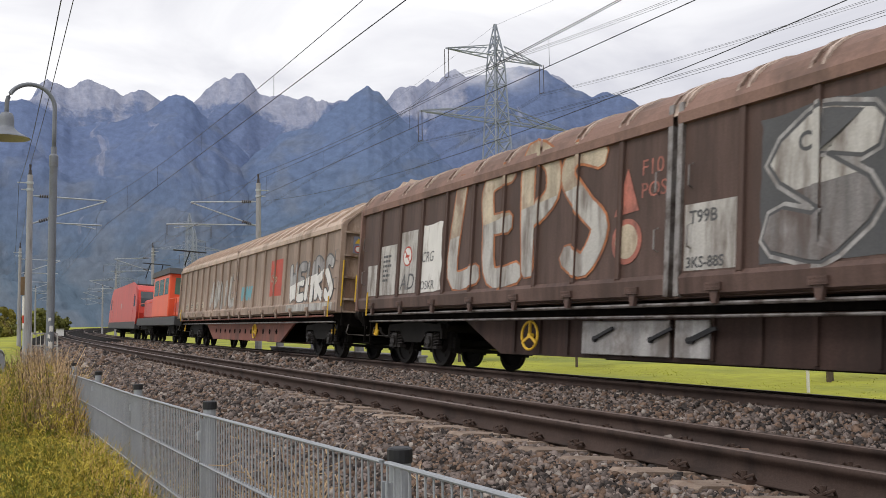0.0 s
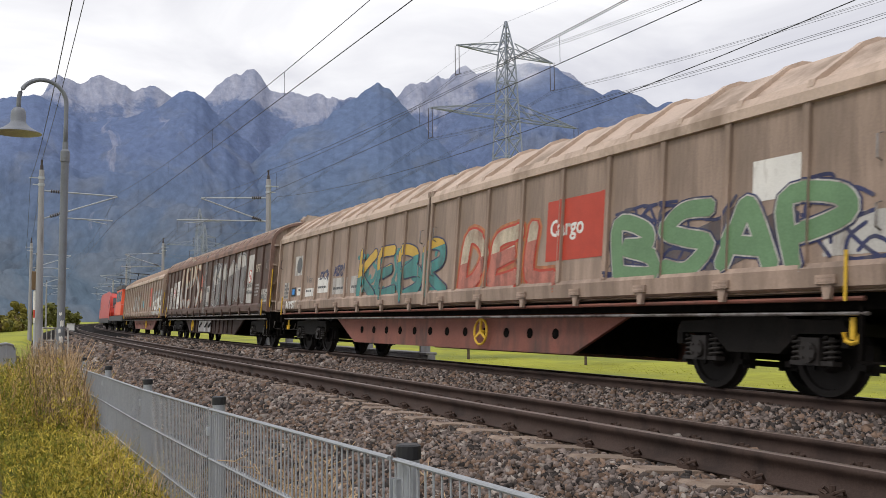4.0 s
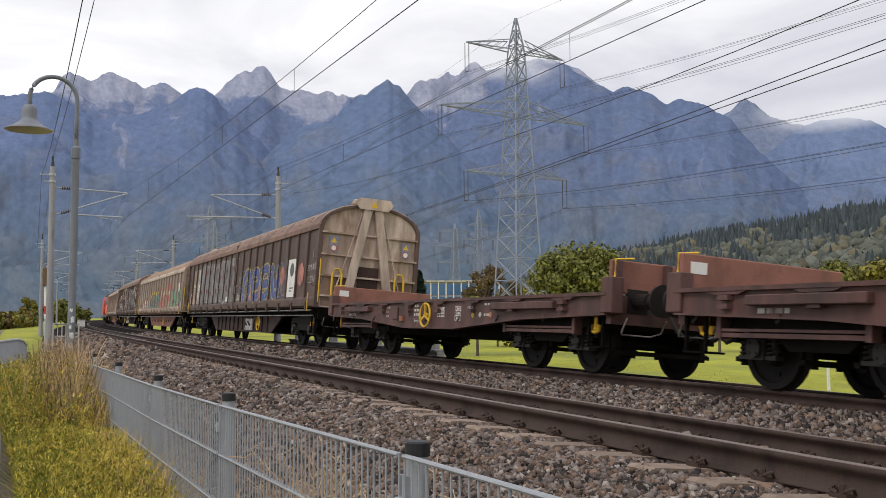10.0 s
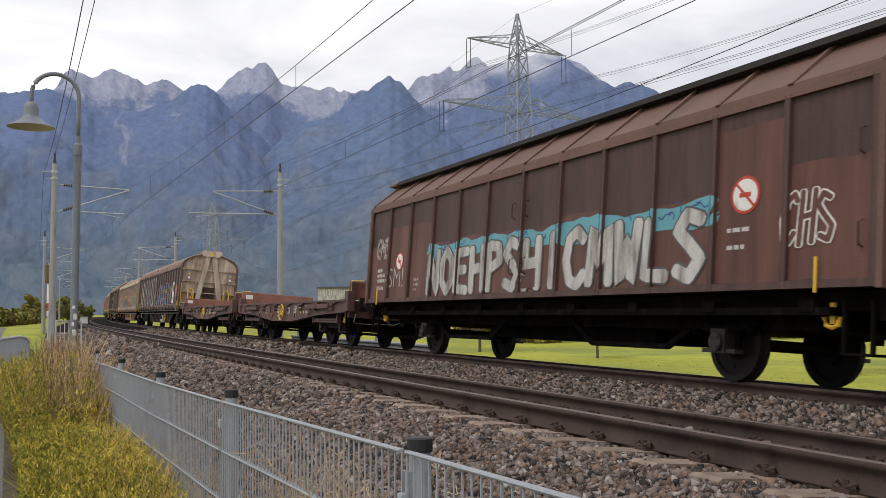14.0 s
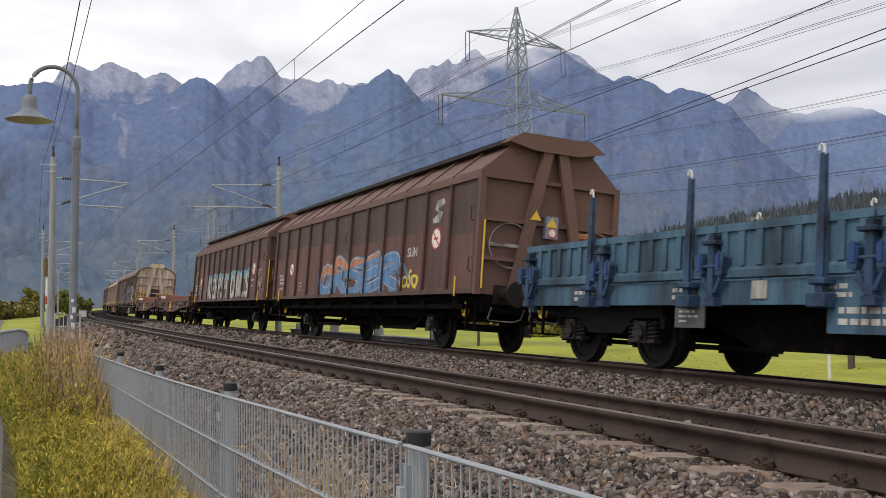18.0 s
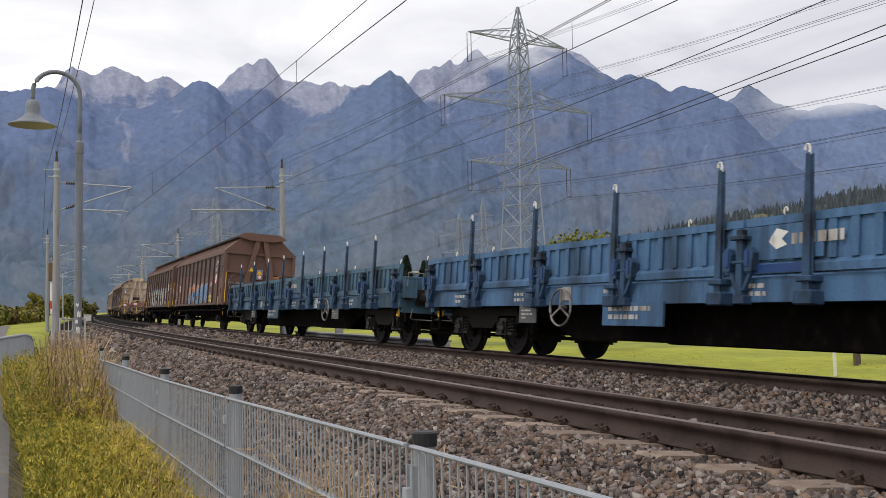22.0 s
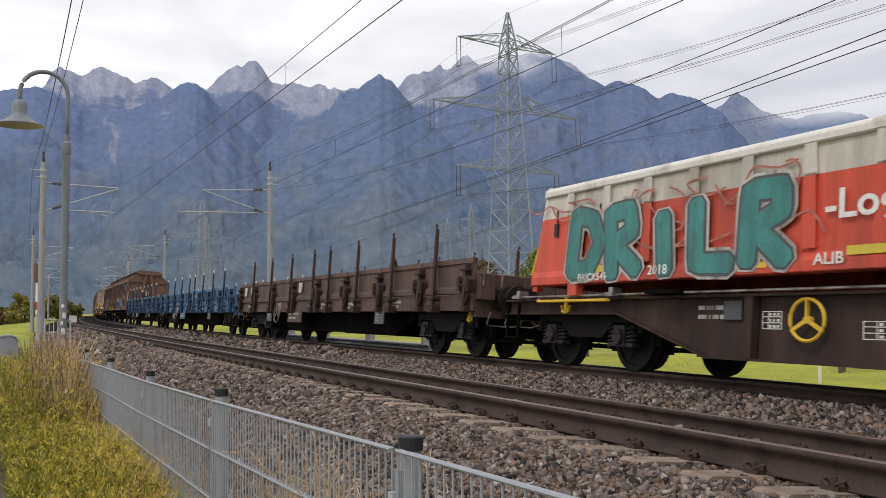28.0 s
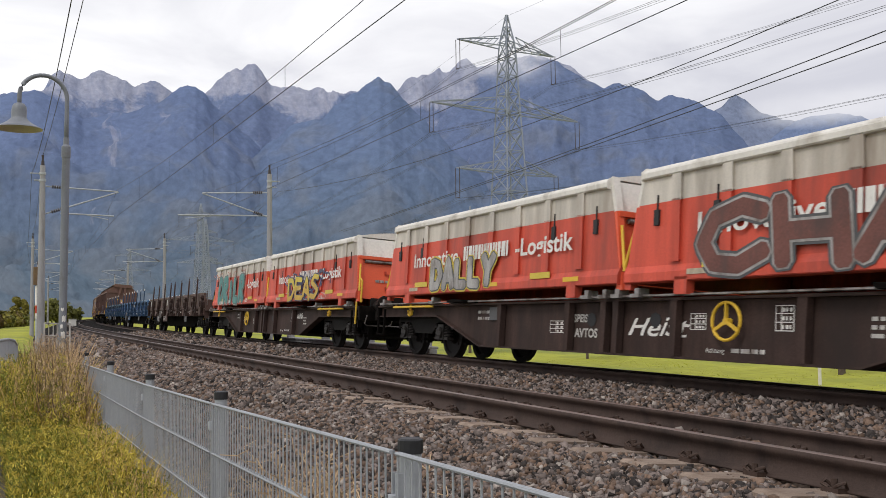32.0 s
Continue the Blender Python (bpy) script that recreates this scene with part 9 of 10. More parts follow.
# ---- the two locomotives at the head ----
def electric_loco():
    w = thing("electric_locomotive", "red electric locomotive with rounded cabs and a dark grey skirt", "locomotive", "locomotives of the goods train")
    L, W = 9.2, 1.45
    prof = [(-9.3, 1.25), (-9.35, 1.9), (-9.05, 2.75), (-8.3, 3.55), (-7.4, 3.92), (-6.8, 3.98), (6.8, 3.98), (7.4, 3.92), (8.3, 3.55), (9.05, 2.75), (9.35, 1.9), (9.3, 1.25)]
    bm = B()
    prism_x(bm, prof, -W, W)
    part("body", bm, M_LOCO, w, bevel=0.16)
    bm = B()
    box(bm, -1.2, 1.2, -6.6, 6.6, 3.96, 4.10)
    part("roof", bm, M_LOCOG, w)
    bm = B()
    box(bm, -W - 0.01, W + 0.01, -9.25, 9.25, 0.72, 1.28)
    part("skirt", bm, M_LOCOG, w, bevel=0.03)
    for s in (-1, 1):
        bm = B()
        prism_x(bm, [(s * 9.22, 2.35), (s * 8.98, 2.95), (s * 8.45, 3.45), (s * 8.40, 3.40), (s * 8.90, 2.85), (s * 9.15, 2.32)][::s], -1.18, 1.18)
        part("windscreen", bm, M_GLASS, w)
        bm = B()
        prism_x(bm, [(s * 8.55, 2.35), (s * 8.35, 3.05), (s * 7.7, 3.25), (s * 7.7, 2.35)][::s], -W - 0.008, -W + 0.02)
        part("cab_window", bm, M_GLASS, w)
        bm = B()
        prism_x(bm, [(s * 7.4, 1.35), (s * 7.4, 3.2), (s * 6.8, 3.2), (s * 6.8, 1.35)][::s], -W - 0.006, -W + 0.02)
        part("cab_door", bm, M_LOCO, w)
        bm = B()
        for x in (-0.85, 0.85):
            tube(bm, (x, s * 9.30, 1.65), (x, s * 9.36, 1.65), 0.13, seg=12)
        part("headlamps", bm, M_WHITE, w)
    v = [(0, 0), (0.5, 0), (0.5, 0.42), (0, 0.42)]
    flat_on_side("company_sign", v, [(0, 1, 2, 3)], -W - 0.01, 0.4, 2.3, M_DIRTYWHITE, w)
    bm = B()
    for x in (-0.55, 0.55):
        path_tube(bm, [(x, -5.2, 4.15), (x * 0.8, -3.6, 4.75), (x * 0.7, -5.0, 5.75)], 0.03, 6)
    beam(bm, (-0.85, -5.0, 5.78), (0.85, -5.0, 5.78), 0.30, 0.05)
    part("pantograph", bm, M_BLACK, w)
    bm = B()
    for y in (-3.0, -1.0, 1.0, 3.0):
        box(bm, -0.5, 0.5, y - 0.5, y + 0.5, 4.1, 4.28)
    part("roof_gear", bm, M_LOCOG, w)
    for y in (4.95, -4.95):
        bogie(w, y)
    ends(w, 9.64, steps=False)
    return w


def diesel_loco():
    w = thing("shunting_locomotive", "red centre-cab shunting locomotive with a dark roof over green-tinted windows", "locomotive", "locomotives of the goods train")
    bm = B()
    box(bm, -1.45, 1.45, -7.1, 7.1, 0.95, 1.45)
    part("frame", bm, M_LOCOG, w, bevel=0.02)
    for y0, y1, h in ((1.2, 6.7, 2.75), (-6.9, -4.6, 2.6)):
        bm = B()
        box(bm, -1.15, 1.15, y0, y1, 1.45, h)
        part("bonnet", bm, M_LOCO if y0 > 0 else M_LOCOO, w, bevel=0.10)
        for i in range(5):
            bm = B()
            y = y0 + 0.4 + i * (y1 - y0 - 0.8) / 5
            box(bm, -1.17, -1.14, y, y + (y1 - y0) / 6, 1.75, h - 0.35)
            part("vent_panel", bm, M_LOCO, w)
    bm = B()
    box(bm, -1.42, 1.42, -4.5, 1.1, 1.45, 3.95)
    cab = part("cab", bm, M_LOCOO, w, bevel=0.05)
    bm = B()
    prism_x(bm, [(-4.75, 3.92), (-4.55, 4.25), (1.15, 4.25), (1.35, 3.92)], -1.50, 1.50)
    part("roof", bm, M_LOCOG, w)
    for y0, y1 in ((-4.2, -3.1), (-2.7, -1.2), (-0.9, 0.6)):
        bm = B()
        box(bm, -1.432, -1.40, y0, y1, 2.75, 3.70)
        part("window", bm, M_GLASSG, cab)
    for x0, x1 in ((-1.15, -0.1), (0.1, 1.15)):
        bm = B()
        box(bm, x0, x1, -4.515, -4.48, 2.75, 3.70)
        part("rear_window", bm, M_GLASSG, cab)
    handrail(w, [(-1.40, -6.9, 1.45), (-1.40, -6.9, 2.45), (-1.40, -4.8, 2.45)], 0.025, M_LOCOO)
    handrail(w, [(-1.40, 6.9, 1.45), (-1.40, 6.9, 2.45), (-1.40, 1.6, 2.45)], 0.025, M_LOCOO)
    bm = B()
    path_tube(bm, [(0.0, -1.5, 4.25), (0, 0.6, 4.9), (0, -0.6, 5.65)], 0.04, 6)
    beam(bm, (-0.85, -0.6, 5.68), (0.85, -0.6, 5.68), 0.30, 0.05)
    part("pantograph", bm, M_BLACK, w)
    for y in (4.2, -4.2):
        bogie(w, y)
    ends(w, 7.5, steps=True)
    return w


# ---- the train, front to rear; couplings' places along the train, and its speed in time ----
SPEED = [(0, 8.05), (1, 7.91), (2, 7.73), (3.5, 7.6), (4.75, 7.5), (5.5, 7.4), (6.5, 7.29), (7.25, 7.12), (8, 6.96), (9, 6.86), (10.5, 6.64), (11.75, 6.45), (13, 6.35), (14.5, 6.25),
         (17, 6.16), (20.5, 6.08), (21.25, 5.99), (22, 5.89), (23, 5.83), (24, 5.86), (25.5, 5.95), (27.25, 6.06), (28, 6.1), (28.75, 6.27), (29.5, 6.4), (30.25, 6.45), (31, 6.48), (32, 6.61)]
_tt = np.linspace(0, 32, 3201)
_vv = np.interp(_tt, *zip(*SPEED))
_uu = np.concatenate([[0], np.cumsum((_vv[1:] + _vv[:-1]) * 0.005)])


def run(t):
    """Metres that the train has gone by t."""
    return float(np.interp(t, _tt, _uu))


MIDS = [33.07, 9.63, -13.63, -37.49, -56.18, -70.40, -85.73, -101.73, -120.08, -140.13, -159.90, -179.35, -198.96]   # wagons along the train
ROLLING = []   # (thing, its middle along the train at the start)

def moved(v, paint, ribs, table):
    """Paint a wagon, and set what was painted a little back along its side (table: place, by how much)."""
    had = set(v.children)
    by = lambda y: float(np.interp(y, *zip(*table)))
    paint(v, [(a - by(a), b - by(a)) for a, b in ribs])
    for ob in v.children:
        if ob not in had:
            ys = [c[1] for c in ob.bound_box]
            ob.matrix_basis = pose(0, by((min(ys) + max(ys)) / 2), 0) @ ob.matrix_basis


PX = -1.404    # paint on panels
RIB = 0.036


def van_paint_light_first(v, ribs):
    patch(v, -3.7, -5.0, 2.0, 3.15, M_REDP, PX, ribs, RIB, "company_sign")
    word(v, "Cargo", -3.78, 2.45, 0.36, M_CREAM, PX - 0.004, 0.01, 0.8, 0, ribs, RIB)
    word(v, "RAW", 0.0, 1.95, 0.62, M_CYAN, PX, 0.06, 1.0, 0, ribs, RIB, "graffiti_letters")
    piece(v, "WEHRS", -5.9, 1.62, 1.35, M_SILVER, M_SGREY, PX, 3.9, 0.04, 0.05, ribs, RIB, shade=M_WHITE, wild=1.6)
    patch(v, -5.8, -9.9, 1.36, 1.58, M_DIRTYWHITE, -1.452)
    piece(v, "AMIL", 5.2, 1.7, 1.3, M_DIRTYWHITE, M_SILVER, PX, 4.4, 0.08, 0.03, ribs, RIB, wild=1.2)
    for i, y in enumerate((10.3, 9.2, 8.1, 7.0)):
        patch(v, y, y - 0.6, 1.75, 2.05, M_CREAM, PX)
        bars(v, y - 0.05, 1.9, (0.4, 0.3), PX - 0.004, M_SGREY, 0.05, 0.05, i)


def van_paint_brown_first(v, ribs):
    patch(v, 10.85, 10.3, 1.66, 2.45, M_DIRTYWHITE, PX)
    patch(v, 10.2, 9.25, 1.66, 2.9, M_DIRTYWHITE, PX)
    bars(v, 9.95, 2.6, (0.42, 0.38, 0.45, 0.3, 0.4, 0.28), PX - 0.004, M_SGREY, 0.06, 0.06, 11)
    patch(v, 9.12, 8.2, 1.66, 3.15, M_DIRTYWHITE, PX)
    sign_round(v, 8.65, 2.55, 0.22, PX - 0.002)
    word(v, "AD", 8.98, 1.75, 0.55, M_SGREY, PX - 0.004, 0, 0.9, 0.2)
    patch(v, 8.05, 7.05, 1.66, 3.2, M_WHITE, PX, wob=0.06, seed=3)
    word(v, "CRG", 7.95, 2.35, 0.34, M_SGREY, PX - 0.004, 0, 0.8, 0.2)
    word(v, "OSKR", 7.95, 1.72, 0.28, M_SGREY, PX - 0.004, 0, 0.9)
    piece(v, "LEPS", 6.6, 1.72, 2.5, M_CREAM, M_SORAN, PX, 4.9, -0.04, 0.045, ribs, RIB, shade=M_DIRTYWHITE, wild=1.2, label="cream graffiti letters with orange outlines")
    for z, r in ((1.95, 0.26),):
        bm = B()
        disc_x(bm, PX - 0.002, 1.25, z + 0.25, 0.33, 0.004, 22)
        part("graffiti_dot", bm, M_SPINK, v)
        bm = B()
        disc_x(bm, PX - 0.006, 1.25, z + 0.25, 0.25, 0.004, 22)
        part("graffiti_dot", bm, M_CREAM, v)
    flat_on_side("graffiti_triangle", [(0, 0), (0.55, 0.05), (0.28, 0.75)], [(0, 1, 2)], PX - 0.003, 1.55, 2.62, M_SPINK, v)
    word(v, "F10", 0.98, 3.2, 0.36, M_SPINK, PX, 0, 0.9)
    word(v, "POS", 0.98, 2.85, 0.34, M_SPINK, PX, 0, 0.9)
    patch(v, -0.18, -1.10, 1.66, 2.62, M_DIRTYWHITE, PX)
    word(v, "T99B", -0.26, 2.34, 0.26, M_SGREY, PX - 0.004, 0.004, 0.9)
    word(v, "3KS-88S", -0.22, 1.70, 0.22, M_SGREY, PX - 0.004, 0.004, 0.9)
    patch(v, -1.45, -3.5, 1.66, 3.6, M_SGREY, PX, ribs, RIB, "graffiti_ground", 0.05, 4)
    piece(v, "SIOR", -1.6, 1.70, 1.95, M_DIRTYWHITE, M_SGREY, PX - 0.003, 5.9, 0.20, 0.05, ribs, RIB, M_SILVER, shade=M_OLDSILVER, wild=1.0, block=True, label="silver graffiti letters with grey and orange outlines")
    word(v, "CB", -2.0, 3.05, 0.34, M_SGREY, PX - 0.014, 0.01, 0.8)
    word(v, "16", -5.7, 3.0, 0.40, M_SGREY, PX - 0.014, 0.01, 0.8)
    word(v, "BBT", -4.0, 2.2, 0.42, M_SGREY, PX - 0.014, 0.01, 1.0)
    patch(v, -7.79, -8.72, 1.66, 3.58, M_DIRTYWHITE, PX)
    sign_round(v, -8.2, 2.72, 0.24, PX - 0.002)
    word(v, "CHOB THE", -7.82, 2.28, 0.22, M_SGREY, PX - 0.004, 0.004, 0.9)
    word(v, "WESTH AGAR", -7.80, 2.02, 0.20, M_SGREY, PX - 0.004, 0.004, 0.75)
    word(v, "BFT", -8.93, 2.86, 0.40, M_CREAM, PX, 0.008, 1.0)
    bars(v, -8.98, 2.3, (0.55, 0.6, 0.55, 0.5), PX, M_SILVER, 0.07, 0.06, 5)
    patch(v, -9.98, -10.75, 1.66, 2.14, M_DIRTYWHITE, PX)
    for a, b in ((2.6, 0.62), (0.28, -0.36)):
        bm = B()
        box(bm, -1.16, -1.10, b, a, 0.42, 0.98)
        brd = part("control_board", bm, M_SILVER, v, "grey-white board with brake levers", bevel=0.01)
        for y in (a - 0.35, b + 0.35):
            bm = B()
            disc_x(bm, -1.16, y, 0.68, 0.05, 0.03, 10)
            beam(bm, (-1.19, y, 0.68), (-1.19, y - 0.45, 0.86), 0.03, 0.05)
            part("lever", bm, M_BLACK, brd)
    word(v, "BOLO", -10.02, 1.74, 0.28, M_SGREY, PX - 0.004, 0.01, 0.9)


def van_paint_light_second(v, ribs):
    patch(v, 10.85, 10.25, 1.70, 2.25, M_DIRTYWHITE, PX)
    bars(v, 10.8, 2.12, (0.3, 0.42, 0.5, 0.4), PX - 0.004, M_SGREY, 0.07, 0.06, 12)
    word(v, "MYST", 10.4, 1.36, 0.34, M_WHITE, -1.455, 0.015, 1.2)
    patch(v, 9.85, 8.95, 2.45, 3.1, M_DIRTYWHITE, PX)
    bm = B()
    disc_x(bm, PX - 0.003, 9.42, 2.78, 0.24, 0.004, 22)
    part("round_mark", bm, M_SGREY, v, "grey round company mark")
    patch(v, 10.05, 9.62, 1.76, 2.06, M_BLACK, PX - 0.006)
    patch(v, 9.96, 9.72, 1.82, 2.0, M_SKYSIGN, PX - 0.010)
    for y, w, z in ((9.5, 0.55, 1.78), (8.7, 0.75, 1.72), (7.6, 0.95, 1.80), (6.35, 1.1, 1.72), (5.05, 1.2, 1.72)):
        patch(v, y, y - w, z, z + (0.26 if w < 0.9 else 0.48), M_DIRTYWHITE if w > 1 else M_WHITE, PX)
        bars(v, y - 0.08, z + 0.14, (w * 0.7,), PX - 0.004, M_SGREY, 0.07, 0.05, int(w * 100))
    word(v, "Vier", 8.65, 2.15, 0.34, M_SGREY, PX, 0, 0.9, 0.2)
    word(v, "DOR", 7.50, 2.22, 0.44, M_INDIGO, PX, 0.02, 0.9, 0.25, width=0.95, wild=1.6)
    word(v, "KERN", 6.35, 2.28, 0.50, M_INDIGO, PX, 0.02, 0.9, 0.25, width=1.02, wild=1.6)
    squiggles(v, 4.7, -0.2, 1.64, 2.7, M_TEAL, PX - 0.0005, 22, 0.12, 0.5, 61, ribs, RIB)
    piece(v, "KEBR", 4.6, 1.52, 1.40, M_SOCHRE, M_INDIGO, PX - 0.002, 4.8, 0.02, 0.035, ribs, RIB, shade=M_TEAL, wild=1.5, label="yellow and teal graffiti letters with blue outlines")
    piece(v, "DEL", -0.6, 1.60, 1.25, M_CREAM, M_REDP, PX, 3.5, 0.08, 0.05, ribs, RIB, M_SORAN, shade=M_SPINK, wild=1.7, label="cream and yellow graffiti letters with red outlines")
    patch(v, -3.5, -5.2, 2.05, 3.05, M_REDP, PX, ribs, RIB, "company_sign")
    word(v, "Cargo", -3.62, 2.45, 0.42, M_WHITE, PX - 0.005, 0.01, 0.9, 0, ribs, RIB)
    patch(v, -5.2, -8.3, 1.64, 2.35, M_HAZE, PX, ribs, RIB, "sprayed_haze", 0.3, 9)
    squiggles(v, -5.0, -9.6, 1.66, 2.7, M_INDIGO, PX - 0.001, 26, 0.05, 0.5, 4, ribs, RIB)
    piece(v, "BSAP", -5.2, 1.52, 1.12, M_SGREEN, M_DIRTYWHITE, PX - 0.002, 4.2, 0.06, 0.022, ribs, RIB, M_INDIGO, wild=1.5, label="green graffiti letters with white outlines")
    patch(v, -7.9, -8.75, 2.5, 3.05, M_WHITE, PX)
    patch(v, -8.95, -9.9, 1.7, 2.2, M_DIRTYWHITE, PX)


def van_paint_brown_second(v, ribs):
    patch(v, 10.9, 10.3, 1.70, 2.3, M_SORAN, PX)
    bars(v, 10.85, 2.1, (0.4, 0.45, 0.42, 0.3), PX - 0.004, M_WHITE, 0.08, 0.05, 14)
    patch(v, 10.2, 9.2, 1.66, 2.75, M_CREAM, PX)
    patch(v, 10.2, 9.2, 2.76, 3.5, M_BEIGE, PX)
    bars(v, 10.05, 2.5, (0.35, 0.3, 0.36, 0.3, 0.34), PX - 0.004, M_SGREY, 0.07, 0.06, 15)
    patch(v, 9.08, 8.25, 1.66, 3.5, M_DIRTYWHITE, PX)
    sign_round(v, 8.6, 2.5, 0.2, PX - 0.002)
    rng = random.Random(3)
    patch(v, 8.15, 0.55, 1.66, 3.6, M_OLDSILVER, PX, ribs, RIB, "graffiti_ground", 0.05, 7)
    squiggles(v, 8.0, 0.7, 1.7, 3.6, M_SILVER, PX - 0.003, 30, 0.05, 0.8, 12, ribs, RIB)
    piece(v, "DOHCO", 8.0, 1.68, 2.0, M_OLDSILVER, M_SGREY, PX - 0.004, 7.3, 0.34, 0.03, ribs, RIB, M_SILVER, wild=0.9, block=True, label="silver graffiti letters with dark gaps and maroon dots")
    for y0, w, z0, z1 in ((7.35, 0.34, 2.25, 2.95), (5.75, 0.42, 2.15, 3.1), (4.75, 0.36, 2.75, 3.25), (4.3, 0.9, 2.62, 2.86), (3.3, 0.75, 2.55, 2.8), (3.05, 0.4, 1.75, 2.35), (2.55, 0.36, 2.75, 3.2), (1.7, 0.55, 2.3, 3.3)):
        patch(v, y0, y0 - w, z0, z1, M_SGREY, PX - 0.0145, ribs, RIB, "graffiti_gap", 0.03, int(y0 * 10))
    for i in range(17):
        y, z = 7.8 - i * 0.43, rng.uniform(1.95, 3.35)
        if any(a - 0.12 < y < b + 0.12 for a, b in ribs):
            y -= 0.3
        bm = B()
        for k in range(4):
            disc_x(bm, PX - 0.017 - 0.001 * k, y + rng.uniform(-0.1, 0.1), z + rng.uniform(-0.16, 0.16), rng.uniform(0.05, 0.10), 0.003, 14)
        part("graffiti_dots", bm, M_MAROON, v)
    patch(v, 2.2, 1.6, 1.7, 1.9, M_WHITE, PX - 0.012)
    # second leaf: blue letters with curly yellow outlines
    patch(v, -0.4, -0.95, 1.68, 2.0, M_DIRTYWHITE, PX)
    for y0, y1, z0, z1, sd in ((-1.25, -6.9, 1.64, 2.2, 3), (-0.6, -1.1, 1.9, 2.9, 8), (-6.9, -7.6, 1.64, 2.9, 5)):
        patch(v, y0, y1, z0, z1, M_HAZE, PX, ribs, RIB, "sprayed_haze", 0.30, sd)
    squiggles(v, -0.5, -7.4, 1.7, 2.95, M_PALEHAZE, PX - 0.001, 60, 0.06, 0.35, 21, ribs, RIB)
    squiggles(v, -1.2, -7.0, 1.65, 2.8, M_SSKYPALE, PX - 0.019, 34, 0.022, 0.22, 23, ribs, RIB)
    squiggles(v, -1.0, -7.2, 1.66, 2.9, M_SBLUE, PX - 0.002, 16, 0.05, 0.4, 22, ribs, RIB)
    piece(v, "neeu", -1.35, 1.58, 1.42, M_SBLUE, M_SYELL, PX - 0.003, 5.6, 0.12, 0.035, ribs, RIB, wild=0.7, curl=True, label="blue graffiti letters with curly yellow outlines")
    for y, z, r in ((-2.72, 1.87, 0.22), (-4.1, 1.95, 0.22), (-7.15, 2.46, 0.28), (-9.3, 2.41, 0.33)):
        bm = B()
        for k in range(7):
            disc_x(bm, PX - 0.008 - 0.0006 * k, y + r * 0.42 * math.cos(k * 0.9), z + r * 0.5 * math.sin(k * 0.9), r * 0.62, 0.003, 14)
        part("graffiti_cloud", bm, M_SPINK, v)
    patch(v, -7.82, -8.78, 1.66, 3.0, M_WHITE, PX - 0.009)
    bm = B()
    disc_x(bm, PX - 0.013, -8.3, 2.62, 0.22, 0.004, 22)
    m = part("round_mark", bm, M_SGREY, v)
    bars(v, -8.1, 1.95, (0.45, 0.3), PX - 0.013, M_SGREY, 0.05, 0.05, 3)
    word(v, "SMAK", -9.95, 2.50, 0.34, M_DIRTYWHITE, PX, 0, 0.8, wild=0.8, width=0.9)
    word(v, "1ZZAH", -9.9, 2.10, 0.32, M_DIRTYWHITE, PX, 0, 0.8, wild=0.8, width=0.92)
    bm = B()
    box(bm, -1.16, -1.10, -2.3, -1.1, 0.42, 0.92)
    brd = part("control_board", bm, M_SILVER, v, "grey-white board with brake levers", bevel=0.01)
    for y in (-1.4, -1.95):
        bm = B()
        disc_x(bm, -1.16, y, 0.66, 0.05, 0.03, 10)
        beam(bm, (-1.19, y, 0.66), (-1.19, y + 0.3, 0.8), 0.03, 0.05)
        part("lever", bm, M_BLACK, brd)


def small_van_marks(v, seed):
    sign_round(v, 5.55, 2.28, 0.21, PX - 0.002)
    sign_round(v, -5.25, 2.55, 0.24, PX - 0.002)
    bars(v, 6.9, 2.05, (0.35, 0.5, 0.55, 0.0), PX, h=0.085, gap=0.05, seed=seed)
    word(v, "Hbbills", 6.9, 1.58, 0.15, M_WHITE, PX)
    bars(v, -4.95, 2.05, (0.4, 0.0, 0.3), PX, h=0.06, gap=0.06, seed=seed + 1)
    bars(v, 4.7, 1.75, (0.3, 0.3, 0.2), PX, h=0.06, gap=0.06, seed=seed + 2)
    patch(v, 0.35, -0.45, 1.42, 1.95, M_FLAT, PX - 0.012, name="repainted_patch")
    bars(v, 0.2, 1.78, (0.3, 0.3, 0.2), PX - 0.016, h=0.05, gap=0.06, seed=seed + 3)


def small_van_paint_first(v, ribs):
    patch(v, 4.0, -4.75, 2.2, 2.58, M_CYAN, PX, ribs, 0.046, "graffiti_halo", 0.14, 2)
    squiggles(v, 3.9, -4.7, 2.36, 2.6, M_SBLUE, PX - 0.002, 20, 0.022, 0.12, 41, ribs, 0.046)
    piece(v, "NOEHPSHICMWLS", 4.0, 1.36, 1.12, M_DIRTYWHITE, M_SGREY, PX - 0.003, 8.6, 0.02, 0.034, ribs, 0.046, wild=0.35, block=True, label="white graffiti letters with black outlines and a light blue top")
    word(v, "SM!", 6.2, 1.62, 0.74, M_DIRTYWHITE, PX - 0.003, -0.012, 0.85, 0, ribs, 0.046)
    piece(v, "GMS", 7.0, 2.4, 0.55, M_LOWER, M_WHITE, PX - 0.003, 0.8, 0.0, 0.02, thick=0.06, wild=1.2, block=True, label="white outlined tag")
    piece(v, "CHS", -5.85, 1.80, 0.72, M_LOWER, M_WHITE, PX - 0.003, 0.75, 0.0, 0.022, thick=0.10, wild=1.2, block=True, label="white outlined tag")
    small_van_marks(v, 20)


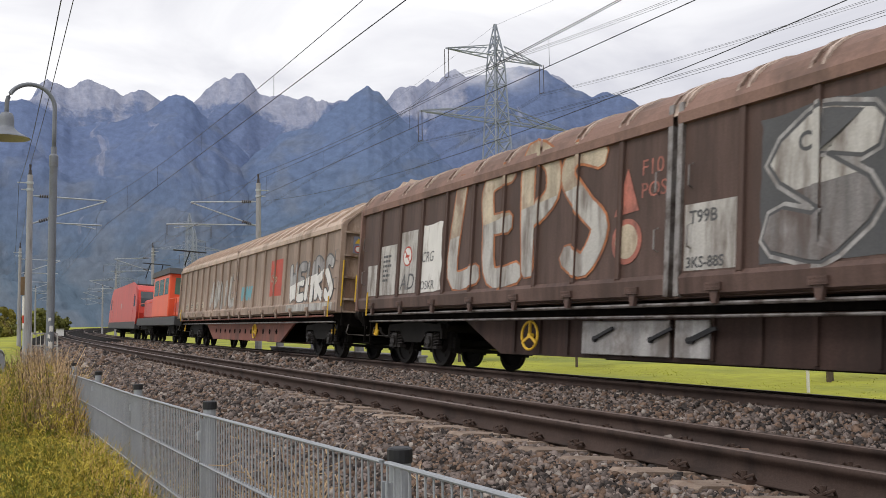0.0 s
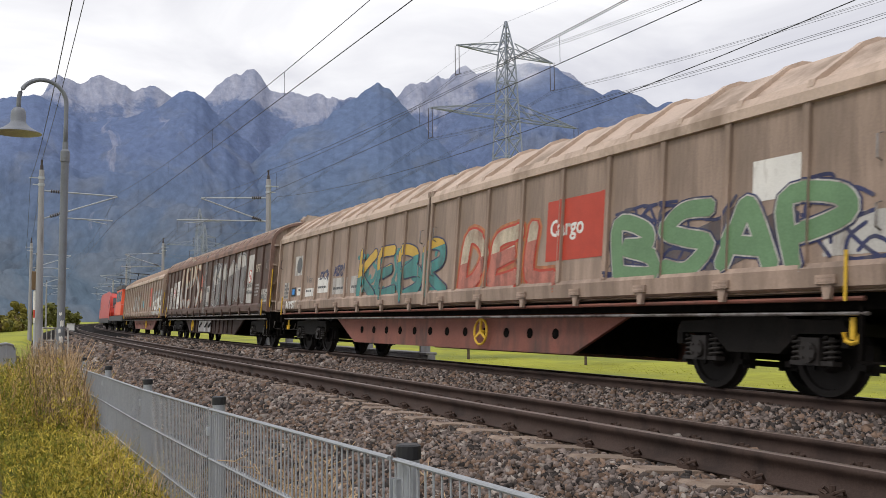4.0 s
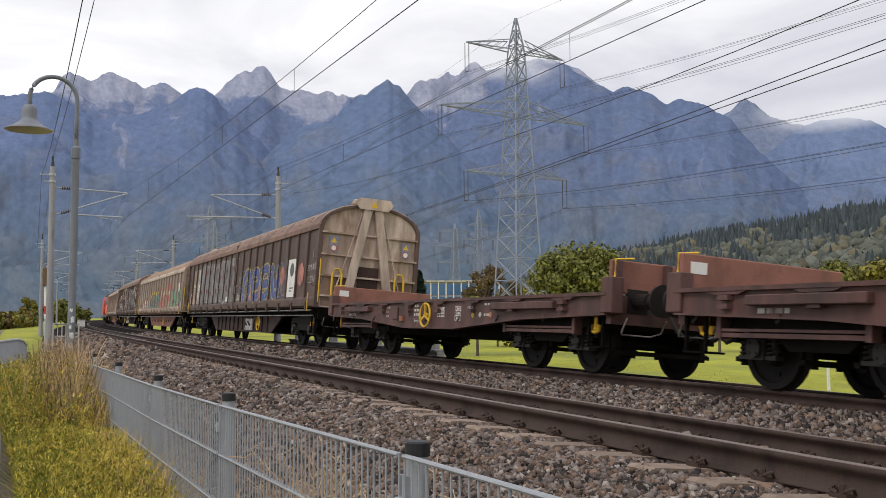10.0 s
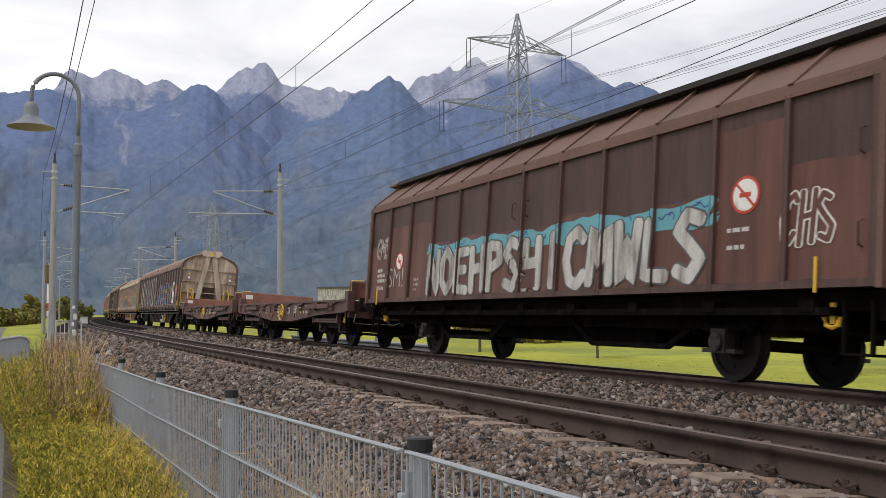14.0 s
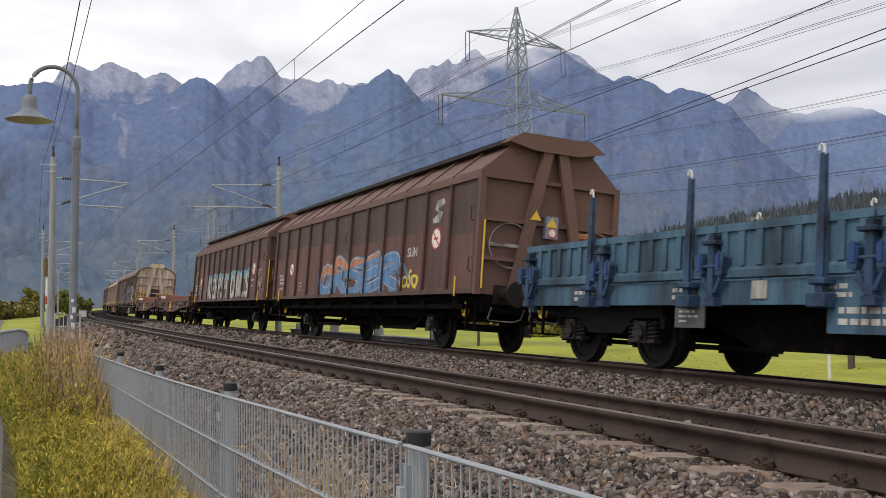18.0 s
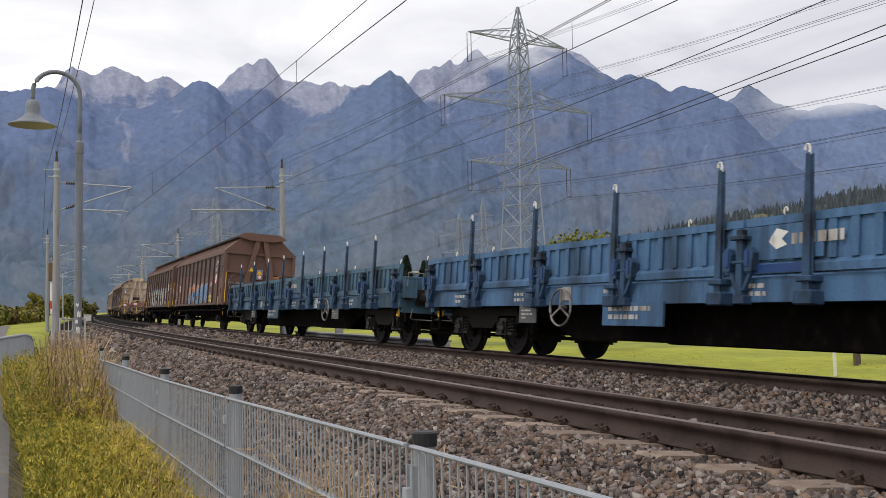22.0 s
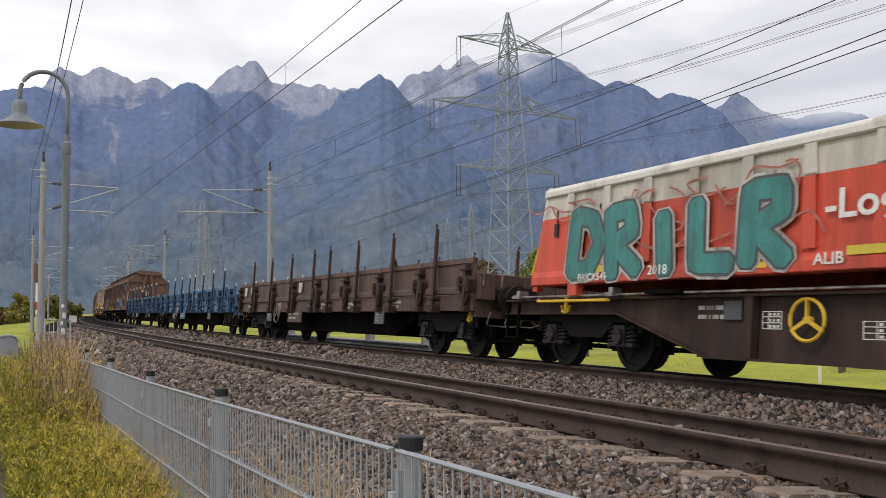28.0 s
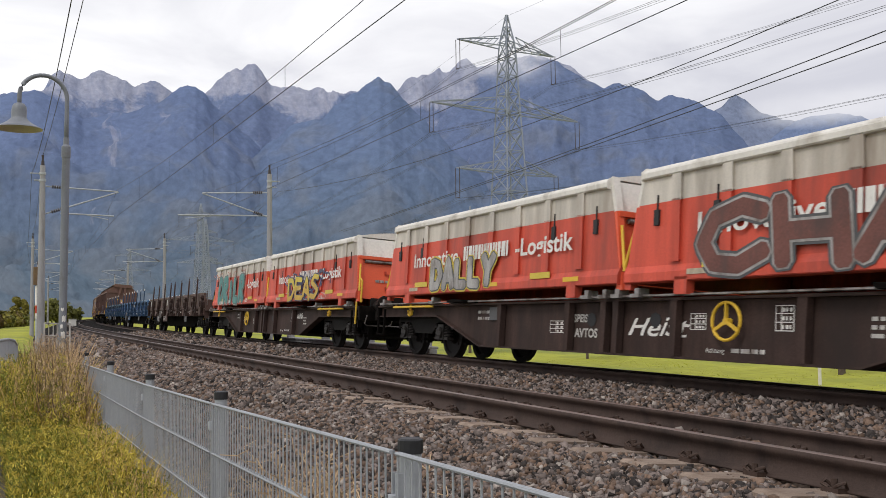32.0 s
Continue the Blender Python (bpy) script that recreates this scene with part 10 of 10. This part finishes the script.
def small_van_paint_second(v, ribs):
    squiggles(v, 2.6, -3.6, 1.40, 2.2, M_SSKY, PX, 34, 0.10, 0.5, 31, ribs, 0.046)
    piece(v, "ORSER", 2.5, 1.36, 1.0, M_SORAN, M_DIRTYWHITE, PX - 0.002, 5.8, 0.06, 0.03, ribs, 0.046, M_SSKY, shade=M_SSKY, wild=1.9, label="orange and blue graffiti letters with white outlines")
    word(v, "oSo", -3.45, 1.45, 0.75, M_SYELL, PX, 0.02, 0.9, 0, ribs, 0.046, width=1.0, wild=1.5)
    word(v, "SUM", -3.75, 2.2, 0.32, M_DIRTYWHITE, PX, 0.006, 0.9)
    patch(v, -4.78, -5.85, 1.38, 3.5, M_FLAT, PX - 0.001, name="repainted_patch")
    v0 = [(0.15, 0), (0.45, 0), (0.6, 0.2), (0.35, 0.28), (0.7, 0.4), (0.62, 0.5), (0.3, 0.48), (0.2, 0.3), (0.42, 0.2), (0.1, 0.1)]
    flat_on_side("company_sign", v0, [tuple(range(10))], PX - 0.006, -4.9, 2.95, M_DIRTYWHITE, v)
    small_van_marks(v, 30)


BACK = [[(0, -0.75)], [(-0.05, 0), (0.05, -0.25)], [(-6, -1.1), (6, -0.40)], [(-0.05, 0), (0.05, -0.5)]]
TONES = {6: [2.74, 3.18, 3.15, 2.6, 2.65, 2.6, 2.55, 2.7, 2.5, 2.6, 3.5, 2.83], 7: [2.70, 3.0, 3.02, 2.95, 2.93, 2.57, 2.75, 2.72, 2.81, 2.76, 3.55, 2.55]}


def make_train():
    e = electric_loco()
    ROLLING.append((e, 69.67))
    d = diesel_loco()
    ROLLING.append((d, 52.42))
    vans = ((0, M_BEIGE, M_BEIGE_ROOF, M_OXIDE, "beige bogie van with pale ribbed roof, red underframe and graffiti", True, -2.0, van_paint_light_first),
            (1, M_BROWN, M_BROWN_ROOF, M_UBROWN, "dark brown bogie van with an arched roof and silver graffiti", False, 3.8, van_paint_brown_first),
            (2, M_BEIGE, M_BEIGE_ROOF, M_OXIDE, "beige bogie sliding-wall van on a faded red underframe with yellow graffiti", True, -2.0, van_paint_light_second),
            (3, M_BROWN, M_BROWN_ROOF, M_UBROWN, "brown bogie van with beige end wall and silver and blue graffiti", False, -3.3, van_paint_brown_second))
    for i, side, roof, under, label, holes, wheel_at, paint in vans:
        v, ribs = sliding_wall_van(side, roof, under, label, holes, wheel_at)
        moved(v, paint, ribs, BACK[i])
        ROLLING.append((v, MIDS[i]))
    for i in (4, 5):
        ROLLING.append((flat_wagon("empty dark red-brown flat wagon with low end walls"), MIDS[i]))
    for i, paint in ((6, small_van_paint_first), (7, small_van_paint_second)):
        v, ribs = two_axle_van("reddish brown two-axle sliding-wall van with white graffiti" if i == 6 else "reddish brown two-axle van with orange and blue graffiti")
        for k in range(12):
            a, b = 7.24 - 1.2 * k - (0.04 if k > 5 else 0), 6.04 - 1.2 * k - (0.04 if k > 5 else 0)
            patch(v, a - 0.045, b + 0.045, 1.345, TONES[i][k], M_LOWER, -1.402, name="repainted_panel", wob=0.035, seed=k + i * 13)
        moved(v, paint, ribs, [(0, -0.12)])
        ROLLING.append((v, MIDS[i]))
    for i, paint, label, hooks in ((8, M_TEALBLUE, "grey-blue stake wagon with drop sides and white-hooked stakes", M_WHITE), (9, M_BLUE, "blue stake wagon with drop sides and many small white tables", M_WHITE),
                                   (10, M_RESBROWN, "grey-brown stake wagon with drop sides and rusty stakes", M_UBROWN)):
        w = stake_wagon(paint, label, hooks)
        x = -1.425
        rng = random.Random(i)
        for k in range(6):
            y = 8.0 - k * 2.7 + rng.uniform(-0.4, 0.4)
            bars(w, y, 1.16, (rng.uniform(0.3, 0.6), rng.uniform(0.2, 0.5)), -1.384, h=0.06, gap=0.045, seed=i * 10 + k)
        label_frame(w, -2.6, 1.0, 0.34, 0.30, -1.386, i)
        bm = B()
        box(bm, -1.40, -1.37, 1.5, 2.9, 0.62, 1.0)
        p = part("number_plate", bm, paint, w)
        bars(w, 2.75, 0.86, (1.0, 0.7), -1.405, h=0.075, gap=0.06, seed=i)
        for yb in (5.1, -4.6):
            bm = B()
            box(bm, -1.39, -1.37, yb - 0.28, yb + 0.28, 0.64, 0.98)
            part("load_board", bm, M_SGREY, w, "dark board with small white writing")
            bars(w, yb + 0.2, 0.86, (0.3, 0.36, 0.2), -1.395, h=0.03, gap=0.04, seed=int(yb * 10))
        if paint is not M_RESBROWN:
            patch(w, 0.9 if i == 8 else 0.2, -1.2, 1.52, 1.97, paint, -1.425, name="plain_panel")
            flat_on_side("company_sign", [(0, 0.1), (0.12, 0), (0.28, 0.05), (0.2, 0.12), (0.3, 0.2), (0.12, 0.25)], [(0, 1, 2, 3, 4, 5)], -1.43, 0.3 if i == 8 else -0.4, 1.66, M_WHITE, w)
            bars(w, 0.0 if i == 8 else -0.75, 1.70, (0.75,), -1.43, h=0.14, seed=3)
            patch(w, 0.2, -1.0, 1.35, 1.46, M_BLUEDARK, -1.434, name="fresh_paint")
        else:
            for y in (8.6, 7.7, 5.0, 1.9):
                patch(w, y, y - 0.36, 1.60, 1.93, M_DIRTYWHITE, -1.42)
        bm = B()
        wy = -3.94 if i == 8 else 3.96
        ring_x(bm, -1.46, wy, 0.92, 0.30, 0.018)
        for k in range(3):
            a = math.pi / 2 + 2 * math.pi * k / 3
            beam(bm, (-1.455, wy, 0.92), (-1.455, wy + 0.29 * math.cos(a), 0.92 + 0.29 * math.sin(a)), 0.02, 0.03)
        tube(bm, (-1.36, wy, 0.92), (-1.47, wy, 0.92), 0.04, seg=8)
        part("brake_wheel", bm, M_PIPE, w, "grey three-spoked brake handwheel")
        ROLLING.append((w, MIDS[i]))
    con_x = -1.388
    for i in (11, 12):
        w = container_wagon("brown container wagon with deep side girders carrying two containers", 2.55 if i == 11 else -2.2)
        if i == 11:
            word(w, "RUIN5!", -3.55, 0.86, 0.24, M_WHITE, -1.196, 0.008, 0.8, 0.15, wild=0.6)
        else:
            word(w, "SPEISE", 1.22, 0.82, 0.19, M_DIRTYWHITE, -1.196, 0.006, 0.9)
            word(w, "AVTOS", 1.18, 0.56, 0.21, M_DIRTYWHITE, -1.196, 0.006, 0.9)
            word(w, "Heist", -0.12, 0.62, 0.42, M_WHITE, -1.196, 0.004, 1.0, 0.35, width=1.3, wild=0.5)
        ROLLING.append((w, MIDS[i]))
        for s in (1, -1):
            c = container(None, 0)
            x = -1.386
            if i == 11 and s == 1:
                squiggles(c, 3.3, -1.3, 1.9, 2.85, M_SPINK, -1.4465, 18, 0.03, 0.6, 71)
                piece(c, "DRiLR", 3.25, 1.46, 1.28, M_TEAL, M_SGREY, -1.448, 4.5, 0.06, 0.04, (), 0, M_DIRTYWHITE, wild=1.1, block=True, label="teal graffiti letters with dark outlines and a dirty white halo")
                word(c, "BRICK549", 2.95, 1.46, 0.17, M_WHITE, -1.458, 0.004)
                word(c, "2018", 1.3, 1.50, 0.2, M_WHITE, -1.458, 0.004)
                word(c, "ALIB", -1.5, 1.50, 0.2, M_WHITE, -1.458, 0.004)
                word(c, "-Logistik", -1.62, 2.05, 0.50, M_WHITE, -1.446, 0.010, 0.95, width=1.75)
            else:
                word(c, "Innovative", 2.85, 2.06, 0.46, M_WHITE, -1.446, 0.008, 0.9, width=2.05)
                bars(c, 0.55, 2.09, (1.7,), -1.446, M_WHITE, 0.30, 0.1, 7, "name_strip")
                word(c, "-Logistik", -1.38, 2.06, 0.46, M_WHITE, -1.446, 0.010, 0.95, width=1.75)
            if i == 11 and s == -1:
                squiggles(c, 1.9, -1.6, 1.46, 2.35, M_INDIGO, -1.449, 30, 0.06, 0.35, 51)
                squiggles(c, 1.9, -1.6, 1.46, 2.40, M_DIRTYWHITE, -1.4505, 14, 0.022, 0.35, 52)
                piece(c, "DEAS", 1.75, 1.44, 0.82, M_SYELL, M_INDIGO, -1.452, 3.1, 0.02, 0.035, wild=1.5, shade=M_SOCHRE, block=True, label="yellow graffiti letters with white and grey outlines")
            if i == 12 and s == 1:
                piece(c, "DALLY", 1.97, 1.48, 0.74, M_SILVER, M_SGREY, -1.448, 2.7, 0.06, 0.03, (), 0, M_SYELL, wild=0.6, block=True, label="grey graffiti letters with a yellow outline")
            if i == 12 and s == -1:
                piece(c, "CHAO", 2.75, 1.48, 1.02, M_WASH, M_SILVER, -1.448, 4.6, 0.06, 0.035, (), 0, M_SGREY, wild=0.5, block=True, label="dark grey graffiti letters with silver outlines")
                word(c, "UHU", -1.2, 2.5, 0.42, M_SORAN, -1.39, 0.01)
            bars(c, -3.2, 1.62, (0.7,), x, h=0.08, seed=4)
            if not (i == 11 and s == 1):
                patch(c, 1.35, 0.95, 2.60, 2.84, M_REDP, -1.384, name="company_sign")
                bars(c, 1.62, 2.67, (0.24,), -1.384, M_SGREY, 0.10, 0.05, 3)
                bars(c, 0.90, 2.70, (0.42, 0.30), -1.384, M_SGREY, 0.07, 0.05, 5)
            for yy in (3.0, -0.4, -2.9):
                patch(c, yy, yy - 0.42, 1.50, 1.58, M_YELLOW if yy < 0 else M_CREAM, -1.447, name="marker_plate")
            ROLLING.append((c, MIDS[i] + {(11, 1): 3.81, (11, -1): -4.96, (12, 1): 4.08, (12, -1): -4.66}[i, s]))


GEAR = {"bogie", "wheelset", "axle_box", "spring", "buffer", "coupling", "axle_guard", "leaf_spring", "spring_hanger"}
ROUND = {"brake_wheel", "round_sign", "sign_field", "sign_mark", "graffiti_dot", "graffiti_dots", "graffiti_cloud", "round_mark", "end_handwheel", "disc", "disc_field", "round_plate", "company_sign"}
LOW = 0.835   # height of the bodies, as a share of their drawings
LOWERED = set()


def lower(ob):
    for part_ob in ob.children:
        name = part_ob.name.split(".")[0]
        if name in GEAR:
            continue
        if part_ob.type == "MESH" and part_ob.data.name not in LOWERED:
            LOWERED.add(part_ob.data.name)
            zs = [v.co.z for v in part_ob.data.vertices]
            mid = (min(zs) + max(zs)) / 2
            for v in part_ob.data.vertices:
                v.co.z = LOW * mid + 0.92 * (v.co.z - mid) if name in ROUND else LOW * v.co.z
        m = part_ob.matrix_basis.copy()
        m[2][3] *= LOW
        part_ob.matrix_basis = m
        lower(part_ob)


make_train()
for rolling, _ in ROLLING:
    lower(rolling)


def motions():
    """The train runs along the bent, canted track and slows a little; its wheelsets roll."""
    steps = [i for i in range(33)]
    for ob, mid in ROLLING:
        rows = []
        for t in steps:
            s = mid + run(t)
            rows.append((t, pose(TRACK_X + bend(s), s, TRACK_Z, 0, CANT, heading(s))))
        walk(ob, rows)
    homes = [(w, w.matrix_basis.copy()) for w in WHEELS]
    times = [i / 15 for i in range(32 * 15 + 1)]
    turn = [pose(0, 0, 0, -math.degrees(run(t) / 0.46) % 360) for t in times]
    for w, home in homes:
        walk(w, [(t, home @ r) for t, r in zip(times, turn)])


motions()
